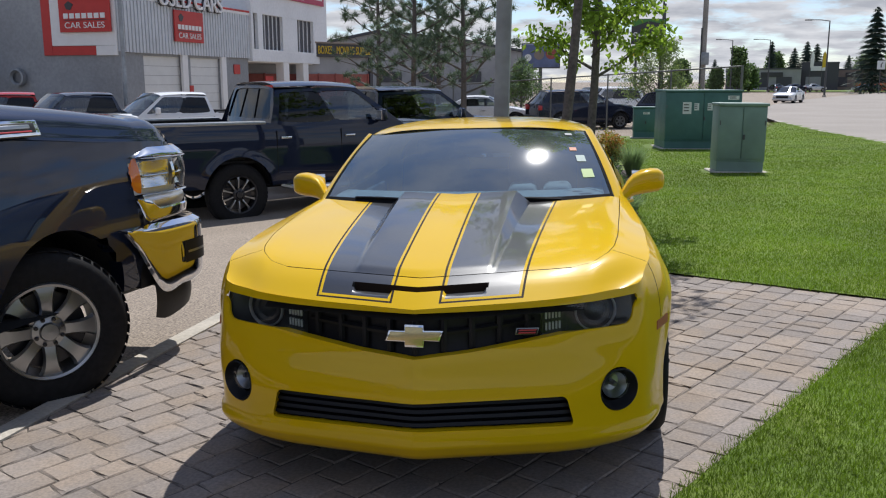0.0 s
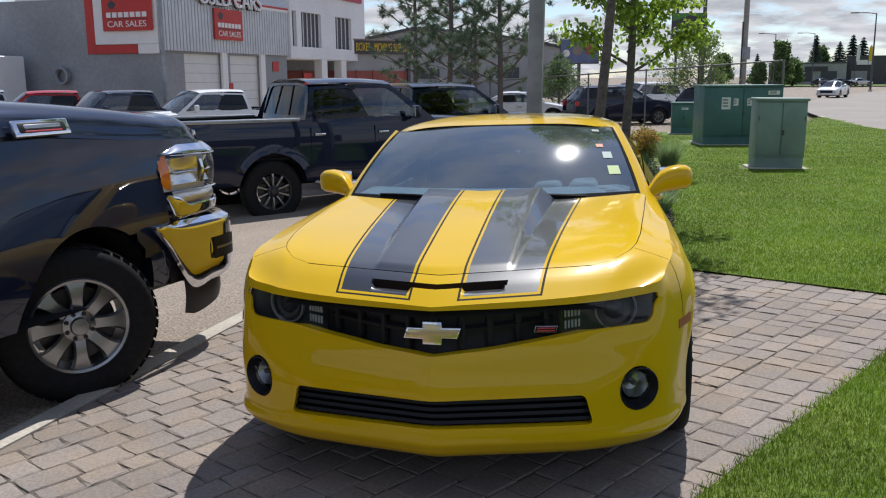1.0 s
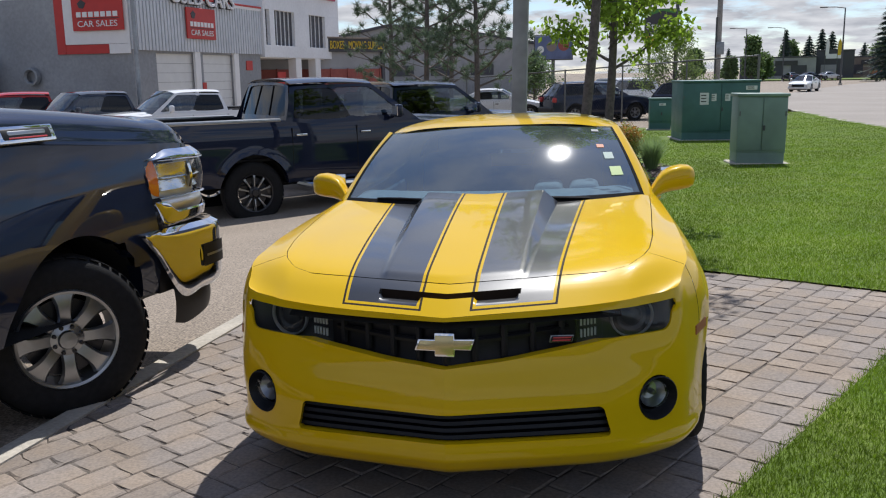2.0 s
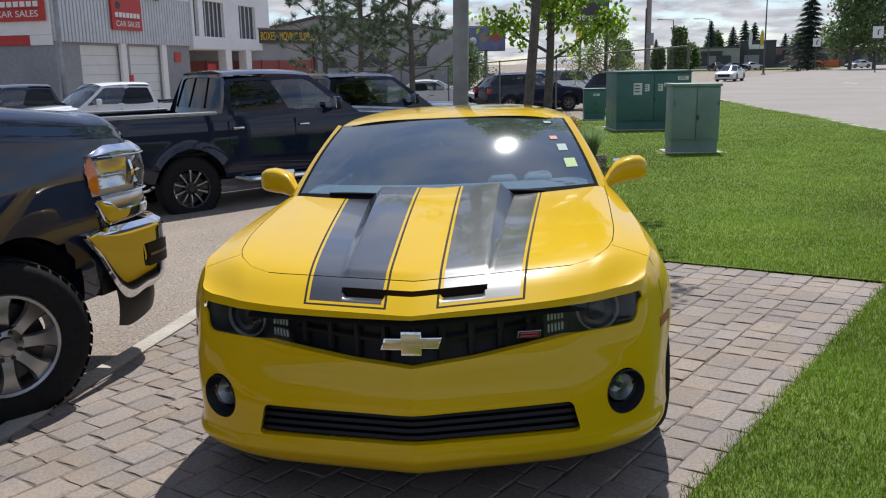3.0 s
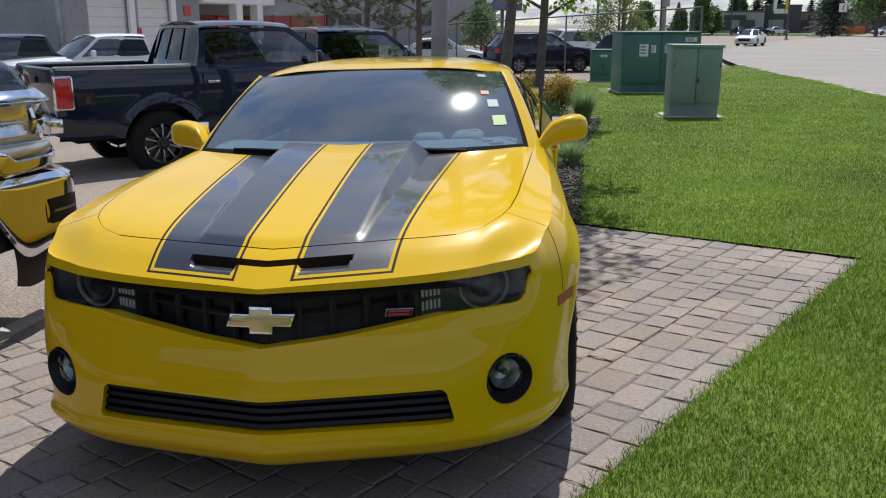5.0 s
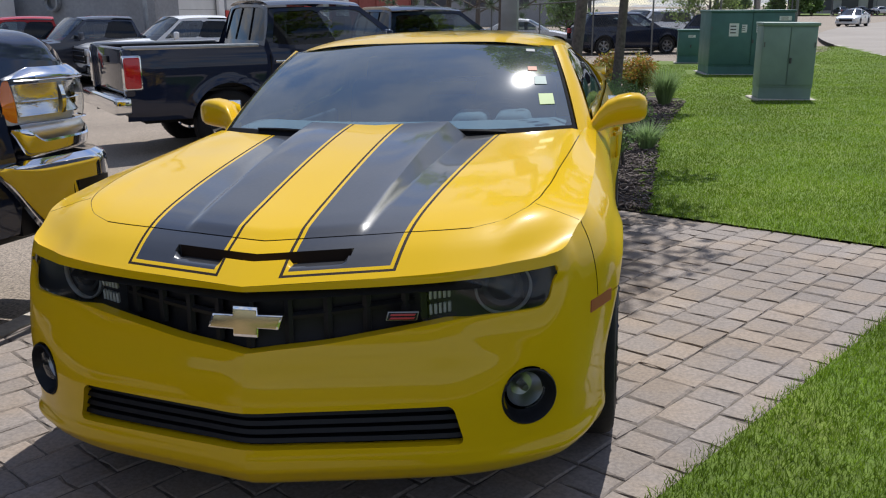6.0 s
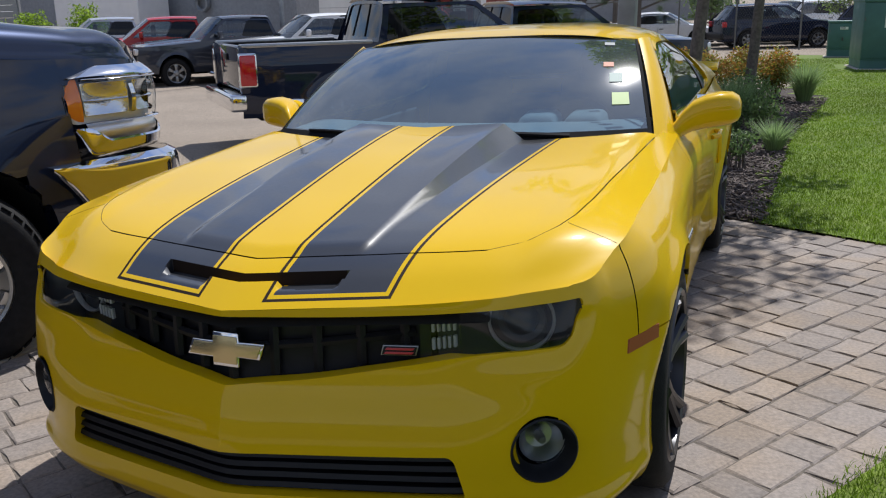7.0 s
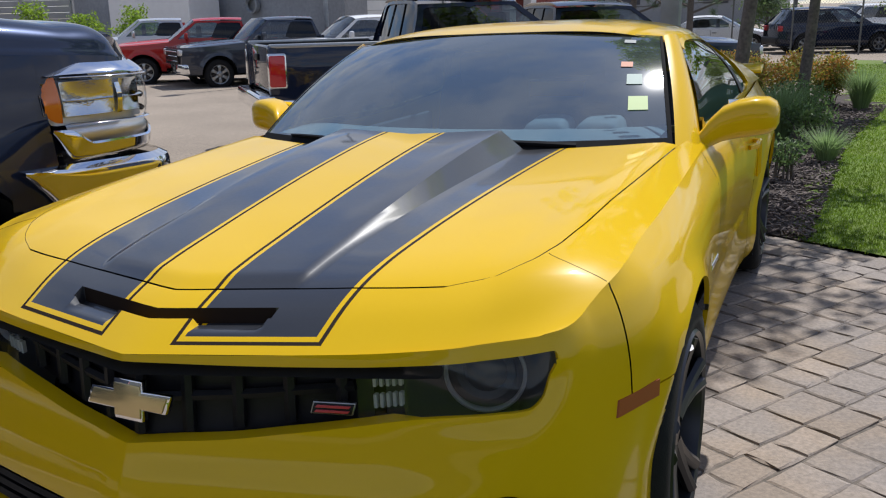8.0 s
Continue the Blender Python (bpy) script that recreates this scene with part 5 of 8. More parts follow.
# ---- other vehicles ----
def vehicle(name, m, paint, label, category, group, spec, rim_mat=SATIN, glass=DARK_GLASS):
    """A parked vehicle. Its nose is at y = 0 and its tail at y = L, on z = 0. spec names the main sizes."""
    g = spec.get
    L, hw, r, fo, wb = spec["L"], spec["W"] / 2, spec["r"], spec["fo"], spec["wb"]
    hood0, hood1, cowl, belt_z = spec["hood0"], spec["hood1"], spec["cowl"], spec["belt"]
    tail_z, sill = spec["tail"], spec["sill"]
    c0, c1, c2, c3 = spec["cab"]                  # base front, roof front, roof rear, base rear
    roof_z, roof_w = spec["roof"], spec["roof_w"]
    top = tagged(empty(name, m), label, category, group)
    bed = g("bed")
    ax = (fo, fo + wb)
    ar = r * g("arch", 1.22)
    end_set = curve([(0, 0.13 * g("round", 1)), (0.25, 0.05 * g("round", 1)), (0.6, 0.0), (L - 0.5, 0.0), (L - 0.2, 0.02), (L, 0.05 * g("round", 1) + 0.01)])
    up = curve(list(g("shoulder", ((0, hood0 - 0.06), (cowl * 0.6, (hood0 + hood1) / 2 - 0.06), (cowl, hood1 - 0.05)))) + [(c0 + 0.5, belt_z), (c3 - 0.2, belt_z if not bed else belt_z + 0.01), (c3 + 0.15, tail_z), (L, tail_z)])
    side = curve(g("tumble") or [(sill - 0.02, 0.05), (sill + 0.10, 0.012), (sill + 0.35, 0.0), (belt_z - 0.35, 0.0), (belt_z - 0.1, 0.015), (belt_z + 0.15, 0.06)])

    def side_fn(u, v):
        z = np.where(v < belt_z - 0.3, v, belt_z - 0.3 + (v - belt_z + 0.3) / 0.3 * (up(u) - belt_z + 0.3))
        x = hw - side(z) - end_set(u) + 0 * u
        for a in ax:
            rr = np.hypot(u - a, z - r)
            x = x + g("flare", 0.02) * np.exp(-((rr - ar) / 0.07) ** 2)
        return x, u, z

    ub = np.linspace(g("side_from", 0.0), L, int(L / 0.055))
    vb = np.linspace(sill, belt_z, 20)
    sv, sf = shell(ub, vb, side_fn, [disc(ax[0], r + 0.02, ar), disc(ax[1], r + 0.02, ar)], lambda p: Vector((-0.09 * np.sign(p.x), 0, 0)))
    both_sides("body_side", sv, sf, paint, top)
    # bonnet
    yh = np.linspace(0.0, c0 + 0.12, 18)

    def hood_fn(s, y):
        zu = up(y)
        xe = hw - side(zu) - end_set(y)
        crown = (hood0 + (hood1 - hood0) * sstep(0, cowl, y)) - zu
        a = np.abs(s)
        z = zu + crown * (1 - a ** 3.5) ** 0.8 - 0.05 * g("droop", 1) * (1 - sstep(0, 0.35, y)) * (1 - a ** 6)
        z = z + g("bulge", 0.0) * np.where(a < 0.52, 1, np.clip(1 - (a - 0.52) / 0.08, 0, 1)) * sstep(0.15, 0.6, y)
        return xe * s, y, z
    sv, sf = shell(np.linspace(-1, 1, 33), yh, hood_fn)
    put_mesh("bonnet", mesh_of("bonnet", sv, sf, paint), top)
    # nose: plate, grille, lamps, bumper
    zf = float(up(np.array(0.0)))
    xe0 = hw - 0.13 * g("round", 1)
    sv, sf = shell(np.linspace(-1, 1, 21), np.linspace(0, 1, 8), lambda s, t: (xe0 * s, 0.004 + 0.06 * np.abs(s) ** 3 - 0.02 * np.sin(t * 3.1), sill + (zf + (hood0 - zf) * (1 - np.abs(s) ** 3.5) * 0.2 - sill) * t))
    put_mesh("nose", mesh_of("nose", sv, sf, paint), top)
    gz = g("grille_z", (0.62 * zf + 0.1, zf - 0.05))
    gw = g("grille_w", 0.55 * hw)
    gp = box_bm(0, -0.01, (gz[0] + gz[1]) / 2, 2 * gw, 0.07, gz[1] - gz[0], 0.02, 2)
    grl = part("grille", gp, BLACK_PLASTIC, top)
    for k in range(3):
        zz = gz[0] + (gz[1] - gz[0]) * (k + 0.5) / 3
        part("grille_bar", box_bm(0, -0.05, zz, 2 * gw - 0.06, 0.03, 0.03, 0.008, 1), g("grille_mat", CHROME), grl)
    lz = g("lamp_z", (gz[1] - 0.2, gz[1] - 0.02))
    for sgn in (1, -1):
        part("headlamp", box_bm(sgn * (gw + (xe0 - gw) * 0.55), 0.05, sum(lz) / 2, (xe0 - gw) * 0.95, 0.20, lz[1] - lz[0], 0.03, 2), REFLECTOR, top, "clear headlamp")
    bz = g("bumper_z", (sill, sill + 0.28))
    bm = box_bm(0, -0.02, sum(bz) / 2, 2 * hw - 0.14, 0.20, bz[1] - bz[0], 0.05, 3)
    for v in bm.verts:
        v.co.y += 0.16 * abs(v.co.x / hw) ** 3
    part("front_bumper", bm, g("bumper_mat", CHROME), top)
    # glasshouse
    wb2, wr = hw - 0.075, roof_w / 2
    zb0, zb1 = hood1 - 0.015, (belt_z if not bed else belt_z) + 0.0
    if g("deck"):
        zb1 = tail_z - 0.01
    nr = 12
    def roof_fn2(s, t):
        y = c1 + (c2 - c1) * t
        zz = roof_z - 0.05 * (1 - t) ** 3 - g("roof_fall", 0.03) * t ** 2.5
        a = np.abs(s)
        return wr * s, y + 0.08 * (1 - t) ** 3 * a ** 2, zz - 0.07 * a ** 4
    sv, sf = shell(np.linspace(-1, 1, 21), np.linspace(0, 1, nr), roof_fn2)
    put_mesh("roof", mesh_of("roof", sv, sf, paint), top)
    ws = lambda s, t: (s * ((wb2 - 0.02) + (wr - 0.05 - wb2 + 0.02) * t), c0 + 0.16 * np.abs(s) ** 2 * (1 - t) + (c1 - c0) * t + 0.08 * t * s * s, zb0 + (roof_z - 0.055 - zb0) * t - 0.05 * np.abs(s) ** 4 * t)
    sv, sf = shell(np.linspace(-1, 1, 17), np.linspace(0, 1, 9), ws)
    wob = put_mesh("windshield", mesh_of("windshield", sv, sf, SIDE_GLASS), top)
    wob.visible_shadow = False
    bk = lambda s, t: (s * (wb2 + (wr - 0.04 - wb2) * t), c3 + (c2 - c3) * t - 0.05 * s * s * (1 - t), zb1 + (roof_z - 0.05 - g("roof_fall", 0.03) - zb1) * t - 0.05 * np.abs(s) ** 4 * t)
    back_win = rrect(0.0, 0.55, 0.88, 0.38, 0.08)
    sv, sf = shell(np.linspace(-1, 1, 41), np.linspace(0, 1, 25), bk, [back_win], lambda p: Vector((0, -0.02, 0)))
    put_mesh("cab_back", mesh_of("cab_back", sv, sf, paint), top)
    sv, sf = shell(np.linspace(-0.92, 0.92, 9), np.linspace(0.12, 0.97, 5), bk)
    put_mesh("rear_window", mesh_of("rear_window", [(p[0], p[1] - 0.018, p[2]) for p in sv], [t[::-1] for t in sf], glass), top).visible_shadow = False

    if bed:
        for sx in (-0.30, 0.30):
            q0, q1 = bk(sx, 0.18), bk(sx, 0.92)
            part("window_divider", tube_bm([(float(a[0]), float(a[1]) - 0.010, float(a[2])) for a in (q0, q1)], 0.008, 6), BLACK_PLASTIC, top)

    def fl(u, t):
        yb, yr = c0 + 0.10 + (c3 - c0 - 0.10) * u, c1 + 0.10 + (c2 - c1 - 0.10) * u
        zb = np.maximum(up(yb) - 0.01, zb0 * 0 + belt_z - 0.03)
        zr = roof_z - 0.115 - g("roof_fall", 0.03) * u ** 2.5
        zb = zb + (zb1 - zb) * sstep(0.85, 1.0, u)
        return wb2 + (wr - wb2) * t + 0.02 * np.sin(t * 3.14), yb + (yr - yb) * t, zb + (zr - zb) * t
    nwin = g("windows", 2)
    edges = np.linspace(0.05, g("win_end", 0.95), nwin + 1)
    hs = [rrect((a + b) / 2, 0.52, (b - a) / 2 - 0.022, 0.40, 0.05) for a, b in zip(edges, edges[1:])]
    sv, sf = shell(np.linspace(0, 1, 61), np.linspace(0, 1, 26), fl, hs, lambda p: Vector((-0.015 * np.sign(p.x), 0, 0)))
    both_sides("cab_side", sv, sf, paint, top)
    for i, (a, b) in enumerate(zip(edges, edges[1:])):
        sv, sf = shell(np.linspace(a, b, 6), np.linspace(0.08, 0.96, 6), fl)
        for ob in both_sides("side_window", [(p[0] - 0.014, p[1], p[2]) for p in sv], sf, SIDE_GLASS if i == 0 else glass, top):
            ob.visible_shadow = False
    # door seams and handles
    for a in edges[1:]:
        yb = c0 + 0.10 + (c3 - c0 - 0.10) * float(a)
        for sgn in (1, -1):
            if yb < c3 - 0.05:
                part("door_seam", box_bm(sgn * (hw - 0.004), yb, (sill + belt_z) / 2 + 0.05, 0.012, 0.012, belt_z - sill - 0.22, 0.003, 1), GAP, top)
            part("door_handle", box_bm(sgn * (hw + 0.012), yb - 0.14, belt_z - 0.16, 0.03, 0.17, 0.035, 0.010, 2), g("trim", CHROME), top)
    if bed:
        for sgn in (1, -1):
            part("side_step", tube_bm([(sgn * (hw - 0.12), c0 + 0.3, sill - 0.02), (sgn * (hw + 0.02), c0 + 0.42, sill - 0.06), (sgn * (hw + 0.02), c3 - 0.3, sill - 0.06), (sgn * (hw - 0.12), c3 - 0.18, sill - 0.02)], 0.045, 8), g("trim", CHROME), top)
    # mirrors
    for sgn in (1, -1):
        mob = part("door_mirror", box_bm(sgn * (hw + g("mirror_out", 0.10)), c0 + g("mirror_y", 0.62), belt_z + 0.13, 0.20, 0.10, g("mirror_h", 0.19), 0.04, 3), paint, top)
        part("mirror_arm", tube_bm([(sgn * (hw - 0.07), c0 + g("mirror_y", 0.62) + 0.02, belt_z + 0.02), (sgn * (hw + 0.06), c0 + g("mirror_y", 0.62) + 0.01, belt_z + 0.08)], 0.03, 8), paint, mob)
        part("mirror_glass", box_bm(sgn * (hw + g("mirror_out", 0.10)), c0 + g("mirror_y", 0.62) + 0.052, belt_z + 0.13, 0.16, 0.008, g("mirror_h", 0.19) - 0.04, 0.003, 1), CHROME, mob)
    # tail
    tz = tail_z
    if bed:
        part("bed_floor", box_bm(0, (c3 + L) / 2, sill + 0.34, 2 * hw - 0.3, L - c3 - 0.1, 0.06, 0.01, 1), BLACK_PLASTIC, top)
        for sgn in (1, -1):
            bm = box_bm(sgn * (hw - 0.13), (c3 + 0.05 + L) / 2, tz - 0.005, 0.20, L - c3 - 0.10, 0.05, 0.02, 2)
            part("bed_rail", bm, g("rail_mat", BLACK_PLASTIC), top)
            part("bed_wall", box_bm(sgn * (hw - 0.19), (c3 + 0.05 + L) / 2, tz - 0.28, 0.03, L - c3 - 0.16, 0.52, 0.01, 1), BLACK_PLASTIC, top)
        tg = box_bm(0, L - 0.045, (tz + sill + 0.34) / 2, 2 * hw - 0.26, 0.08, tz - sill - 0.34, 0.025, 3)
        gate = part("tailgate", tg, g("gate_mat", paint), top)
        part("tailgate_handle", box_bm(0, L + 0.005, tz - 0.16, 0.24, 0.03, 0.09, 0.02, 2), BLACK_PLASTIC, gate)
        part("rear_bumper", box_bm(0, L + 0.05, sill + 0.20, 2 * hw - 0.06, 0.22, 0.22, 0.04, 3), g("bumper_mat", CHROME), top)
        for sgn in (1, -1):
            part("rear_post", box_bm(sgn * (hw - 0.10), L - 0.05, (tz + sill + 0.3) / 2, 0.15, 0.12, tz - sill - 0.32, 0.03, 2), paint, top)
            lamp = part("tail_lamp", box_bm(sgn * (hw - 0.052), L - 0.090, tz - 0.30, 0.115, 0.21, 0.40, 0.03, 3), RED_LENS, top, "tall red tail lamp")
            part("tail_lamp_rim", box_bm(sgn * (hw - 0.060), L - 0.095, tz - 0.30, 0.118, 0.235, 0.44, 0.035, 3), CHROME, lamp)
            part("reverse_lens", box_bm(sgn * (hw - 0.065), L + 0.018, tz - 0.46, 0.11, 0.012, 0.09, 0.01, 2), LENS, lamp)
    else:
        def tail_fn(s, t):
            return (hw - 0.09 - 0.04 * t) * s, L - 0.02 - 0.05 * np.abs(s) ** 3 - 0.04 * t, sill + (tz - sill) * t
        sv, sf = shell(np.linspace(-1, 1, 17), np.linspace(0, 1, 8), tail_fn, flip=True)
        put_mesh("tail", mesh_of("tail", sv, sf, paint), top)
        part("rear_bumper", box_bm(0, L - 0.02, sill + 0.18, 2 * hw - 0.12, 0.20, 0.26, 0.06, 3), g("rear_bumper_mat", BLACK_PLASTIC), top)
        if g("deck"):
            sv, sf = shell(np.linspace(-1, 1, 13), np.linspace(0, 1, 8), lambda s, t: ((hw - 0.07) * s, c3 + (L - 0.06 - c3) * t, tz - 0.02 * np.abs(s) ** 3 + 0.02 * np.sin(t * 3)))
            put_mesh("boot_lid", mesh_of("boot_lid", sv, sf, paint), top)
        for sgn in (1, -1):
            part("tail_lamp", box_bm(sgn * (hw - 0.13), L - 0.07, tz - 0.16, 0.20, 0.16, 0.20, 0.03, 2), RED_LENS, top, "red tail lamp")
    # underside and cabin bulk
    part("underbody", box_bm(0, L / 2, sill + 0.02, 2 * hw - 0.62, L - 0.5, 0.18, 0.03, 1), GAP, top)
    part("cabin", box_bm(0, (c0 + c3) / 2, belt_z - 0.25, 2 * hw - 0.3, (c3 - c0) * 0.9, 0.45, 0.05, 1), SEAT, top)
    for sgn in (1, -1):
        for yy in (0.32, 0.62):
            part("front_seat", box_bm(sgn * 0.38, c0 + (c3 - c0) * yy + 0.2, belt_z + 0.10, 0.46, 0.14, 0.62, 0.06, 2), SEAT, top)
    for a in ax:
        for sgn in (1, -1):
            road_wheel(top, sgn, hw - 0.035 + g("wheel_out", 0.0), a, r, spec.get("tw", 0.25), rim_mat, spec.get("spokes", 6), g("rim_r", 0.62), g("steer", 0.0) if a == ax[0] else 0.0)
            bm = lathe_bm([(ar + 0.005, hw - 0.06), (ar + 0.005, hw - 0.42), (0.0005, hw - 0.42)], 30, "x", at=(0, a, r + 0.02))
            for v in bm.verts:
                v.co.x *= sgn
                v.co.z = max(v.co.z, sill)
            part("wheel_liner", bm, GAP, top)
    return top


def road_wheel(top, sgn, x_out, y, r, tw, rim_mat, spokes, rim_part=0.62, steer=0.0):
    m = pose(sgn * (x_out - tw / 2), y, r, 0, 0, steer) @ pose(sgn * tw / 2, 0, 0, 0, 0, 0 if sgn > 0 else 180)
    rr = r * rim_part
    prof = [(rr, -0.012), (rr + 0.02, 0.0), (r * 0.86, 0.004), (r * 0.945, -0.012), (r * 0.985, -0.04), (r, -0.07), (r, -tw + 0.07), (r * 0.97, -tw + 0.03), (r * 0.88, -tw), (rr, -tw)]
    bm = lathe_bm(prof, 48, "x")
    bm.transform(m)
    wheel = part("wheel", bm, RUBBER, top)
    bm = bmesh.new()
    nb = 44
    for k in range(nb):
        a = 2 * math.pi * k / nb
        q = box_bm(-0.055, 0, r - 0.003, 0.06, 2 * math.pi * r / nb * 0.78, 0.0045, 0.0, 1)
        q.transform(Matrix.Rotation(a, 4, "X"))
        me = bpy.data.meshes.new("t")
        q.to_mesh(me)
        q.free()
        bm.from_mesh(me)
        bpy.data.meshes.remove(me)
    bm.transform(m)
    tagged(part("tread_block", bm, RUBBER, wheel), kind="stuff")
    bm = lathe_bm([(rr + 0.008, -0.008), (rr, 0.004), (rr - 0.014, -0.002), (rr - 0.02, -0.04), (rr * 0.9, -tw * 0.6)], 48, "x")
    bm.transform(m)
    part("rim", bm, rim_mat, wheel)
    for k in range(spokes):
        a = 2 * math.pi * k / spokes
        bm = bmesh.new()
        n = 7
        pts = []
        for i in range(n):
            q = i / (n - 1)
            rad = rr * (0.22 + 0.76 * q)
            half = rr * (0.16 - 0.05 * math.sin(q * 3.1) + 0.05 * q + 0.10 * q ** 5) * (6 / spokes) ** 0.8 * 1.12 * (0.42 if spokes == 10 else 1)
            if spokes == 8:
                # narrow waist by the hub, spreading to the rim
                half = rr * (0.115 + 0.045 * (1 - q) ** 3 + 0.10 * q ** 2 + 0.115 * q ** 7)
            depth = -0.03 + 0.02 * math.sin(q * 2.6)
            pts.append((rad, half, depth))
        rows = []
        for rad, half, depth in pts:
            rows.append([bm.verts.new((depth - 0.020, -half, rad)), bm.verts.new((depth, -half * 0.72, rad)), bm.verts.new((depth, half * 0.72, rad)), bm.verts.new((depth - 0.020, half, rad)),
                         bm.verts.new((depth - 0.045, half * 0.6, rad)), bm.verts.new((depth - 0.045, -half * 0.6, rad))])
        for p, q in zip(rows, rows[1:]):
            for i in range(6):
                bm.faces.new((p[i], p[(i + 1) % 6], q[(i + 1) % 6], q[i]))
        bm.transform(m @ Matrix.Rotation(a, 4, "X"))
        bmesh.ops.recalc_face_normals(bm, faces=bm.faces[:])
        part("spoke", bm, SATIN if spokes == 10 else rim_mat, wheel)
    bm = lathe_bm([(0.0005, 0.012), (rr * 0.17, 0.010), (rr * 0.20, -0.005), (rr * 0.33, -0.016), (rr * 0.34, -0.05)], 28, "x")
    bm.transform(m)
    hub = part("hub", bm, rim_mat, wheel)
    for k in range(8 if spokes == 8 else 5):
        a = 2 * math.pi * (k + 0.5) / (8 if spokes == 8 else 5)
        bm = lathe_bm([(0.0005, 0.006), (rr * 0.035, 0.005), (rr * 0.045, -0.004), (rr * 0.048, -0.03)], 8, "x", at=(0, rr * 0.275 * math.cos(a), rr * 0.275 * math.sin(a)))
        bm.transform(m)
        part("lug_nut", bm, DARK_RIM, hub)
    bm = lathe_bm([(0.0005, -0.085), (rr * 0.80, -0.085), (rr * 0.8, -0.10)], 30, "x")
    bm.transform(m)
    part("brake_disc", bm, DARK_RIM, wheel)
    return wheel


RAM = dict(L=6.25, W=2.03, r=0.43, fo=1.20, wb=3.80, hood0=1.45, hood1=1.58, cowl=1.75, belt=1.48, tail=1.50, sill=0.52, cab=(1.82, 2.62, 4.08, 4.26), roof=2.07, roof_w=1.52,
           bed=True, windows=2, win_end=0.97, arch=1.19, flare=0.03, round=0.75, grille_z=(0.88, 1.30), grille_w=0.64, lamp_z=(1.07, 1.25), bumper_z=(0.50, 0.87), mirror_h=0.26, mirror_out=0.16,
           mirror_y=0.62, bulge=0.03, droop=1.3, spokes=6)
LIGHT = dict(RAM, L=5.85, W=2.02, r=0.41, fo=0.98, wb=3.57, hood0=1.20, hood1=1.29, belt=1.27, tail=1.33, sill=0.42, roof=1.93, cab=(1.62, 2.40, 3.85, 4.02), grille_z=(0.72, 1.10), lamp_z=(0.93, 1.10),
             bumper_z=(0.42, 0.72), mirror_h=0.19, mirror_out=0.11, round=0.9)
LIFTED = dict(LIGHT, r=0.45, sill=0.56, belt=1.40, hood0=1.33, hood1=1.42, tail=1.46, roof=2.06, grille_z=(0.85, 1.23), lamp_z=(1.06, 1.23), bumper_z=(0.55, 0.85), arch=1.16, spokes=10, rim_r=0.60)
SUV = dict(L=4.55, W=1.86, r=0.345, fo=0.90, wb=2.68, hood0=0.98, hood1=1.10, cowl=1.15, belt=1.05, tail=1.08, sill=0.30, cab=(1.05, 1.92, 4.05, 4.50), roof=1.69, roof_w=1.30, windows=3, win_end=0.93,
           round=1.3, grille_z=(0.62, 0.85), lamp_z=(0.75, 0.92), bumper_z=(0.28, 0.58), bumper_mat=BLACK_PLASTIC, roof_fall=0.06, trim=BLACK_PLASTIC, flare=0.02)
SEDAN = dict(SUV, L=4.62, W=1.80, r=0.325, hood0=0.76, hood1=0.93, belt=0.90, tail=0.98, sill=0.24, cab=(1.15, 2.05, 3.25, 3.95), roof=1.44, roof_w=1.18, windows=2, win_end=0.88, deck=True,
             grille_z=(0.42, 0.62), lamp_z=(0.55, 0.70), bumper_z=(0.22, 0.45), roof_fall=0.05)
MINIVAN = dict(SUV, L=5.05, W=1.98, hood0=0.95, hood1=1.12, belt=1.05, cab=(0.75, 1.70, 4.75, 5.0), roof=1.76, roof_w=1.45, windows=3)


def parked(front_x, front_y, heading, z=None):
    """The pose of a vehicle whose nose centre stands at that place and points along heading, in degrees from east."""
    z = float(lot_z(np.array(front_x), np.array(front_y))) if z is None else z
    return pose(front_x, front_y, z, 0, 0, heading + 90)


# the heavy pickup beside the coupe
T1_H = 80.0
T1_EDGE = Vector((-1.99, 1.70))      # a place on its flank just behind the lamp
d1 = Vector((math.cos(radians(T1_H)), math.sin(radians(T1_H))))
r1 = Vector((d1.y, -d1.x))
T1 = T1_EDGE - r1 * 1.0 + d1 * 0.62
heavy = vehicle("pickup_truck", parked(T1.x, T1.y, T1_H, -0.10), BLACK_PAINT, "black heavy-duty pickup truck with chrome bumper, wheels turned", "truck", "", dict(RAM, side_from=0.60, steer=-34.0, lamp_z=(1.6, 1.61), wheel_out=-0.025, spokes=8, rim_r=0.60, fo=1.245, flare=0.0,
                shoulder=((0, 1.345), (0.3, 1.37), (0.77, 1.392), (1.2, 1.43), (1.75, 1.47)), W=2.07, tumble=((0.50, 0.06), (0.62, 0.028), (0.75, 0.0), (0.85, 0.008), (1.0, 0.032), (1.2, 0.068), (1.40, 0.108), (1.6, 0.15))))
for ob in list(heavy.children):
    if ob.name.split(".")[0] in ("headlamp", "front_bumper", "bonnet", "nose"):
        bpy.data.objects.remove(ob)


tw_s, tw_p = smooth_line([(0, -0.06), (0.4, -0.055), (0.70, -0.035), (0.85, 0.0), (0.93, 0.06), (0.970, 0.15), (0.990, 0.28), (1.002, 0.42), (1.004, 0.55), (1.004, 0.70), (1.004, 1.1), (1.004, 2.1)], 400)
tw_t = np.gradient(tw_p, tw_s, axis=0)
tw_t /= np.linalg.norm(tw_t, axis=1)[:, None]
s_y = lambda y: float(np.interp(y, tw_p[60:, 1], tw_s[60:]))
s_x = lambda x: float(np.interp(x, tw_p[:200, 0], tw_s[:200]))


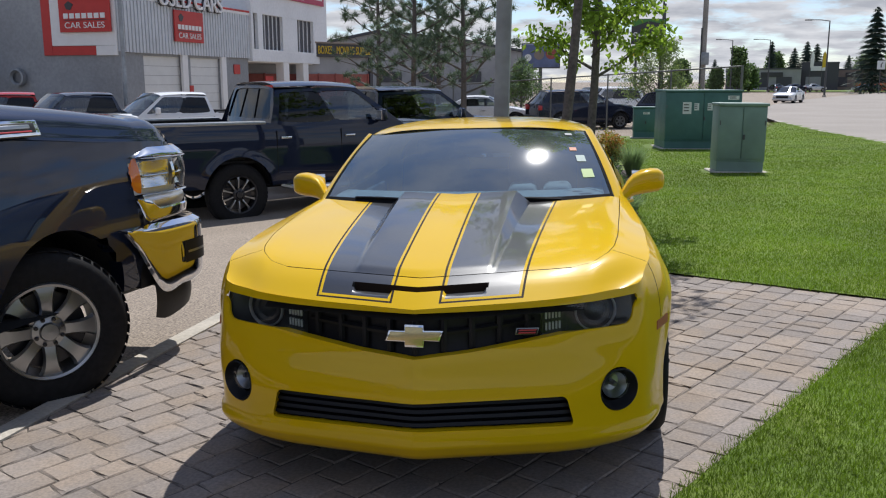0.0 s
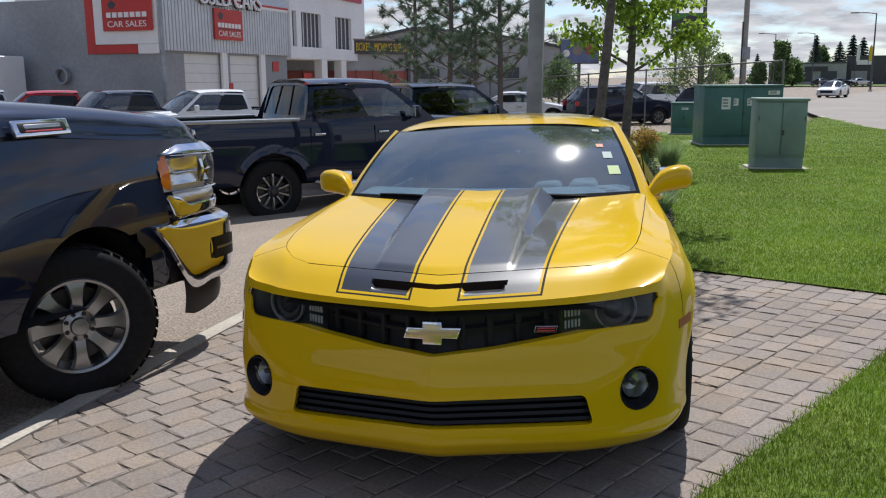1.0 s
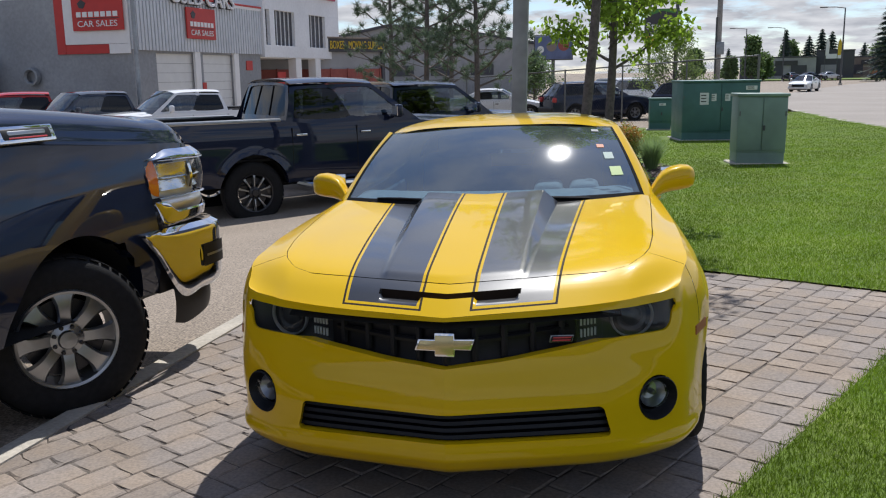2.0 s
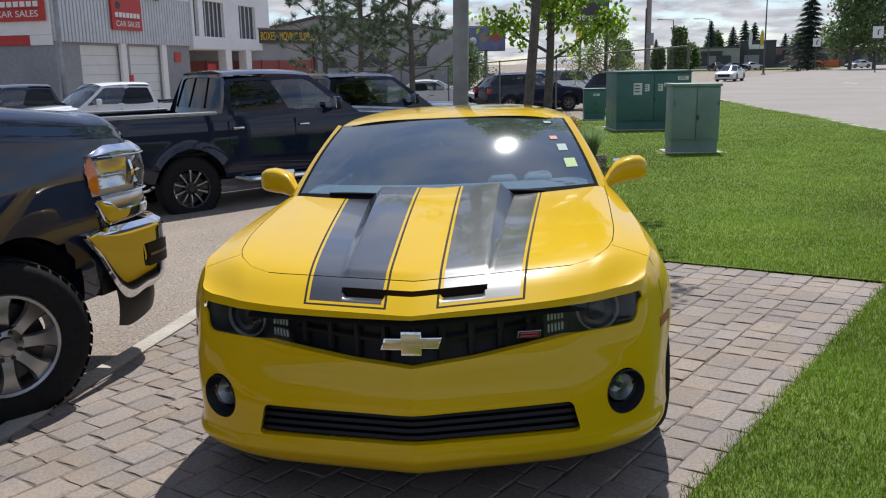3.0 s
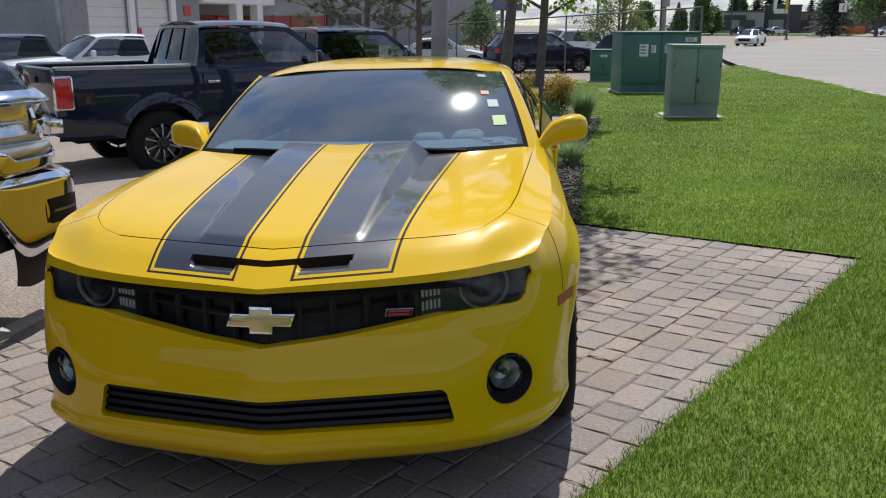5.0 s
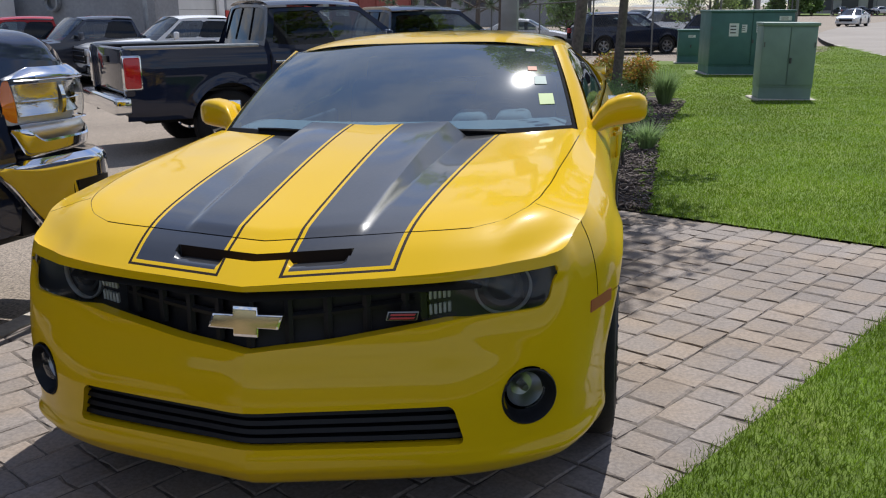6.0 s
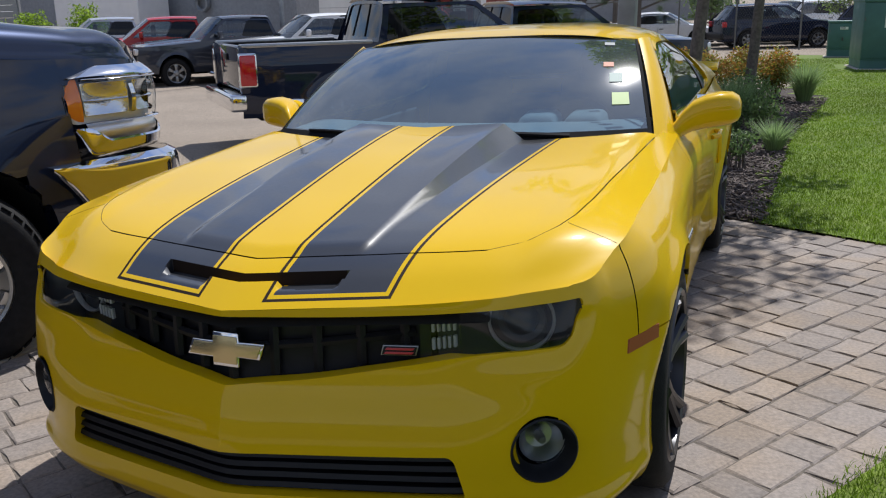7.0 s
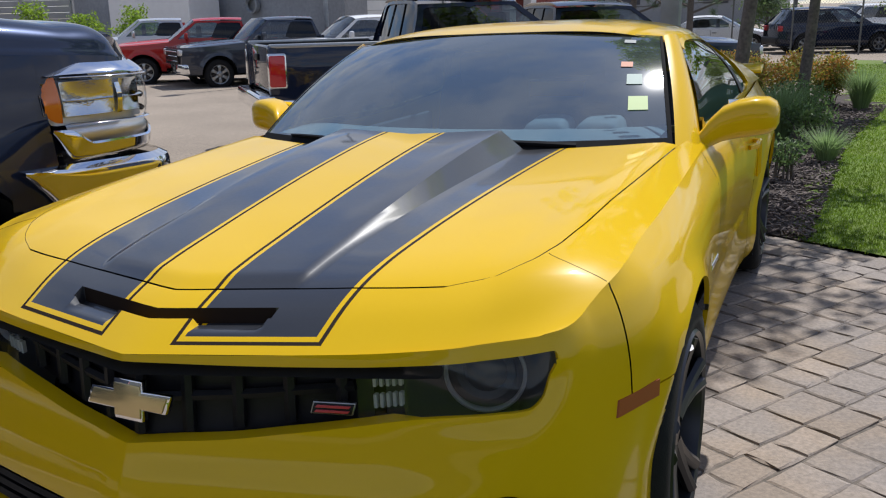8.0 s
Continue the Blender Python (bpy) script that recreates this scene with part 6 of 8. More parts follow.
def side_wrap(s, z, out=0.0):
    """A place on the pickup's front: s runs from the middle of the nose round the corner and along the flank."""
    x, y = np.interp(s, tw_s, tw_p[:, 0]), np.interp(s, tw_s, tw_p[:, 1])
    tx, ty = np.interp(s, tw_s, tw_t[:, 0]), np.interp(s, tw_s, tw_t[:, 1])
    return x + out * ty, y - out * tx, z


tumble = curve([(0.50, 0.06), (0.62, 0.028), (0.75, 0.0), (0.85, 0.008), (1.0, 0.032), (1.2, 0.068), (1.40, 0.108), (1.6, 0.15)])
shoulder = curve([(-0.1, 1.335), (0, 1.345), (0.3, 1.37), (0.77, 1.392), (1.2, 1.43), (1.75, 1.47), (2.2, 1.49)])
crest = curve([(0.7, 1.550), (1.0, 1.598), (1.4, 1.642), (2.0, 1.680)])


def bonnet_fn(s, t):
    """From the shoulder line, round the nose and along the flank, up a steep side and over the crown to the middle line."""
    px_, py_, _ = side_wrap(s, 0, -0.074)
    zs = shoulder(np.interp(s, tw_s, tw_p[:, 1]))
    yq = 0.72 + np.clip(py_ - 0.35, 0, 9) * 0.80
    rise = 0.78 * (1 - (1 - t) ** 15) + 0.22 * (1 - (1 - t) ** 2)
    # a shallow groove runs just over the shoulder
    groove = -0.010 * np.exp(-((t - 0.022) / 0.012) ** 2)
    return px_ * (1 - t) + 0 * s, py_ + (yq - py_) * t, zs + (crest(yq) - zs) * rise + groove


sv, sf = shell(np.linspace(0, s_y(1.95), 70), np.linspace(0, 1, 34) ** 2.2, bonnet_fn, flip=True)
sv, sf = mirrored(sv, sf)
put_mesh("bonnet", mesh_of("bonnet", sv, sf, BLACK_PAINT, sharp=50), heavy, "black bonnet with rounded shoulders")
for sgn in (-1, 1):
    def wrap_part(name, u0, u1, lo, hi, out, material, parent, label="", nu=26, nv=9, shape=None, hug=False):
        def fn(u, t):
            z = lo(u) + t * (hi(u) - lo(u))
            bulge = 0.015 * np.sin(t * 3.14) if shape is None else shape(u, t)
            if hug:
                bulge = bulge - (tumble(z) - 0.012) * 0.88 * sstep(K(0.40), K(1.0), u)
            x, y, zz = side_wrap(u, z, out + bulge)
            return sgn * x, y, zz
        v, f = shell(np.linspace(u0, u1, nu), np.linspace(0, 1, nv), fn, flip=sgn < 0)
        return put_mesh(name, mesh_of(name, v, f, material), parent, label)
    c = lambda *p: curve(p)
    A0, A1 = s_x(0.80), s_y(0.62)
    K = lambda t: A0 + (A1 - A0) * t
    wrap_part("corner_shell", s_x(0.5), s_y(0.64), c((0, 0.60), (2, 0.60)), c((0, 1.30), (2, 1.30)), -0.14, BLACK_PAINT, heavy)
    edge_z = lambda u: shoulder(np.interp(u, tw_s, tw_p[:, 1]))
    wrap_part("wing_brow", s_x(0.70), s_y(0.605), c((0, 1.265), (2, 1.255)), edge_z, 0.031, BLACK_PAINT, heavy, shape=lambda u, t: -tumble(1.255 + t * (edge_z(u) - 1.255)))
    wrap_part("grille_surround", s_x(0.62), s_x(0.93), c((0, 1.10), (s_x(0.9), 1.13), (2, 1.20)), c((0, 1.46), (s_x(0.8), 1.42), (s_x(0.93), 1.33)), -0.008, CHROME, heavy, "chrome edge of the grille",
              shape=lambda u, t: -0.055 * sstep(0.55, 1, t))
    lamp = wrap_part("headlamp", K(0.05), K(1), c((K(0), 1.060), (K(0.8), 1.066), (K(0.93), 1.075), (K(1), 1.12)), c((K(0), 1.272), (K(0.8), 1.284), (K(0.94), 1.276), (K(1), 1.20)), 0.020, LENS, heavy, "large clear headlamp with amber corner", hug=True)
    lamp.visible_shadow = False
    wrap_part("housing", K(0), K(1), c((K(0), 1.055), (K(0.8), 1.061), (K(0.93), 1.070), (K(1), 1.115)), c((K(0), 1.277), (K(0.8), 1.289), (K(0.94), 1.281), (K(1), 1.205)), -0.035, REFLECTOR, lamp, shape=lambda u, t: 0.052 * (1 - sstep(K(0), K(0.10), u) * sstep(0, 0.06, K(1) - u)), hug=True)
    wrap_part("amber_corner", K(0.875), K(0.985), c((K(0.8), 1.078), (K(0.93), 1.084), (K(1), 1.125)), c((K(0.8), 1.270), (K(0.94), 1.264), (K(1), 1.195)), 0.008, AMBER, lamp, "amber corner lens", hug=True)
    # two hollow mirror cells behind the lens, a bright bar between them
    for ka, kb in ((0.10, 0.42), (0.47, 0.84)):
        wrap_part("mirror_cell", K(ka), K(kb), c((0, 1.095), (2, 1.103)), c((0, 1.250), (2, 1.262)), -0.006, MIRROR_BOWL, lamp,
                  shape=lambda u, t, ka=ka, kb=kb: -0.026 * np.sin(t * 3.14) * np.sin(np.clip((u - K(ka)) / (K(kb) - K(ka)), 0, 1) * 3.14), hug=True)
        wrap_part("cell_shelf", K(ka), K(kb), c((0, 1.160), (2, 1.170)), c((0, 1.170), (2, 1.180)), -0.004, CHROME, lamp, hug=True)
    wrap_part("lamp_bar", K(0.425), K(0.465), c((0, 1.09), (2, 1.10)), c((0, 1.235), (2, 1.245)), 0.0, CHROME, lamp, hug=True)
    for lo_, hi_ in ((1.052, 1.062), (1.266, 1.276)):
        wrap_part("lamp_rim", K(0), K(0.86), c((K(0), lo_), (K(0.8), lo_ + 0.010)), c((K(0), hi_), (K(0.8), hi_ + 0.010)), 0.024, CHROME, lamp, hug=True)
    wrap_part("lamp_brow", K(-0.06), K(0.94), c((K(-0.1), 1.276), (K(0.8), 1.293), (K(0.94), 1.288)), c((K(-0.1), 1.338), (K(0.5), 1.338), (K(0.8), 1.328), (K(0.94), 1.296)), 0.030, CHROME, heavy, "chrome brow over the lamp",
              shape=lambda u, t: -0.062 * t ** 1.3, hug=True)
    for k in range(5):
        wrap_part("grille_tooth", s_x(0.52), s_x(0.80), c((0, 0.935 + 0.068 * k), (2, 0.935 + 0.068 * k)), c((0, 0.968 + 0.068 * k), (2, 0.968 + 0.068 * k)), 0.030, CHROME, heavy)
    wrap_part("lamp_sill", K(-0.06), K(0.97), c((K(-0.1), 0.915), (K(0.55), 0.900), (K(0.84), 0.898), (K(0.97), 1.035)), c((K(-0.1), 1.05), (K(0.10), 1.02), (K(0.22), 0.978), (K(0.70), 0.978), (K(0.82), 1.035), (K(0.97), 1.050)), 0.026, CHROME, heavy,
              "curved chrome trim under the lamp", 40, 9, lambda u, t: 0.012 * t - 0.012 * np.clip(1 - t / 0.15, 0, 1) - 0.010 * np.clip((t - 0.88) / 0.12, 0, 1), hug=True)
    wrap_part("lower_lens", K(0.08), K(0.86), c((0, 0.970), (2, 0.970)), c((K(0), 1.052), (K(0.9), 1.064)), 0.004, REFLECTOR, heavy, hug=True)
    Bend = s_y(0.80)
    flat = lambda u: -0.040 * sstep(K(0.25), K(1.0), u)
    bp = wrap_part("front_bumper", 0.0, Bend, c((0, 0.50), (K(0), 0.49), (K(0.55), 0.48), (s_y(0.50), 0.49), (s_y(0.58), 0.60), (s_y(0.68), 0.75), (Bend, 0.875)), c((0, 0.87), (K(0.2), 0.885), (Bend, 0.895)), 0.075, CHROME, heavy,
                   "tall polished chrome bumper", 60, 18, lambda u, t: flat(u) + 0.040 + 0.006 * np.sin(t * 3.1) - 0.022 * np.clip(1 - t / 0.07, 0, 1) - 0.050 * np.clip((t - 0.90) / 0.10, 0, 1) ** 2)
    wrap_part("fog_frame", K(0.24), K(0.60), c((0, 0.60), (2, 0.60)), c((0, 0.765), (2, 0.765)), 0.116, CHROME, bp, shape=lambda u, t: flat(u) + 0.010 * np.sin(t * 3.14))
    wrap_part("fog_recess", K(0.27), K(0.57), c((0, 0.615), (2, 0.615)), c((0, 0.75), (2, 0.75)), 0.130, BLACK_PLASTIC, bp, shape=lambda u, t: flat(u) + 0 * t)
    wrap_part("fog_bar", K(0.30), K(0.54), c((0, 0.675), (2, 0.675)), c((0, 0.690), (2, 0.690)), 0.136, SATIN, bp, shape=lambda u, t: flat(u) + 0 * t)
    wrap_part("air_dam", s_x(0.3), K(0.86), c((0, 0.37), (K(0.1), 0.33), (K(0.7), 0.28), (K(0.86), 0.31)), c((0, 0.52), (K(0.6), 0.50), (K(0.86), 0.56)), 0.02, BLACK_PLASTIC, heavy, "black plastic air dam")
    # bonnet-side badge in a chrome surround: plain bars
    bx = sgn * 0.948
    tilt = pose(bx, 1.455, 1.497, 0, -sgn * 24, 0)
    for nm, sx, sy, sz, mt in (("bonnet_badge", 0.030, 0.36, 0.088, CHROME), ("badge_face", 0.036, 0.31, 0.062, BLACK_PLASTIC), ("badge_bar", 0.040, 0.24, 0.026, SATIN), ("badge_line", 0.040, 0.24, 0.008, RED_BADGE)):
        bm = box_bm(0, 0, -0.020 if nm == "badge_line" else (0.006 if nm == "badge_bar" else 0), sx, sy, sz, min(sx, sz) * 0.3, 2)
        bm.transform(tilt)
        if nm == "bonnet_badge":
            bd = part(nm, bm, mt, heavy, "chrome surround with a dark plain badge")
        else:
            part(nm, bm, mt, bd)

# added boxes behind the bumper stop sunlight leaking through to the kerb
for sgn in (1, -1):
    part("bumper_bracket", box_bm(sgn * 0.885, 0.42, 0.67, 0.225, 0.36, 0.34, 0.02, 2), BLACK_PLASTIC, heavy)
# the engine bay's bulk, made deep enough to block that light too
part("engine_bay", box_bm(0, 0.52, 0.78, 1.56, 0.46, 0.72, 0.03, 2), BLACK_PLASTIC, heavy)
# rail_mat: bright satin on the bed rails stands in for the sun's glint
lift = vehicle("pickup_truck", Matrix.Identity(4), NAVY_PAINT, "dark blue-black lifted crew-cab pickup, chrome rear bumper", "truck", "", dict(LIFTED, gate_mat=BLACK_PAINT, rail_mat=SATIN), DARK_RIM)
T2_H = 44.0
d2 = Vector((math.cos(radians(T2_H)), math.sin(radians(T2_H))))
r2 = Vector((d2.y, -d2.x))
tail_right = Vector((-5.05, 7.85))
n2 = tail_right - r2 * 1.0 + d2 * 5.85
lift.matrix_basis = parked(n2.x, n2.y, T2_H, -0.40)

n3 = Vector((-2.6, 14.6)) + Vector((math.cos(radians(40)), math.sin(radians(40)))) * 2.6
vehicle("pickup_truck", parked(n3.x, n3.y, 40, -0.36), BLACK_PAINT, "black crew-cab pickup parked behind another pickup", "truck", "", LIGHT)
for (wx, wy), hd, paint, lab in (((-11.8, 19.2), 228, WHITE_PAINT, "white crew-cab pickup parked facing the lane"), ((-14.2, 18.6), 234, GREY_PAINT, "charcoal crew-cab pickup parked in the row"),
                                 ((-17.2, 19.0), 218, RED_PAINT, "red crew-cab pickup parked in the row"), ((-21.6, 21.6), 222, SILVER_PAINT, "silver crew-cab pickup at the end of the row")):
    h = radians(hd)
    nx, ny = wx + math.cos(h) * 0.98 + math.sin(h) * 0.95, wy + math.sin(h) * 0.98 - math.cos(h) * 0.95
    vehicle("pickup_truck", parked(nx, ny, hd, -0.55), paint, lab, "truck", "trucks in the back row", LIGHT)
vehicle("compact_suv", parked(3.0, 36.4, 22, -0.36), NAVY_PAINT, "dark blue compact suv parked behind the fence", "car", "", SUV)
vehicle("compact_suv", parked(5.9, 35.5, 60, -0.34), NAVY_PAINT, "dark blue suv seen behind the green cabinets", "car", "", dict(SUV, bumper_mat=SILVER_PAINT))
vehicle("sedan", parked(-1.2, 37.4, 6, -0.38), WHITE_PAINT, "white sedan parked behind the fence", "car", "", SEDAN)
vehicle("minivan", parked(0.2, 43.0, 225, -0.36), WHITE_PAINT, "white minivan parked farther back", "car", "", MINIVAN)
vehicle("sedan", parked(2.9, 39.5, 15, -0.36), SILVER_PAINT, "silver sedan parked beyond the suv", "car", "", SEDAN)
vehicle("sedan", parked(18.1, 76.4, 244, -0.22), SILVER_PAINT, "silver sedan on the road facing the camera", "car", "", dict(SEDAN, grille_mat=BLACK_PLASTIC, bumper_mat=SILVER_PAINT))


# ---- the dealership and the buildings round it ----
def slab(name, x0, x1, y0, y1, z0, z1, material, parent, bevel=0.01, label=""):
    return part(name, box_bm((x0 + x1) / 2, (y0 + y1) / 2, (z0 + z1) / 2, abs(x1 - x0), abs(y1 - y0), abs(z1 - z0), bevel, 1), material, parent, label)


shop = tagged(empty("dealership_building", pose(-22.5, 39.9, -0.55, 0, 0, 82.65)), "grey and white two-storey car dealership with corrugated cladding", "building")
Z0 = 0.0
H1 = 6.45
# ground-floor wall with two garage openings, cut by piers
for a, b in ((0.0, 2.0), (5.7, 6.6), (10.0, 13.6)):
    slab("wall", a, b, 0, 0.3, Z0, 3.75, WALL_GREY, shop)
slab("side_wall", 0.0, 0.3, 0.3, 22, Z0, H1, WALL_GREY, shop)
slab("roof", 0.3, 13.6, 0.3, 22, H1 - 0.35, H1 - 0.15, FAR_GREY, shop)
slab("back_wall", 0.0, 26.0, 22, 22.3, Z0, H1, WALL_GREY, shop)
for a, b in ((2.0, 5.7), (6.6, 10.0)):
    door = slab("garage_door", a, b, 0.16, 0.22, Z0, 3.6, DOOR_WHITE, shop, label="white sectional garage door")
    for k in range(1, 7):
        slab("door_joint", a + 0.03, b - 0.03, 0.150, 0.162, 0.51 * k, 0.51 * k + 0.02, FAR_GREY, door, 0.003)
    slab("door_head", a, b, 0.0, 0.3, 3.6, 3.75, WALL_GREY, shop)
for x in (5.85, 10.25):
    slab("pier", x - 0.28, x + 0.28, -0.14, 0.02, Z0, 3.75, SIGN_WHITE, shop)
slab("notice", 6.35, 6.75, -0.06, -0.02, 0.9, 2.0, SIGN_RED, shop)
slab("notice", 11.6, 12.4, -0.06, -0.02, 2.7, 3.3, SIGN_RED, shop)
# corrugated upper storey
cv, cf = [], []
for k in range(45):
    # broad flat ribs between narrow deep grooves
    for dx, dy in ((0.0, 0.0), (0.195, 0.0), (0.215, 0.09), (0.285, 0.09)):
        x = 0.302 * k + dx
        cv += [(x, -0.20 + dy, 3.72), (x, -0.20 + dy, H1)]
for i in range(len(cv) // 2 - 1):
    cf.append((i * 2, i * 2 + 2, i * 2 + 3, i * 2 + 1))
put_mesh("cladding", mesh_of("cladding", cv, cf, CORRUGATED, smooth=False), shop, "vertical corrugated steel cladding")
slab("upper_wall", 0, 13.6, -0.09, 0.3, 3.75, H1, CORRUGATED, shop)
slab("trim", -0.1, 13.7, -0.22, -0.06, H1, H1 + 0.16, SIGN_WHITE, shop)
slab("trim", -0.1, 13.7, -0.24, -0.05, H1 + 0.16, H1 + 0.28, SIGN_RED, shop)
# white two-storey wing
slab("upper_wall", 13.6, 26.0, -0.35, 0.0, 3.55, 4.35, WALL_WHITE, shop)
slab("upper_wall", 13.6, 26.0, -0.35, 0.0, 6.65, 10.2, WALL_WHITE, shop)
wins = ((13.9, 14.5), (15.2, 18.2), (20.6, 23.4))
xs = [13.6] + [q for w in wins for q in w] + [26.0]
for a, b in zip(xs[::2], xs[1::2]):
    slab("upper_wall", a, b, -0.35, 0.0, 4.35, 6.65, WALL_WHITE, shop)
for a, b in wins:
    w = slab("window", a, b, -0.12, -0.08, 4.35, 6.65, FAR_DARK, shop, label="tall dark office window")
    k = max(1, int((b - a) / 0.6))
    for i in range(k + 1):
        x = a + (b - a) * i / k
        slab("mullion", x - 0.03, x + 0.03, -0.19, -0.12, 4.35, 6.65, WALL_WHITE, w, 0.005)
slab("soffit", 13.6, 26.0, 0.0, 8, 3.5, 3.7, WALL_WHITE, shop)
slab("roof", 13.6, 26.0, 0.0, 22, 10.0, 10.2, FAR_GREY, shop)
slab("end_wall", 25.7, 26.0, 0.0, 22, 3.55, 10.0, WALL_WHITE, shop)
slab("end_wall", 13.6, 13.9, 0.0, 22, H1, 10.0, WALL_WHITE, shop)
# walls of the recess, coloured dark to give its shade
slab("recess_wall", 13.6, 26.0, 5.0, 5.2, Z0, 3.5, OPENING, shop)
slab("recess_wall", 25.6, 26.0, 0.3, 5.2, Z0, 3.5, OPENING, shop)
slab("recess_wall", 13.6, 13.9, 0.3, 5.2, Z0, 3.5, OPENING, shop)
for x in (18.7, 22.0, 25.3):
    slab("pier", x - 0.45, x + 0.45, -0.30, 0.30, Z0, 3.55, SIGN_WHITE, shop)
slab("notice", 16.6, 17.8, 0.3, 0.36, 1.5, 2.6, SIGN_RED, shop)
# roofline banner, letters and wall signs
bn = tagged(slab("banner_sign", 14.2, 25.2, -0.50, -0.38, 7.9, 9.0, SIGN_MAGENTA, None, label=""), "long dark red banner sign with white bars", "sign")
bn.matrix_basis = shop.matrix_basis
for a, b, z in ((14.8, 17.4, 8.65), (18.0, 22.8, 8.65), (18.6, 21.5, 8.2), (23.3, 24.8, 8.4)):
    slab("sign_bar", a, b, -0.53, -0.50, z - 0.14, z + 0.14, SIGN_WHITE, bn, 0.005)
letters = tagged(empty("roof_letters", shop.matrix_basis.copy()), "white block letters standing on the roof edge", "sign")
letter_parts("USED CARS", 1.28, SIGN_WHITE, letters, pose(6.5, -0.42, 6.70, 90, 0, 0), 0.05, "letter", 1.02)
letter_parts("USED CARS", 1.28, SIGN_DARK, letters, pose(6.56, -0.26, 6.66, 90, 0, 0), 0.10, "letter_back", 1.02)
slab("letter_rail", 3.0, 10.0, -0.30, -0.24, 6.40, 6.46, POLE_GREY, letters)


def red_sign(mtx, w, h):
    top = tagged(empty("wall_sign", mtx), "red wall sign with white block letters", "sign", "red dealership signs")
    part("panel", box_bm(0, 0, 0, w, 0.10, h, 0.02, 1), SIGN_RED, top)
    letter_parts("CAR SALES", h * 0.25, SIGN_WHITE, top, pose(0, -0.07, -h * 0.31, 90, 0, 0), 0.01, "letter", 1.25 * w / (h * 1.9))
    for k in range(7):
        part("name_bar", box_bm((-0.36 + 0.12 * k) * w, -0.065, -0.03 * h, 0.09 * w, 0.03, 0.15 * h, 0.005, 1), SIGN_WHITE, top)
    part("underline", box_bm(0.02 * w, -0.062, -0.15 * h, 0.82 * w, 0.02, 0.02 * h, 0.003, 1), SIGN_DARK, top)
    blot = prism_bm([(-0.10 * w, 0.16 * h), (-0.13 * w, 0.30 * h), (-0.05 * w, 0.40 * h), (0.04 * w, 0.30 * h), (-0.02 * w, 0.14 * h)], 0.02, pose(-0.24 * w, -0.07, 0, 0, 0, 0))
    part("dark_shape", blot, SIGN_DARK, top)
    return top


M = shop.matrix_basis
red_sign(M @ pose(6.15, -0.30, 5.30, 0, 0, 0), 3.0, 1.72)
red_sign(M @ pose(-0.24, 1.75, 5.58, 0, 0, -90), 3.05, 1.72)
mural = tagged(empty("wall_mural", M.copy()), "white and red painted panels on the grey wall", "sign")
slab("white_panel", -0.12, -0.03, 0.05, 3.95, 4.05, 6.45, SIGN_WHITE, mural)
slab("white_panel", -0.12, -0.03, 0.05, 1.3, 3.55, 4.04, SIGN_WHITE, mural)
slab("red_panel", -0.11, -0.03, 3.97, 4.5, 3.57, 6.45, SIGN_RED, mural)
slab("red_panel", -0.11, -0.03, 1.32, 3.96, 3.57, 4.03, SIGN_RED, mural)
vent = tagged(empty("wall_vent", M @ pose(-0.05, 6.2, 2.45, 0, 0, 0)), "round grey metal vent hood on the wall", "vent")
part("hood", lathe_bm([(0.30, 0.0), (0.46, -0.05), (0.46, -0.32), (0.38, -0.34), (0.30, -0.20)], 28, "x"), POLE_GREY, vent)
shed = tagged(empty("white_trailer", M @ pose(-0.4, 8.2, 0, 0, 0, 0)), "white box trailer standing beside the grey wall", "trailer")
slab("box", -2.6, -0.3, 0, 6.5, 0.6, 3.5, SIGN_WHITE, shed, 0.05)
slab("red_stripe", -2.62, -0.28, 0.4, 2.2, 1.0, 1.6, SIGN_RED, shed, 0.01)
for y in (1.5, 5.0):
    part("wheel", lathe_bm([(0.2, -2.62), (0.38, -2.60), (0.4, -2.5), (0.4, -2.35)], 24, "x", at=(0, y, 0.4)), RUBBER, shed)

store = tagged(empty("storage_building", pose(-19.9, 63.0, -0.6, 0, 0, 52)), "low grey shop with a dark yellow-lettered fascia", "building")
slab("wall", -9.0, 6.4, 0, 9, 0, 4.3, FAR_GREY, store)
slab("fascia", -9.1, 6.5, -0.3, 0.0, 4.15, 5.15, SIGN_DARK, store)
slab("lower_panel", -8.8, 6.2, -0.12, 0.0, 0.9, 2.85, BRICK_RED, store)
for k in range(10):
    slab("panel_post", -8.6 + 1.62 * k, -8.48 + 1.62 * k, -0.2, -0.12, 0.9, 2.9, BRICK_RED, store)
slab("corner_post", 6.2, 6.5, -0.25, 0.0, 0.0, 4.15, FAR_DARK, store)
slab("roof_cap", -9.2, 6.6, -0.4, 9.1, 5.15, 5.28, FAR_TAN, store)
letter_parts("BOXES - MOVING SUPPLIES", 0.86, SIGN_YELLOW, store, pose(3.75, -0.33, 4.64, 90, 0, 0), 0.02, "letter", 0.52)
hall = tagged(empty("warehouse", pose(-22, 98, -0.6, 0, 0, 0)), "pale gable-roofed warehouse behind the pines", "building")
slab("wall", -12, 17, 0, 20, 0, 5.4, FAR_GREY, hall)
part("gable_wall", prism_bm([(-12, 5.4), (0, 7.8), (9, 6.9), (17, 5.4)], 0.3, pose(0, 0.0, 0)), FAR_GREY, hall)
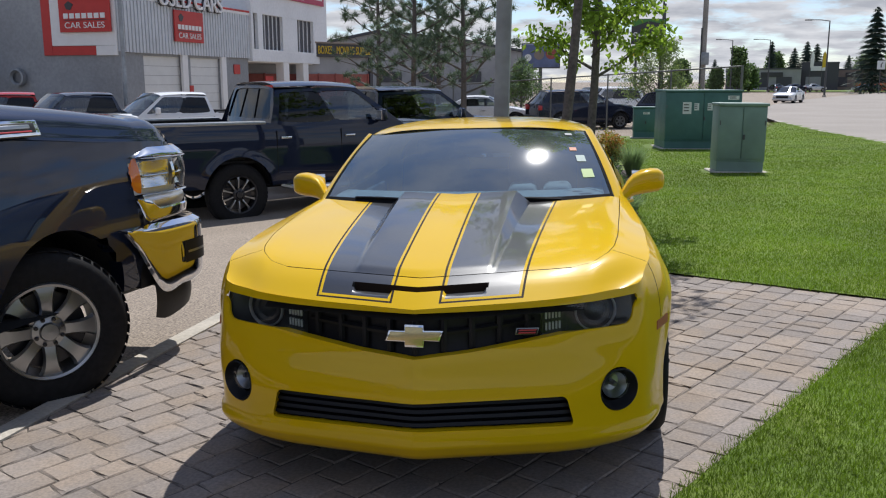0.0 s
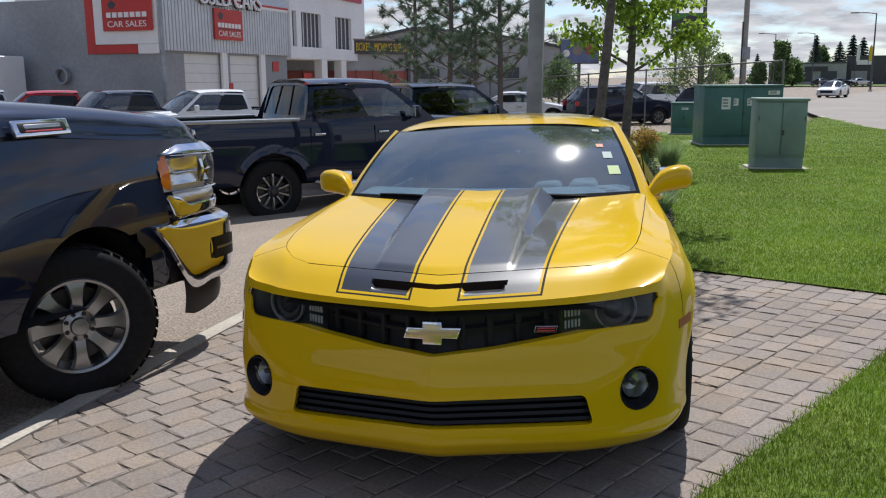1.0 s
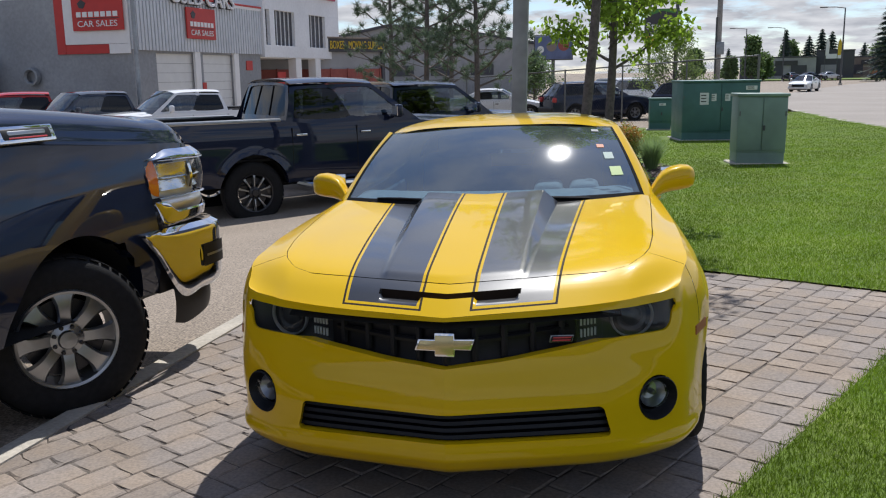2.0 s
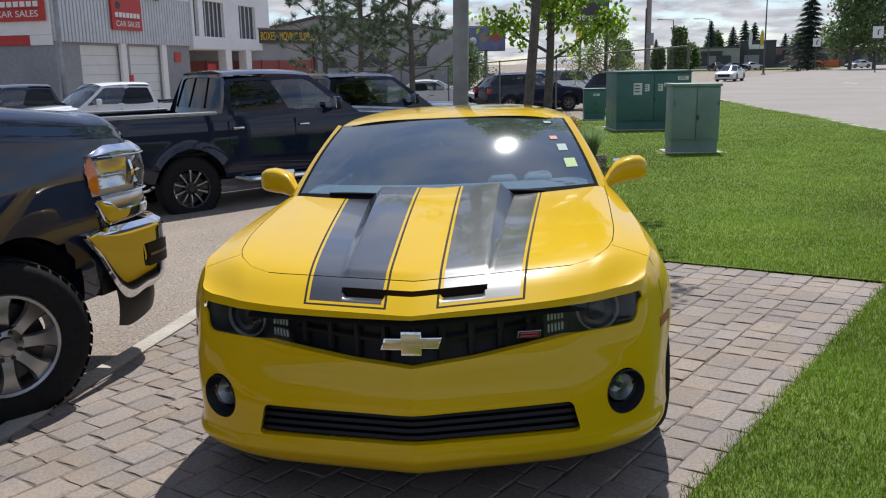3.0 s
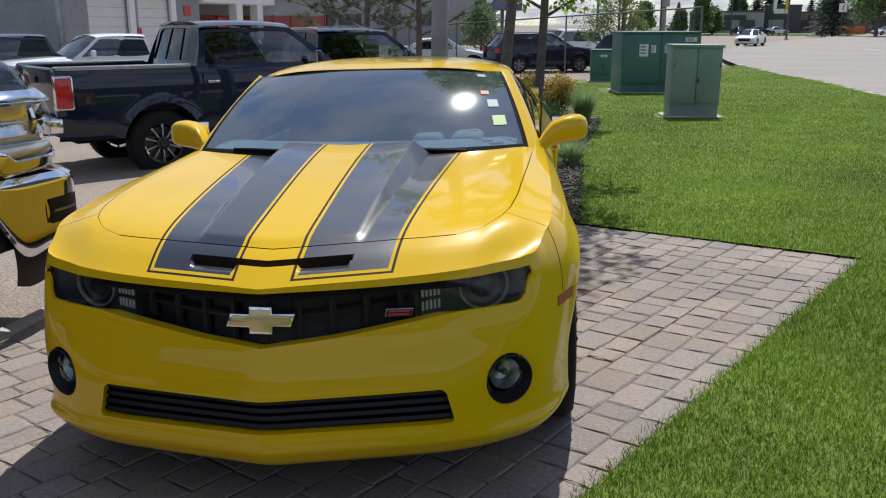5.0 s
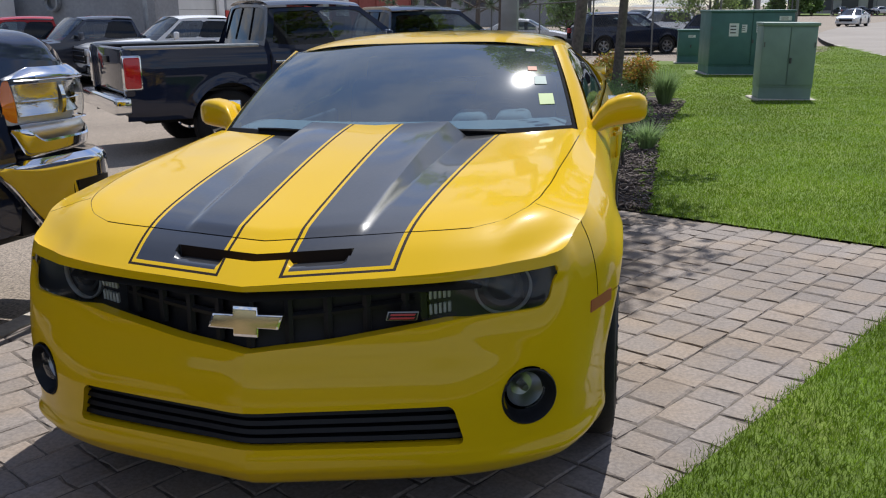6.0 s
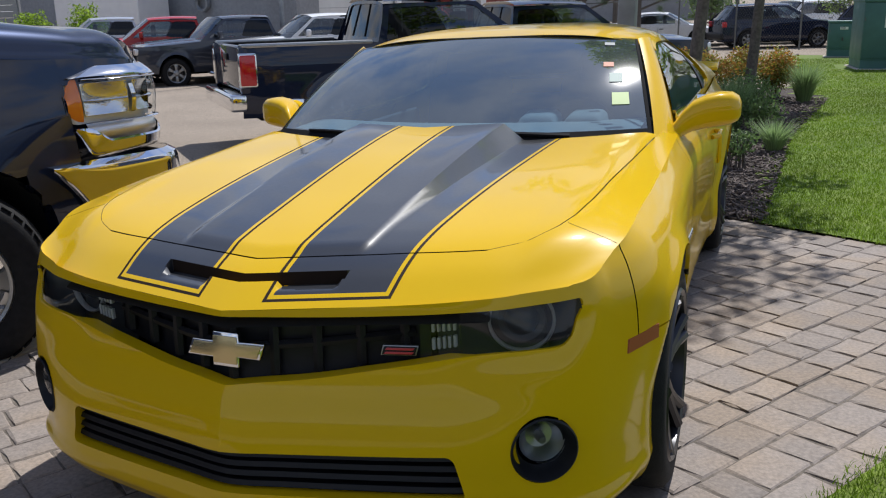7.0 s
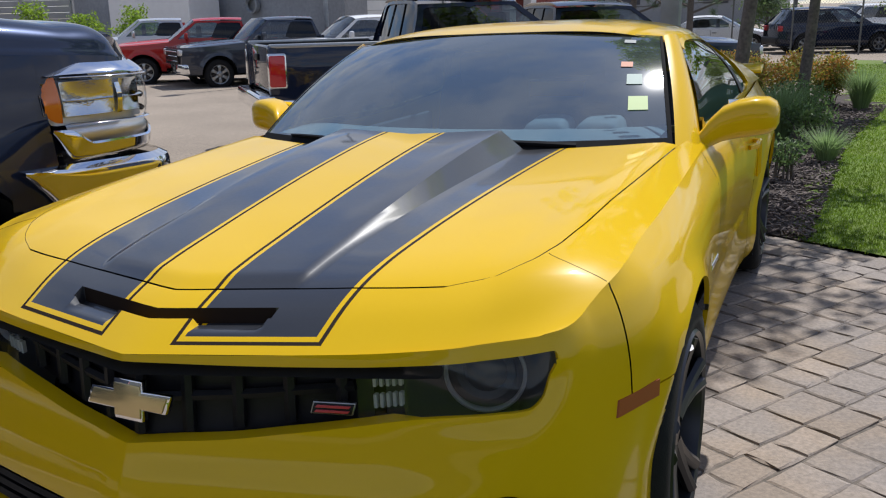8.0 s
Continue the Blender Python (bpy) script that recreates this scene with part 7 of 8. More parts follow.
for (xa, za), (xb, zb) in zip([(-12.4, 5.4), (0, 7.8), (9, 6.9)], [(0, 7.8), (9, 6.9), (17.3, 5.4)]):
    bm = bmesh.new()
    q = [bm.verts.new((x, y, z + dz)) for dz in (0.0, 0.28) for x, z, y in ((xa, za, -0.4), (xb, zb, -0.4), (xb, zb, 20), (xa, za, 20))]
    for f in ((0, 1, 2, 3), (7, 6, 5, 4), (0, 4, 5, 1), (1, 5, 6, 2), (2, 6, 7, 3), (3, 7, 4, 0)):
        bm.faces.new([q[i] for i in f])
    bmesh.ops.recalc_face_normals(bm, faces=bm.faces[:])
    part("roof_slope", bm, FAR_DARK, hall)
for k in range(5):
    slab("window", -9 + 4.6 * k, -6.4 + 4.6 * k, -0.1, 0.05, 2.2, 3.4, FAR_DARK, hall)

yard = tagged(empty("board_fence", pose(-54, 28, -0.6, 0, 0, 2)), "tall grey board fence with horizontal siding at the lot's end", "fence")
for k in range(11):
    slab("board", 0, 24, 0, 0.06, 0.1 + 0.27 * k, 0.1 + 0.27 * k + 0.255, FAR_GREY, yard, 0.006)
for k in range(9):
    slab("post", 3 * k - 0.06, 3 * k + 0.06, 0.07, 0.19, 0, 3.1, FAR_GREY, yard)

# unseen plain walls, added to close the surroundings behind the camera
for k, (x, y, w, rz) in enumerate(((0, -34, 90, 0), (-62, 0, 100, 90), (48, -40, 60, 60))):
    tagged(part(f"wall_{('south', 'west', 'southeast')[k]}", box_bm(0, 0, 3.3, w, 0.6, 7.6, 0.05, 1), UNSEEN_WALL, m=pose(x, y, -0.6, 0, 0, rz)), "plain dark grey wall closing the street behind", "wall", kind="structure")

# ---- far shops, road side ----
for x, y, w, d, h, m_, lab in ((43.8, 202, 11, 12, 4.6, FAR_GREY, "grey flat-roofed shop across the road"), (53.6, 203, 7.6, 12, 5.9, FAR_DARK, "dark flat-roofed shop across the road"),
                               (66, 214, 15, 14, 4.6, FAR_TAN, "long tan shop across the road"), (36.5, 206, 4.5, 10, 4.2, FAR_DARK, "small dark shop across the road"), (84, 220, 22, 14, 4.2, FAR_TAN, "low tan shop farther along the road")):
    b = tagged(empty("far_shop", pose(x, y, -0.4, 0, 0, -14)), lab, "building", "far shops")
    slab("wall", -w / 2, w / 2, 0, d, 0, h, m_, b)
    slab("roof_cap", -w / 2 - 0.1, w / 2 + 0.1, -0.15, d, h, h + 0.3, FAR_DARK, b)
    for k in range(max(1, int(w / 5))):
        slab("window", -w / 2 + 1.0 + 5 * k, min(w / 2 - 0.4, -w / 2 + 4.2 + 5 * k), -0.12, 0.02, 0.8, 3.0, FAR_DARK if m_ is not FAR_DARK else FAR_GREY, b)
    slab("sign", -w / 4, w / 6, -0.25, -0.05, h - 1.6, h - 0.6, SIGN_WHITE if m_ is FAR_DARK else SIGN_DARK, b)
bar = tagged(empty("barrier_fence", pose(55.5, 184, -0.4, 0, 0, -8)), "orange site barrier netting beside the road", "barrier")
slab("net", 0, 9, 0, 0.1, 0.1, 1.7, ORANGE_NET, bar)
for k in range(4):
    slab("post", 3 * k, 3 * k + 0.1, -0.1, 0.0, 0, 1.9, POST_DARK, bar)
strip = sheet("verge", steps((30, 220, 8)), steps((172, 200, 4)), lambda x, y: 0 * x - 0.24 + 0.0 * y, LAWN, label="far grass verge across the road")
for x, y, h, pm in ((35.8, 166, 100, GREY_PAINT), (42.3, 166.7, 20, NAVY_PAINT), (46.0, 170, 25, SILVER_PAINT), (50.5, 167.5, 195, BLACK_PAINT), (58, 160, 200, WHITE_PAINT)):
    vehicle("sedan", parked(x, y, h, -0.22), pm, "small car standing far along the road", "car", "far cars", SEDAN)


for fx, fy, fm, lab in ((47.0, 185, SIGN_WHITE, "white and red feather flag on a thin pole"), (49.3, 185, SIGN_YELLOW, "yellow feather flag on a thin pole")):
    fg = tagged(empty("feather_flag", pose(fx, fy, -0.3, 0, 0, 0)), lab, "flag", "feather flags")
    part("pole", tube_bm([(0, 0, 0), (0, 0, 6.0), (0.1, 0, 7.4), (0.45, 0, 7.9)], [0.05, 0.04, 0.03, 0.02], 8), POST_DARK, fg)
    part("cloth", prism_bm([(0.03, 4.6), (0.05, 6.4), (0.14, 7.3), (0.42, 7.8), (0.72, 7.2), (0.75, 6.0), (0.66, 4.7)], 0.03, pose(0, 0, 0)), fm, fg)
for sx, sy, sh, sw in ((43.6, 110, 5.2, 1.25), (46.1, 140, 4.6, 1.15)):
    rs = tagged(empty("road_sign", pose(sx, sy, -0.3, 0, 0, 0)), "square white road sign with a dark mark on a post", "sign", "road signs")
    part("post", tube_bm([(0, 0.1, 0), (0, 0.1, sh)], 0.07, 8), POST_DARK, rs)
    part("panel", box_bm(0, 0, sh - sw / 2 + 0.3, sw, 0.06, sw * 1.1, 0.02, 1), LABEL_WHITE, rs)
    part("mark", prism_bm([(-0.08, -0.35), (0.06, -0.35), (0.06, 0.1), (0.28, 0.35), (0.14, 0.38), (-0.08, 0.12)], 0.02, pose(0, -0.045, sh - sw / 2 + 0.3)), SIGN_DARK, rs)


def street_lamp(x, y, h, arm, z=-0.3, rz=0.0):
    top = tagged(empty("street_lamp", pose(x, y, z, 0, 0, rz)), "tall dark street lamp with a single arm", "street lamp", "street lamps")
    part("pole", tube_bm([(0, 0, 0), (0, 0, h * 0.5), (0, 0, h)], [0.13, 0.10, 0.07], 10), POST_DARK, top)
    part("arm", tube_bm([(0, 0, h - 0.05), (arm * 0.5, 0, h + 0.1), (arm, 0, h + 0.12)], 0.05, 8), POST_DARK, top)
    part("lamp_head", box_bm(arm * 1.12, 0, h + 0.10, 0.9, 0.3, 0.14, 0.05, 2), POST_DARK, top)
    part("base", lathe_bm([(0.0005, 0.25), (0.22, 0.25), (0.25, 0.0)], 14, "z"), KERB, top)


street_lamp(31.1, 112.8, 9.2, -2.2)
street_lamp(34.8, 164.0, 9.2, -2.2)
street_lamp(7.2, 68.7, 8.6, 1.6)
street_lamp(26.0, 150.0, 8.6, -2.0)

util = tagged(empty("utility_pole", pose(6.9, 43.4, -0.35, 0, 0, 0)), "weathered tall utility pole with a grey meter box", "utility pole")
part("pole", tube_bm([(0, 0, 0), (0, 0, 5), (0.03, 0, 11)], [0.135, 0.13, 0.11], 14), POLE_WOOD, util)
part("conduit", tube_bm([(-0.15, -0.08, 0), (-0.15, -0.08, 4.6)], 0.035, 8), POST_DARK, util)
part("meter_box", box_bm(0.05, -0.24, 3.1, 0.36, 0.22, 0.62, 0.03, 2), POLE_GREY, util)
part("cross_arm", box_bm(0, -0.2, 10.3, 2.4, 0.12, 0.12, 0.01, 1), POLE_WOOD, util)

lightpole = tagged(empty("lamp_post", pose(-0.38, 8.2, 0.0, 0, 0.9, 0)), "thick square grey steel lamp post in the mulch bed", "lamp post")
part("shaft", box_bm(0, 0, 3.6, 0.185, 0.185, 7.3, 0.018, 2), POLE_GREY, lightpole)
part("base_plate", box_bm(0, 0, 0.03, 0.36, 0.36, 0.05, 0.01, 1), POLE_GREY, lightpole)
for a in (-0.13, 0.13):
    for b in (-0.13, 0.13):
        part("bolt", lathe_bm([(0.0005, 0.11), (0.02, 0.11), (0.02, 0.05)], 8, "z", at=(a, b, 0)), WIRE, lightpole)
slim = tagged(empty("light_pole", pose(-12.8, 22.0, -0.45, 0, 0, 0)), "slim grey steel light pole in the sales lot", "light pole")
part("shaft", tube_bm([(0, 0, 0), (0, 0, 4), (0, 0, 8.6)], [0.075, 0.065, 0.05], 10), POLE_GREY, slim)
part("lamp_head", box_bm(0, -0.25, 8.6, 0.35, 0.6, 0.16, 0.04, 2), POLE_GREY, slim)
part("base", lathe_bm([(0.0005, 0.4), (0.17, 0.4), (0.2, 0.0)], 14, "z"), KERB, slim)
board = tagged(empty("billboard", pose(-2.9, 87.5, -0.9, 0, 0, 8)), "blue billboard with plain round shapes on a steel post", "billboard")
part("post", tube_bm([(0, 0.2, 0), (0, 0.2, 4.0)], 0.18, 12), POST_DARK, board)
part("panel", box_bm(0, 0, 5.1, 3.7, 0.25, 2.3, 0.04, 1), SIGN_BLUE, board)
part("panel_rim", box_bm(0, 0.06, 5.1, 3.9, 0.2, 2.5, 0.04, 1), POST_DARK, board)
for x, z, r_, m_ in ((-0.2, 5.2, 0.5, FAR_TAN), (1.0, 5.3, 0.55, BRICK_RED), (-1.3, 4.9, 0.35, LABEL_WHITE)):
    part("round_shape", lathe_bm([(0.0005, -0.14), (r_, -0.14), (r_, -0.12)], 24, "y", at=(x, 0, z)), m_, board)
stor = tagged(empty("pylon_sign", pose(6.9, 78.8, -0.6, 0, 0, 5)), "dark and green pylon sign with white lettering", "sign")
for x in (-1.0, 1.4):
    part("post", tube_bm([(x, 0.2, 0), (x, 0.2, 9)], 0.12, 10), POST_DARK, stor)
part("panel", box_bm(0, 0, 6.6, 3.0, 0.25, 2.2, 0.03, 1), SIGN_DARK, stor)
part("green_corner", prism_bm([(-1.4, 7.0), (-1.4, 7.65), (1.4, 7.65), (1.4, 7.2), (0.0, 7.5)], 0.03, pose(0, -0.16, 0)), SIGN_GREEN, stor)
letter_parts("Storage", 0.85, SIGN_WHITE, stor, pose(0.05, -0.15, 6.2, 90, 0, 0), 0.01, "letter", 1.1)
part("yellow_box", box_bm(-0.9, 0, 4.9, 1.0, 0.2, 0.9, 0.02, 1), SIGN_YELLOW, stor)


# ---- green utility cabinets on the lawn ----
def cabinet(name, x, y, w, d, h, rz, paint, label, pads=0.06, doors=2, lean=0.0, labels=()):
    z = float(yard_z(np.array(x), np.array(y))) - 0.045
    top = tagged(empty(name, pose(x, y, z, 0, lean, rz)), label, "utility cabinet")
    part("concrete_pad", box_bm(0, d / 2, 0.02, w + 0.16, d + 0.16, 0.10, 0.012, 1), KERB, top)
    part("plinth", box_bm(0, d / 2, 0.16, w - 0.02, d - 0.02, 0.24, 0.008, 1), paint, top)
    part("body", box_bm(0, d / 2, h / 2 + 0.12, w, d, h - 0.26, 0.010, 2), paint, top)
    part("lid", box_bm(0, d / 2 - 0.01, h + 0.01, w + 0.05, d + 0.06, 0.05, 0.012, 2), paint, top)
    for k in range(doors):
        a, b = -w / 2 + w * k / doors, -w / 2 + w * (k + 1) / doors
        dr = part("door", box_bm((a + b) / 2, -0.008, h / 2 + 0.13, b - a - 0.018, 0.022, h - 0.34, 0.006, 2), paint, top)
        part("hinge", box_bm(a + 0.03 if k == 0 else b - 0.03, -0.022, h * 0.75, 0.02, 0.012, 0.08, 0.003, 1), WIRE, dr)
    part("latch", box_bm(0.03, -0.03, h * 0.55, 0.035, 0.03, 0.09, 0.006, 1), POST_DARK, top)
    for lx, lz, lw, lh in labels:
        lb = part("notice", box_bm(lx, -0.022, lz, lw, 0.006, lh, 0.001, 1), LABEL_WHITE, top)
        for k in range(3):
            part("text_bar", box_bm(lx - 0.02, -0.0265, lz + lh * (0.28 - 0.25 * k), lw * 0.6, 0.003, lh * 0.09, 0.0005, 1), LABEL_INK, lb)
    return top


cabinet("utility_cabinet", 3.515, 13.25, 0.84, 0.55, 1.25, 3, BOX_SAGE, "sage green two-door utility cabinet on a concrete pad", lean=0.5)
cabinet("pad_transformer", 3.82, 20.3, 1.92, 1.35, 1.52, 6, BOX_GREEN, "dark green pad-mounted transformer with pale warning labels",
        labels=((-0.42, 1.10, 0.22, 0.30), (-0.18, 1.13, 0.12, 0.18), (0.16, 1.13, 0.13, 0.18), (0.36, 1.20, 0.22, 0.09), (0.74, 1.36, 0.28, 0.10)))
cabinet("junction_cabinet", 2.72, 25.0, 0.66, 0.5, 0.98, 0, BOX_GREEN, "small dark green junction cabinet beside the fence", doors=1, labels=((0.05, 0.82, 0.2, 0.07),))

# ---- chain-link fence ----
F0, F1 = Vector((6.1, 28.1)), Vector((-15.5, 43.0))
fence = tagged(empty("chain_link_fence"), "grey chain-link fence with pipe posts and top rail", "fence")
fl = (F1 - F0).length
fd = (F1 - F0).normalized()
fz0 = lambda k: -0.12 - 0.35 * min(1, k / 18)
fh = lambda k: (2.25 - 0.40 * min(1, k / 14))
npost = 11
for k in range(npost):
    q = F0 + fd * (fl * k / (npost - 1))
    s = fl * k / (npost - 1)
    part("post", tube_bm([(q.x, q.y, fz0(s)), (q.x, q.y, fz0(s) + fh(s) + 0.04)], 0.045 if k == 0 else 0.03, 10), RAIL, fence)
part("top_rail", tube_bm([(F0 + fd * s).to_tuple() + (fz0(s) + fh(s),) for s in np.linspace(0, fl, 24).tolist()], 0.026, 8), RAIL, fence)
verts, faces = [], []
pitch = 0.11
nw = int(fl / pitch)
for sgn in (1, -1):
    for i in range(-20, nw + 20):
        pts = []
        for z in (0.0, 1.0):
            s = (i * pitch) + sgn * z * 1.7
            s2 = min(max(s, 0), fl)
            pts.append((s2, z + (s2 - s) / (sgn * 1.7) if s != s2 else z))
        (s0, t0), (s1, t1) = pts
        if abs(s0 - s1) < 0.02:
            continue
        a, b = F0 + fd * s0, F0 + fd * s1
        za, zb = fz0(s0) + t0 * fh(s0), fz0(s1) + t1 * fh(s1)
        n0 = len(verts)
        verts += [(a.x, a.y, za - 0.003), (a.x, a.y, za + 0.003), (b.x, b.y, zb + 0.003), (b.x, b.y, zb - 0.003)]
        faces.append((n0, n0 + 1, n0 + 2, n0 + 3))
tagged(put_mesh("wire_mesh", mesh_of("wire_mesh", verts, faces, WIRE, smooth=False), fence), kind="stuff")


# ---- trees and planting ----
def leaf_cloud(centres, n, size, spread, rng, flat=0.5, aspect=0.55):
    """Many small folded leaves scattered round the given points."""
    c = np.array(centres, float)
    pick = rng.integers(0, len(c), n)
    rad = np.array(spread)[pick] if np.ndim(spread) else np.full(n, spread)
    off = rng.normal(0, 1, (n, 3))
    off /= np.linalg.norm(off, axis=1)[:, None]
    off *= (rng.random(n) ** 0.45)[:, None] * rad[:, None]
    off[:, 2] *= 0.8
    p = c[pick] + off
    d = rng.normal(0, 1, (n, 3))
    d[:, 2] -= flat
    d /= np.linalg.norm(d, axis=1)[:, None]
    s = np.cross(d, rng.normal(0, 1, (n, 3)))
    s /= np.maximum(np.linalg.norm(s, axis=1), 1e-6)[:, None]
    up = np.cross(s, d)
    ln = (size * (0.7 + 0.6 * rng.random(n)))[:, None]
    v = np.stack([p, p + d * ln * 0.5 + s * ln * aspect * 0.5 + up * ln * 0.08, p + d * ln, p + d * ln * 0.5 - s * ln * aspect * 0.5 + up * ln * 0.08], 1).reshape(-1, 3)
    return v, [(4 * i, 4 * i + 1, 4 * i + 2, 4 * i + 3) for i in range(n)]


def limbs(base, height, lean, rng, n, start, reach, rise=0.5, radius=0.09):
    """A trunk and its limbs: tube point lists, and the tips and mid-points that carry leaves."""
    tubes, tips = [], []
    trunk = [(base[0] + lean[0] * t + 0.05 * math.sin(5 * t), base[1] + lean[1] * t + 0.04 * math.cos(4 * t), base[2] + height * t) for t in np.linspace(0, 1, 9).tolist()]
    tubes.append((trunk, [radius * (1 - 0.75 * t) for t in np.linspace(0, 1, 9)]))
    for k in range(n):
        t = start + (1 - start) * (k + 0.5) / n
        o = Vector(trunk[0]).lerp(Vector(trunk[-1]), t)
        a = k * 2.4 + rng.random() * 0.7
        ln = reach * (1.15 - 0.75 * (t - start) / (1 - start)) * (0.75 + 0.5 * rng.random())
        d = Vector((math.cos(a), math.sin(a), rise * (0.6 + 0.8 * rng.random())))
        pts = [o, o + d * ln * 0.4, o + d * ln * 0.75 + Vector((0, 0, 0.06 * ln)), o + d * ln]
        r0 = radius * 0.42 * (1 - 0.6 * t)
        tubes.append(([tuple(q) for q in pts], [r0, r0 * 0.7, r0 * 0.45, r0 * 0.2]))
        tips += [tuple(pts[1]), tuple(pts[2]), tuple(pts[3])]
        for s in range(2):
            e = pts[2] + Vector((rng.normal(), rng.normal(), rng.normal() * 0.5 + 0.2)) * ln * 0.28
            tubes.append(([tuple(pts[1 + s]), tuple(e)], [r0 * 0.4, r0 * 0.15]))
            tips.append(tuple(e))
    return tubes, tips


def tree(name, label, base, height, lean, seed, n, start, reach, leaves, leaf_size, spread, leaf_mt, rise=0.5, radius=0.09, group="", flat=0.5, aspect=0.55):
    rng = np.random.default_rng(seed)
    top = tagged(empty(name), label, "tree", group)
    tubes, tips = limbs(base, height, lean, rng, n, start, reach, rise, radius)
    bm = bmesh.new()
    tube_bm(tubes[0][0], tubes[0][1], 12, bm)
    trunk = part("trunk", bm, BARK, top)
    bm = bmesh.new()
    for pts, rad in tubes[1:]:
        tube_bm(pts, rad, 6, bm)
    tagged(part("branchwork", bm, BARK, trunk), kind="stuff")
    v, f = leaf_cloud(tips, leaves, leaf_size, spread, rng, flat, aspect)
    tagged(put_mesh("crown", mesh_of("crown", v, f, leaf_mt, smooth=False), top), kind="stuff")
    return top


def pine(base, height, seed, reach, label, group="pines"):
    """An open pine: whorls of bent limbs with tufts of needles at their ends."""
    rng = np.random.default_rng(seed)
    top = tagged(empty("pine_tree"), label, "tree", group)
    tubes, tips = limbs(base, height, (rng.normal() * 0.3, 0.2), rng, 34, 0.16, reach, 0.42, 0.13)
    trunk = part("trunk", tube_bm(tubes[0][0], tubes[0][1], 10), BARK, top)
    bm = bmesh.new()
    for pts, rad in tubes[1:]:
        tube_bm(pts, [max(0.012, q) for q in rad], 5, bm)
    tagged(part("branchwork", bm, BARK, trunk), kind="stuff")
    c = np.array([t for t in tips])
    extra = c[rng.integers(0, len(c), 70)] + rng.normal(0, 0.30, (70, 3))
    c = np.vstack([c, extra])
    per = 58
    nn = len(c) * per
    p = np.repeat(c, per, 0) + rng.normal(0, 0.045, (nn, 3))
    d = rng.normal(0, 1, (nn, 3))
    d[:, 2] += 0.5
    d /= np.linalg.norm(d, axis=1)[:, None]
    s = np.cross(d, rng.normal(0, 1, (nn, 3)))
    s /= np.linalg.norm(s, axis=1)[:, None]
    ln = (0.17 + 0.14 * rng.random(nn))[:, None]
    v = np.stack([p + s * 0.014, p - s * 0.014, p + d * ln], 1).reshape(-1, 3)
    tagged(put_mesh("needles", mesh_of("needles", v, [(3 * i, 3 * i + 1, 3 * i + 2) for i in range(nn)], NEEDLE, smooth=False), top), kind="stuff")


def spruce(base, height, width, seed, label="tall dark spruce far along the road", group="far spruces"):
    rng = np.random.default_rng(seed)
    top = tagged(empty("spruce_tree"), label, "tree", group)
    part("trunk", tube_bm([base, (base[0], base[1], base[2] + height)], [0.25, 0.03], 8), BARK, top)
    n = 5200
    t = rng.random(n) ** 0.8
    layer = np.round(t * 16) / 16 + rng.normal(0, 0.010, n)
    a = rng.random(n) * 2 * math.pi
    lob = 0.75 + 0.35 * np.sin(a * 5 + layer * 40) * 0.5 + 0.2 * rng.random(n)
    r = width * np.clip(1 - layer, 0, 1) ** 0.85 * np.sqrt(rng.random(n)) * lob
    p = np.stack([base[0] + r * np.cos(a), base[1] + r * np.sin(a), base[2] + height * (0.08 + 0.92 * layer) - r * 0.28], 1)
    d = np.stack([np.cos(a), np.sin(a), -0.35 + 0 * a], 1)
    s = np.stack([-np.sin(a), np.cos(a), 0 * a], 1)
    ln = (0.45 + 0.35 * rng.random(n))[:, None] * height / 13
    v = np.stack([p - d * ln * 0.4, p + s * ln * 0.28, p + d * ln, p - s * ln * 0.28], 1).reshape(-1, 3)
    tagged(put_mesh("needles", mesh_of("needles", v, [(4 * i, 4 * i + 1, 4 * i + 2, 4 * i + 3) for i in range(n)], SPRUCE, smooth=False), top), kind="stuff")


tree("street_tree", "slim leaning tree with light green leaves in the bed", (0.36, 7.2, 0.02), 7.6, (0.50, 0.2), 5, 30, 0.38, 1.22, 8400, 0.115, 0.28, LEAF, 0.35, 0.068)
tree("street_tree", "young broadleaf tree with bright green leaves in the bed", (0.80, 12.2, 0.0), 6.5, (0.15, 0.1), 11, 26, 0.24, 1.0, 9500, 0.115, 0.31, LEAF, 0.55, 0.085)
tree("bushy_tree", "bushy light green tree behind the cabinets", (4.1, 37.4, -0.35), 3.5, (0.2, 0.0), 21, 44, 0.12, 1.45, 5200, 0.115, 0.30, LEAF_PALE, 0.6, 0.07, aspect=0.5)
tree("bushy_tree", "small green tree behind the lamp post", (-3.0, 56.0, -0.5), 3.0, (0.1, 0.0), 22, 30, 0.15, 1.2, 2600, 0.20, 0.42, LEAF_DARK, 0.5, 0.10)
for k, (x, y, h) in enumerate(((-29.5, 26.3, 2.3), (-27.3, 26.8, 1.9), (-25.2, 27.5, 2.1))):
    tree("leafy_bush", "loose green bush before the grey board fence", (x, y, -0.6), h, (0.1, 0.0), 25 + k, 26, 0.08, 0.9, 1800, 0.13, 0.30, LEAF, 0.6, 0.04, "bushes at the fence")
pine((-3.9, 32.6, -0.5), 9.5, 31, 1.9, "tall open pine behind the parked trucks")
pine((-6.0, 32.3, -0.5), 9.5, 32, 2.0, "tall open pine behind the parked trucks")
pine((-8.4, 36.8, -0.5), 9.0, 33, 1.9, "tall open pine behind the parked trucks")
pine((-6.3, 41.4, -0.5), 10.0, 34, 2.0, "tall open pine behind the parked trucks")
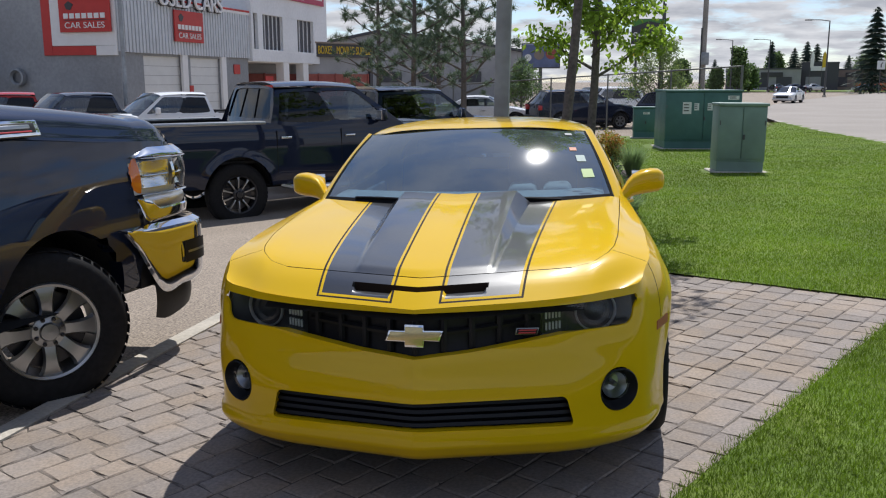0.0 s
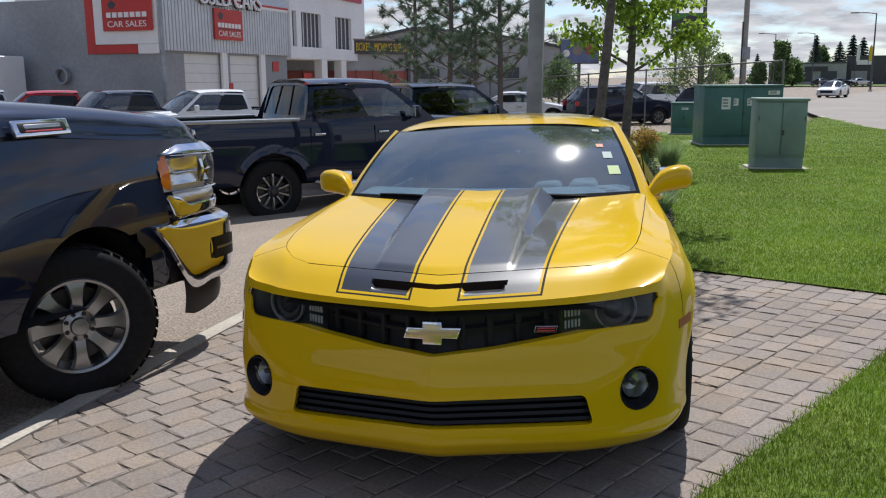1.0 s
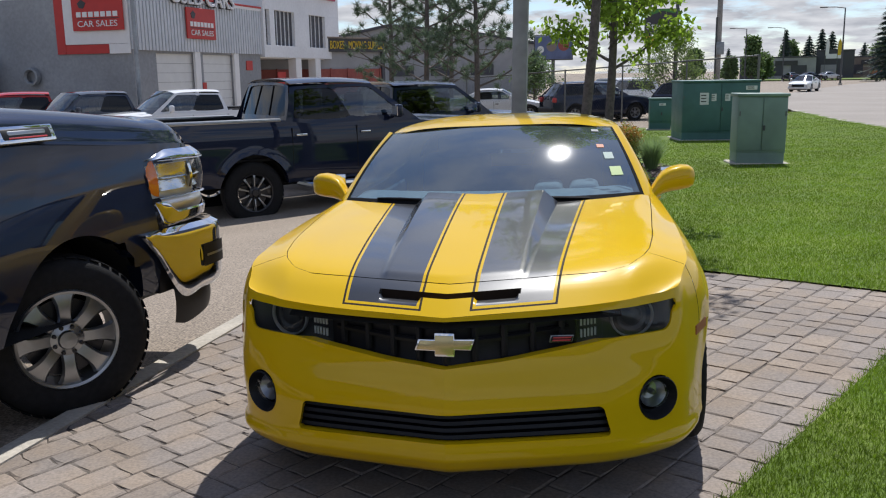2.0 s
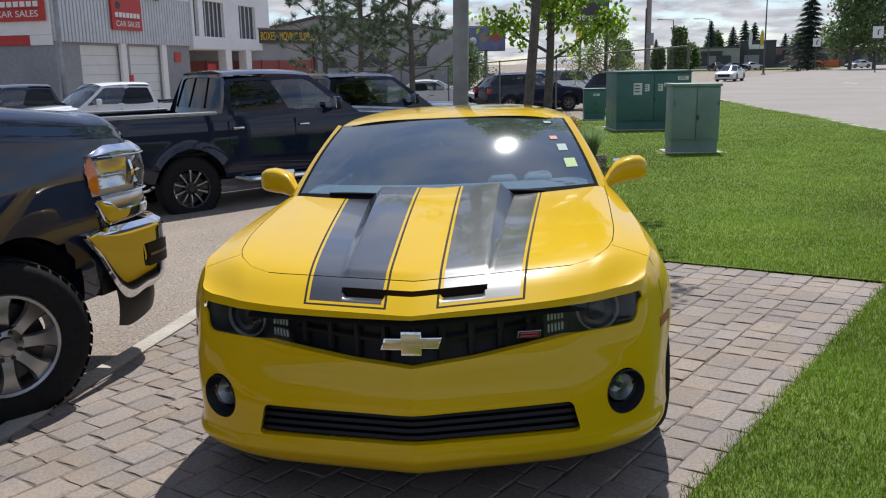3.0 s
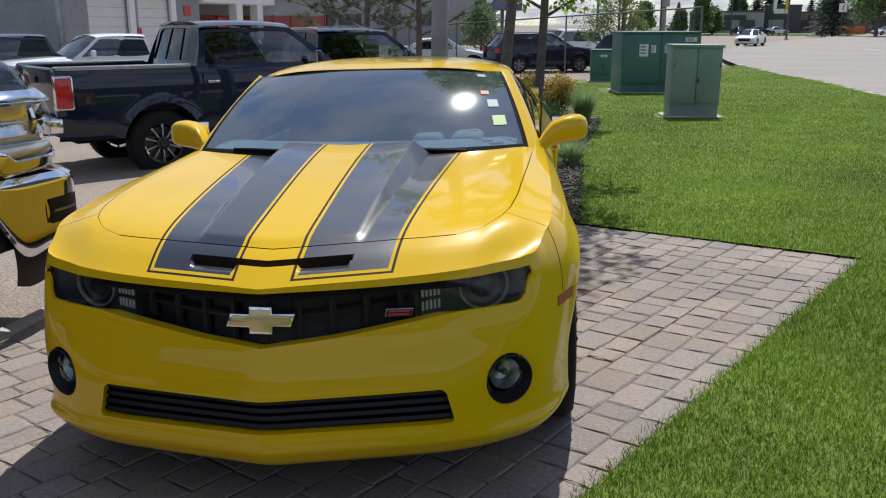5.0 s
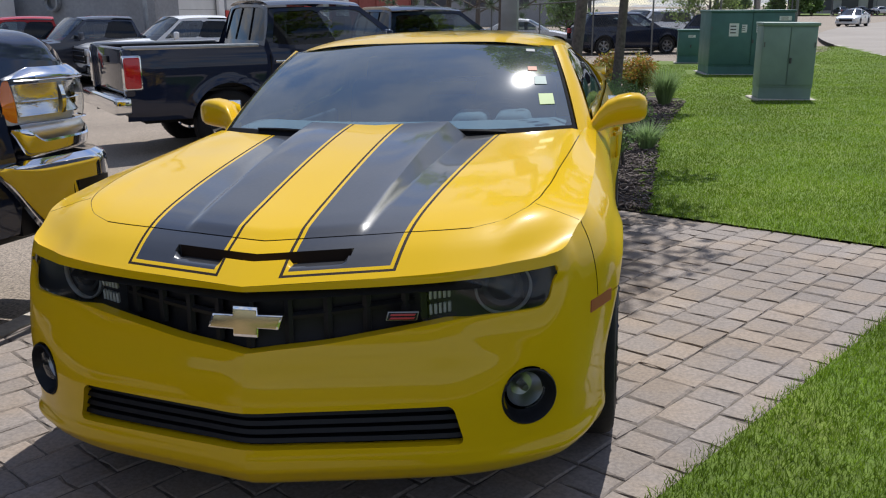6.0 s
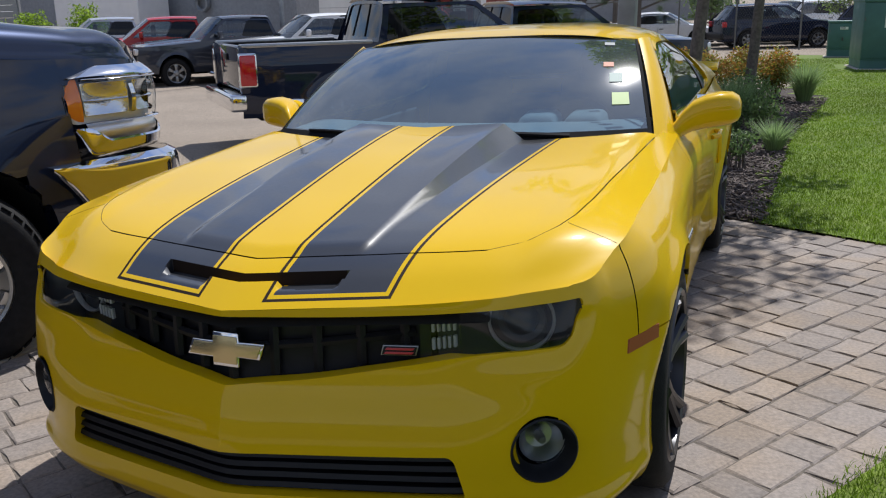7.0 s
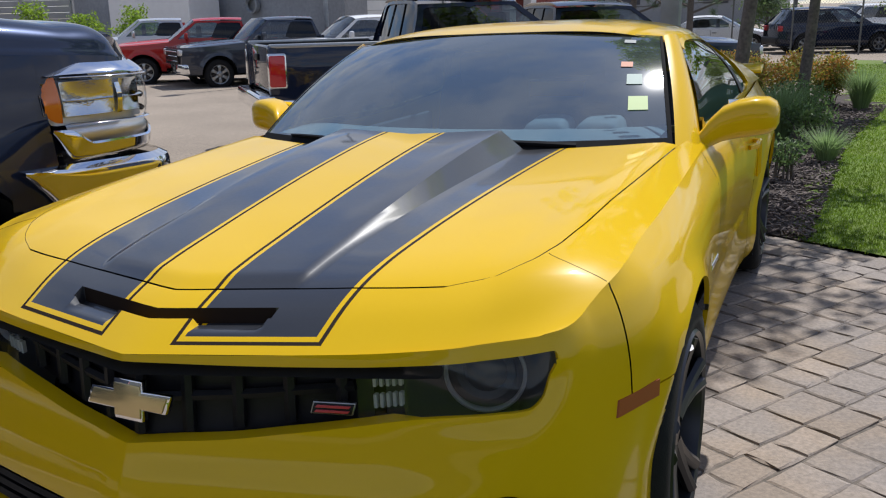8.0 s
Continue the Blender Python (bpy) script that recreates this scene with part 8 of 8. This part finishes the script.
for k, (x, y, h, w) in enumerate(((43.8, 206, 10.5, 2.2), (51.5, 218, 9.5, 4.2), (54.5, 219, 11.0, 4.4), (57.0, 220, 10.5, 4.4), (66, 226, 8, 3.2), (48.7, 152, 13.5, 4.6), (33, 215, 7, 2.2))):
    spruce((x, y, -0.4), h, w, 50 + k)
for k, (x, y, h, s_) in enumerate(((31.2, 174, 7.8, 2.5), (34.5, 180, 4.6, 2.2), (27.5, 176, 4.2, 1.8), (48, 222, 8, 3.6), (72, 232, 7.5, 5), (82, 236, 7.5, 5), (52.3, 143, 15, 5.5), (57.5, 147, 17, 6.5), (65, 150, 17, 6.5), (23, 196, 6, 3.0))):
    tree("far_tree", "round dark green tree far along the road", (x, y, -0.4), h, (0.2, 0), 70 + k, 40, 0.12, s_ * 0.62, 5200, 0.50, s_ * 0.28, LEAF_DARK, 0.45, 0.3, "far trees", aspect=0.8)


def shrub(x, y, h, w, seed, mts, n, label, leaf=0.045, name="shrub", group="shrubs"):
    rng = np.random.default_rng(seed)
    z = float(yard_z(np.array(x), np.array(y)))
    top = tagged(empty(name), label, "shrub", group)
    tips = []
    for k in range(16):
        a, r_ = rng.random() * 6.28, w * (0.35 + 0.65 * rng.random())
        hh = h * (0.65 + 0.4 * rng.random()) * (1 - 0.25 * (r_ / w) ** 2)
        mid = (x + 0.4 * r_ * math.cos(a), y + 0.4 * r_ * math.sin(a), z + hh * 0.55)
        tip = (x + r_ * math.cos(a) * 0.8, y + r_ * math.sin(a) * 0.8, z + hh * 0.86)
        part("stem", tube_bm([(x + 0.08 * math.cos(a), y + 0.08 * math.sin(a), z - 0.02), mid, tip], [0.008, 0.006, 0.003], 5), BARK, top)
        tips += [mid, tip, tip]
    for i, mt in enumerate(mts):
        cc = tips if i == 0 else [t for t in tips if t[2] > z + 0.55 * h]
        v, f = leaf_cloud(cc, n if i == 0 else n // 2, leaf, w * 0.42, rng, -0.3)
        v[:, 2] = np.maximum(v[:, 2], z + 0.01)
        tagged(put_mesh("leaves", mesh_of("leaves", v, f, mt, smooth=False), top), kind="stuff")


for k, (x, y, h, w) in enumerate(((0.30, 12.6, 0.80, 0.55), (0.90, 13.6, 0.85, 0.55), (-0.35, 13.2, 0.8, 0.55), (1.15, 12.9, 0.78, 0.42), (0.1, 11.4, 0.72, 0.45))):
    shrub(x, y, h, w, 120 + k, (SPIREA, SPIREA_O), 2600, "golden spirea shrub with orange tips")
shrub(0.82, 9.6, 0.62, 0.45, 131, (LEAF_DARK,), 1500, "low dark green shrub in the mulch")
shrub(1.0, 8.6, 0.5, 0.32, 132, (LEAF_DARK,), 1100, "low dark green shrub in the mulch")
shrub(0.92, 6.5, 0.50, 0.20, 133, (LEAF_DARK,), 380, "thin leafy green shrub beside the coupe")


def reed(x, y, h, seed, n=900, spread=0.28):
    """An arching clump of ornamental grass."""
    rng = np.random.default_rng(seed)
    z = float(yard_z(np.array(x), np.array(y)))
    top = tagged(empty("ornamental_grass"), "soft arching clump of green ornamental grass", "grass clump", "grass clumps")
    a, r_ = rng.random(n) * 6.28, spread * rng.random(n) ** 0.6
    hh = h * (0.6 + 0.5 * rng.random(n))
    b = np.stack([x + 0.25 * r_ * np.cos(a), y + 0.25 * r_ * np.sin(a), z + 0 * a], 1)
    m_ = np.stack([x + 0.6 * r_ * np.cos(a), y + 0.6 * r_ * np.sin(a), z + 0.6 * hh], 1)
    t = np.stack([x + 1.35 * r_ * np.cos(a), y + 1.35 * r_ * np.sin(a), z + hh], 1)
    s = np.stack([-np.sin(a), np.cos(a), 0 * a], 1) * 0.004
    v = np.stack([b - s, b + s, m_ + s, m_ - s, t], 1).reshape(-1, 3)
    f = []
    for i in range(n):
        f += [(5 * i, 5 * i + 1, 5 * i + 2, 5 * i + 3), (5 * i + 3, 5 * i + 2, 5 * i + 4)]
    tagged(put_mesh("blades", mesh_of("blades", v, f, REED, smooth=False), top), kind="stuff")


reed(1.58, 12.4, 0.58, 142, 700, 0.32)
reed(1.22, 7.5, 0.32, 143, 450, 0.24)
reed(0.75, 8.9, 0.6, 144, 800, 0.28)


def tufts(name, label, regions, material, seed, height, width):
    """Blades of grass standing on the lawn, all in one mesh."""
    rng = np.random.default_rng(seed)
    vs = []
    for (x0, x1, y0, y1), per, wide, tall in regions:
        n = int((x1 - x0) * (y1 - y0) * per)
        x, y = x0 + (x1 - x0) * rng.random(n), y0 + (y1 - y0) * rng.random(n)
        px, py = x - PAD_C.x, y - PAD_C.y
        a = px * -PAD_X.y + py * PAD_X.x
        b = px * PAD_L.y - py * PAD_L.x
        rag = 0.055 * rng.random(n) ** 2
        ok = ((a > -rag) | (b > -rag)) & (x < ROAD_EDGE(y) - 0.15) & ~((a > -rag) & (x < bed_right(y) + 0.05 * rng.normal(0, 1, n)) & (y < 13.6)) & ~((y >= 13.6) & (x < 1.6))
        for bx, by, bw, bd in ((3.47, 13.5, 0.58, 0.42), (3.62, 21.0, 1.2, 0.85)):
            ok &= ~((np.abs(x - bx) < bw) & (np.abs(y - by) < bd))
        x, y = x[ok], y[ok]
        n = len(x)
        z = yard_z(x, y) + 0.010
        g = rng.random(n) * 6.28
        l = rng.normal(0, 0.55, (n, 2))
        h = tall * height * (0.55 + 0.8 * rng.random(n))
        w = wide * width * (0.7 + 0.6 * rng.random(n))
        p = np.stack([x, y, z], 1)
        s = np.stack([np.cos(g) * w, np.sin(g) * w, 0 * g], 1)
        m_ = p + np.stack([l[:, 0] * h * 0.4, l[:, 1] * h * 0.4, h * 0.6], 1)
        t = p + np.stack([l[:, 0] * h * 1.1, l[:, 1] * h * 1.1, h * 0.95], 1)
        vs.append(np.stack([p - s, p + s, m_ + s * 0.7, m_ - s * 0.7, t], 1).reshape(-1, 3))
    v = np.concatenate(vs)
    n = len(v) // 5
    me = bpy.data.meshes.new(name)
    me.vertices.add(len(v))
    me.vertices.foreach_set("co", v.ravel())
    i = np.arange(n)[:, None] * 5
    loops = np.concatenate([i + np.array([[0, 1, 2, 3]]), i + np.array([[3, 2, 4]])], 1).ravel()
    me.loops.add(len(loops))
    me.loops.foreach_set("vertex_index", loops)
    st = (np.arange(n)[:, None] * 7 + np.array([[0, 4]])).ravel()
    me.polygons.add(2 * n)
    me.polygons.foreach_set("loop_start", st)
    me.materials.append(material)
    me.update(calc_edges=True)
    me.validate()
    return tagged(put_mesh(name, me), label, "grass", kind="stuff")


grass_bands = [((-5.0, 9.0, -4.6, -1.6), 2600, 2.2, 0.9), ((4.2, 8.9, -1.6, 3.0), 2600, 2.2, 0.9)]
for k in range(100):
    # narrow bands; the blades grow sparser and broader with distance from the pad
    y0 = -1.6 + 0.4 * k
    near_y = max(1.0, (y0 + 2.7) / 5.0)
    thin = near_y ** -1.75
    x1 = 4.2 + 0.62 * max(0.0, y0 - 1.5)
    grass_bands.append(((0.3 if y0 < 3.2 else (1.0 if y0 < 13 else (1.5 if y0 < 24 else 6.2)), min(x1, 10.3), y0, y0 + 0.4), 11000 * thin, thin ** -0.42, 0.8 + 0.2 * thin))
tufts("lawn_grass", "short green blades of mown grass", grass_bands,
      BLADE, 201, 0.027, 0.0018)
# chips of mulch
rng = np.random.default_rng(77)
cv, cf = [], []
for k in range(5200):
    y = 4.0 + 9 * rng.random() ** 1.6
    x = float(bed_right(y)) + 0.06 - 1.5 * rng.random() ** 1.3
    a, b = pad_uv(x, y)
    if a < 0.01:
        continue
    z = float(yard_z(np.array(x), np.array(y))) + 0.012 + 0.02 * rng.random()
    m_ = pose(x, y, z, rng.normal() * 14, rng.normal() * 14, rng.random() * 360)
    lx, ly, lz = 0.016 + 0.03 * rng.random(), 0.005 + 0.006 * rng.random(), 0.003 + 0.003 * rng.random()
    n0 = len(cv)
    for sx, sy, sz in ((-1, -1, -1), (1, -0.8, -1), (1, 0.8, -1), (-1, 1, -1), (-0.9, -0.8, 1), (0.9, -0.6, 1), (0.9, 0.6, 1), (-0.9, 0.8, 1)):
        cv.append(tuple(m_ @ Vector((sx * lx, sy * ly, sz * lz))))
    cf += [tuple(n0 + q for q in f) for f in ((4, 5, 6, 7), (0, 1, 5, 4), (1, 2, 6, 5), (2, 3, 7, 6), (3, 0, 4, 7))]
tagged(put_mesh("mulch_chips", mesh_of("mulch_chips", cv, cf, CHIP, smooth=False)), "loose dark brown wood chips", "mulch", kind="stuff")

# ---- pavers, laid in courses ----
def paver_mesh(lu, lv, seed):
    rng = np.random.default_rng(seed)
    j = 0.0036
    a, b = lu / 2 - j, lv / 2 - j
    c = 0.0075

    def ring(a_, b_, z_, w_):
        # corners and the middle of each side, a little worn
        pts = [(-a_, -b_), (0, -b_), (a_, -b_), (a_, 0), (a_, b_), (0, b_), (-a_, b_), (-a_, 0)]
        return [(x + w_ * rng.normal(), y + w_ * rng.normal(), z_) for x, y in pts]
    v = ring(a, b, -0.03, 0.001) + ring(a, b, -0.0055, 0.0032) + ring(a - c, b - c, 0.0, 0.0040)
    f = [tuple(range(16, 24))]
    for k in (0, 8):
        f += [(k + i, k + (i + 1) % 8, k + 8 + (i + 1) % 8, k + 8 + i) for i in range(8)]
    return mesh_of("paver", v, f, PAVER, smooth=False)


rng = np.random.default_rng(9)
SIZES = {}
for wk, wv in enumerate((0.142, 0.178)):
    for lk, lu in enumerate((0.142, 0.188, 0.240)):
        SIZES[wk, lk] = [paver_mesh(lu, wv, 300 + wk * 10 + lk * 3 + s) for s in range(2)]
slope_m = pose(0, 0, 0, 0, -math.degrees(math.atan(SLOPE)), 0)
ang = math.degrees(math.atan2(PAD_L.y, PAD_L.x))
placed = []
v_off, course = 0.0, 0
while v_off < 8.6:
    wk = (0, 1, 1)[course % 3]
    wv = (0.142, 0.178)[wk]
    u_off = 0.0
    while u_off < 13.0:
        lk = int(rng.integers(0, 3))
        lu = (0.142, 0.188, 0.240)[lk]
        p = PAD_C - PAD_L * (u_off + lu / 2) - PAD_X * (v_off + wv / 2)
        if p.x > float(KERB_X(p.y)) - 0.12 and -7.0 < p.y < 6.2:
            placed.append((p.x, p.y, wk, lk))
        u_off += lu
    v_off += wv
    course += 1
right = [q for q in placed if q[0] > 0.80 and q[1] > -0.2]
left = [q for q in placed if KERB_X(q[1]) + 0.14 < q[0] < -0.75 and -0.6 < q[1] < 3.2]
singles = sorted(right, key=lambda q: q[1])[:190] + sorted(left, key=lambda q: -q[0])[:110]
single_set = set(singles)
rv, rf = [], []
for q in placed:
    x, y, wk, lk = q
    me = SIZES[wk, lk][int(rng.integers(0, 2))]
    z = SLOPE * x + 0.0012 * rng.normal()
    m_ = Matrix.Translation((x, y, z)) @ slope_m @ pose(0, 0, 0, 0.25 * rng.normal(), 0.25 * rng.normal(), ang + 0.5 * rng.normal())
    if q in single_set:
        put_mesh("paver", me, pad, "", m_)
    else:
        n0 = len(rv)
        # pieces along the kerb are cut to its line
        cut = [m_ @ v.co for v in me.vertices]
        if max(c.x - float(KERB_X(c.y)) for c in cut) < 0.02:
            continue
        rv += [(max(c.x, float(KERB_X(c.y)) + 0.004), c.y, c.z) for c in cut]
        rf += [tuple(n0 + k for k in pl.vertices) for pl in me.polygons]
tagged(put_mesh("pavers", mesh_of("pavers", rv, rf, PAVER, smooth=False), pad), kind="stuff")
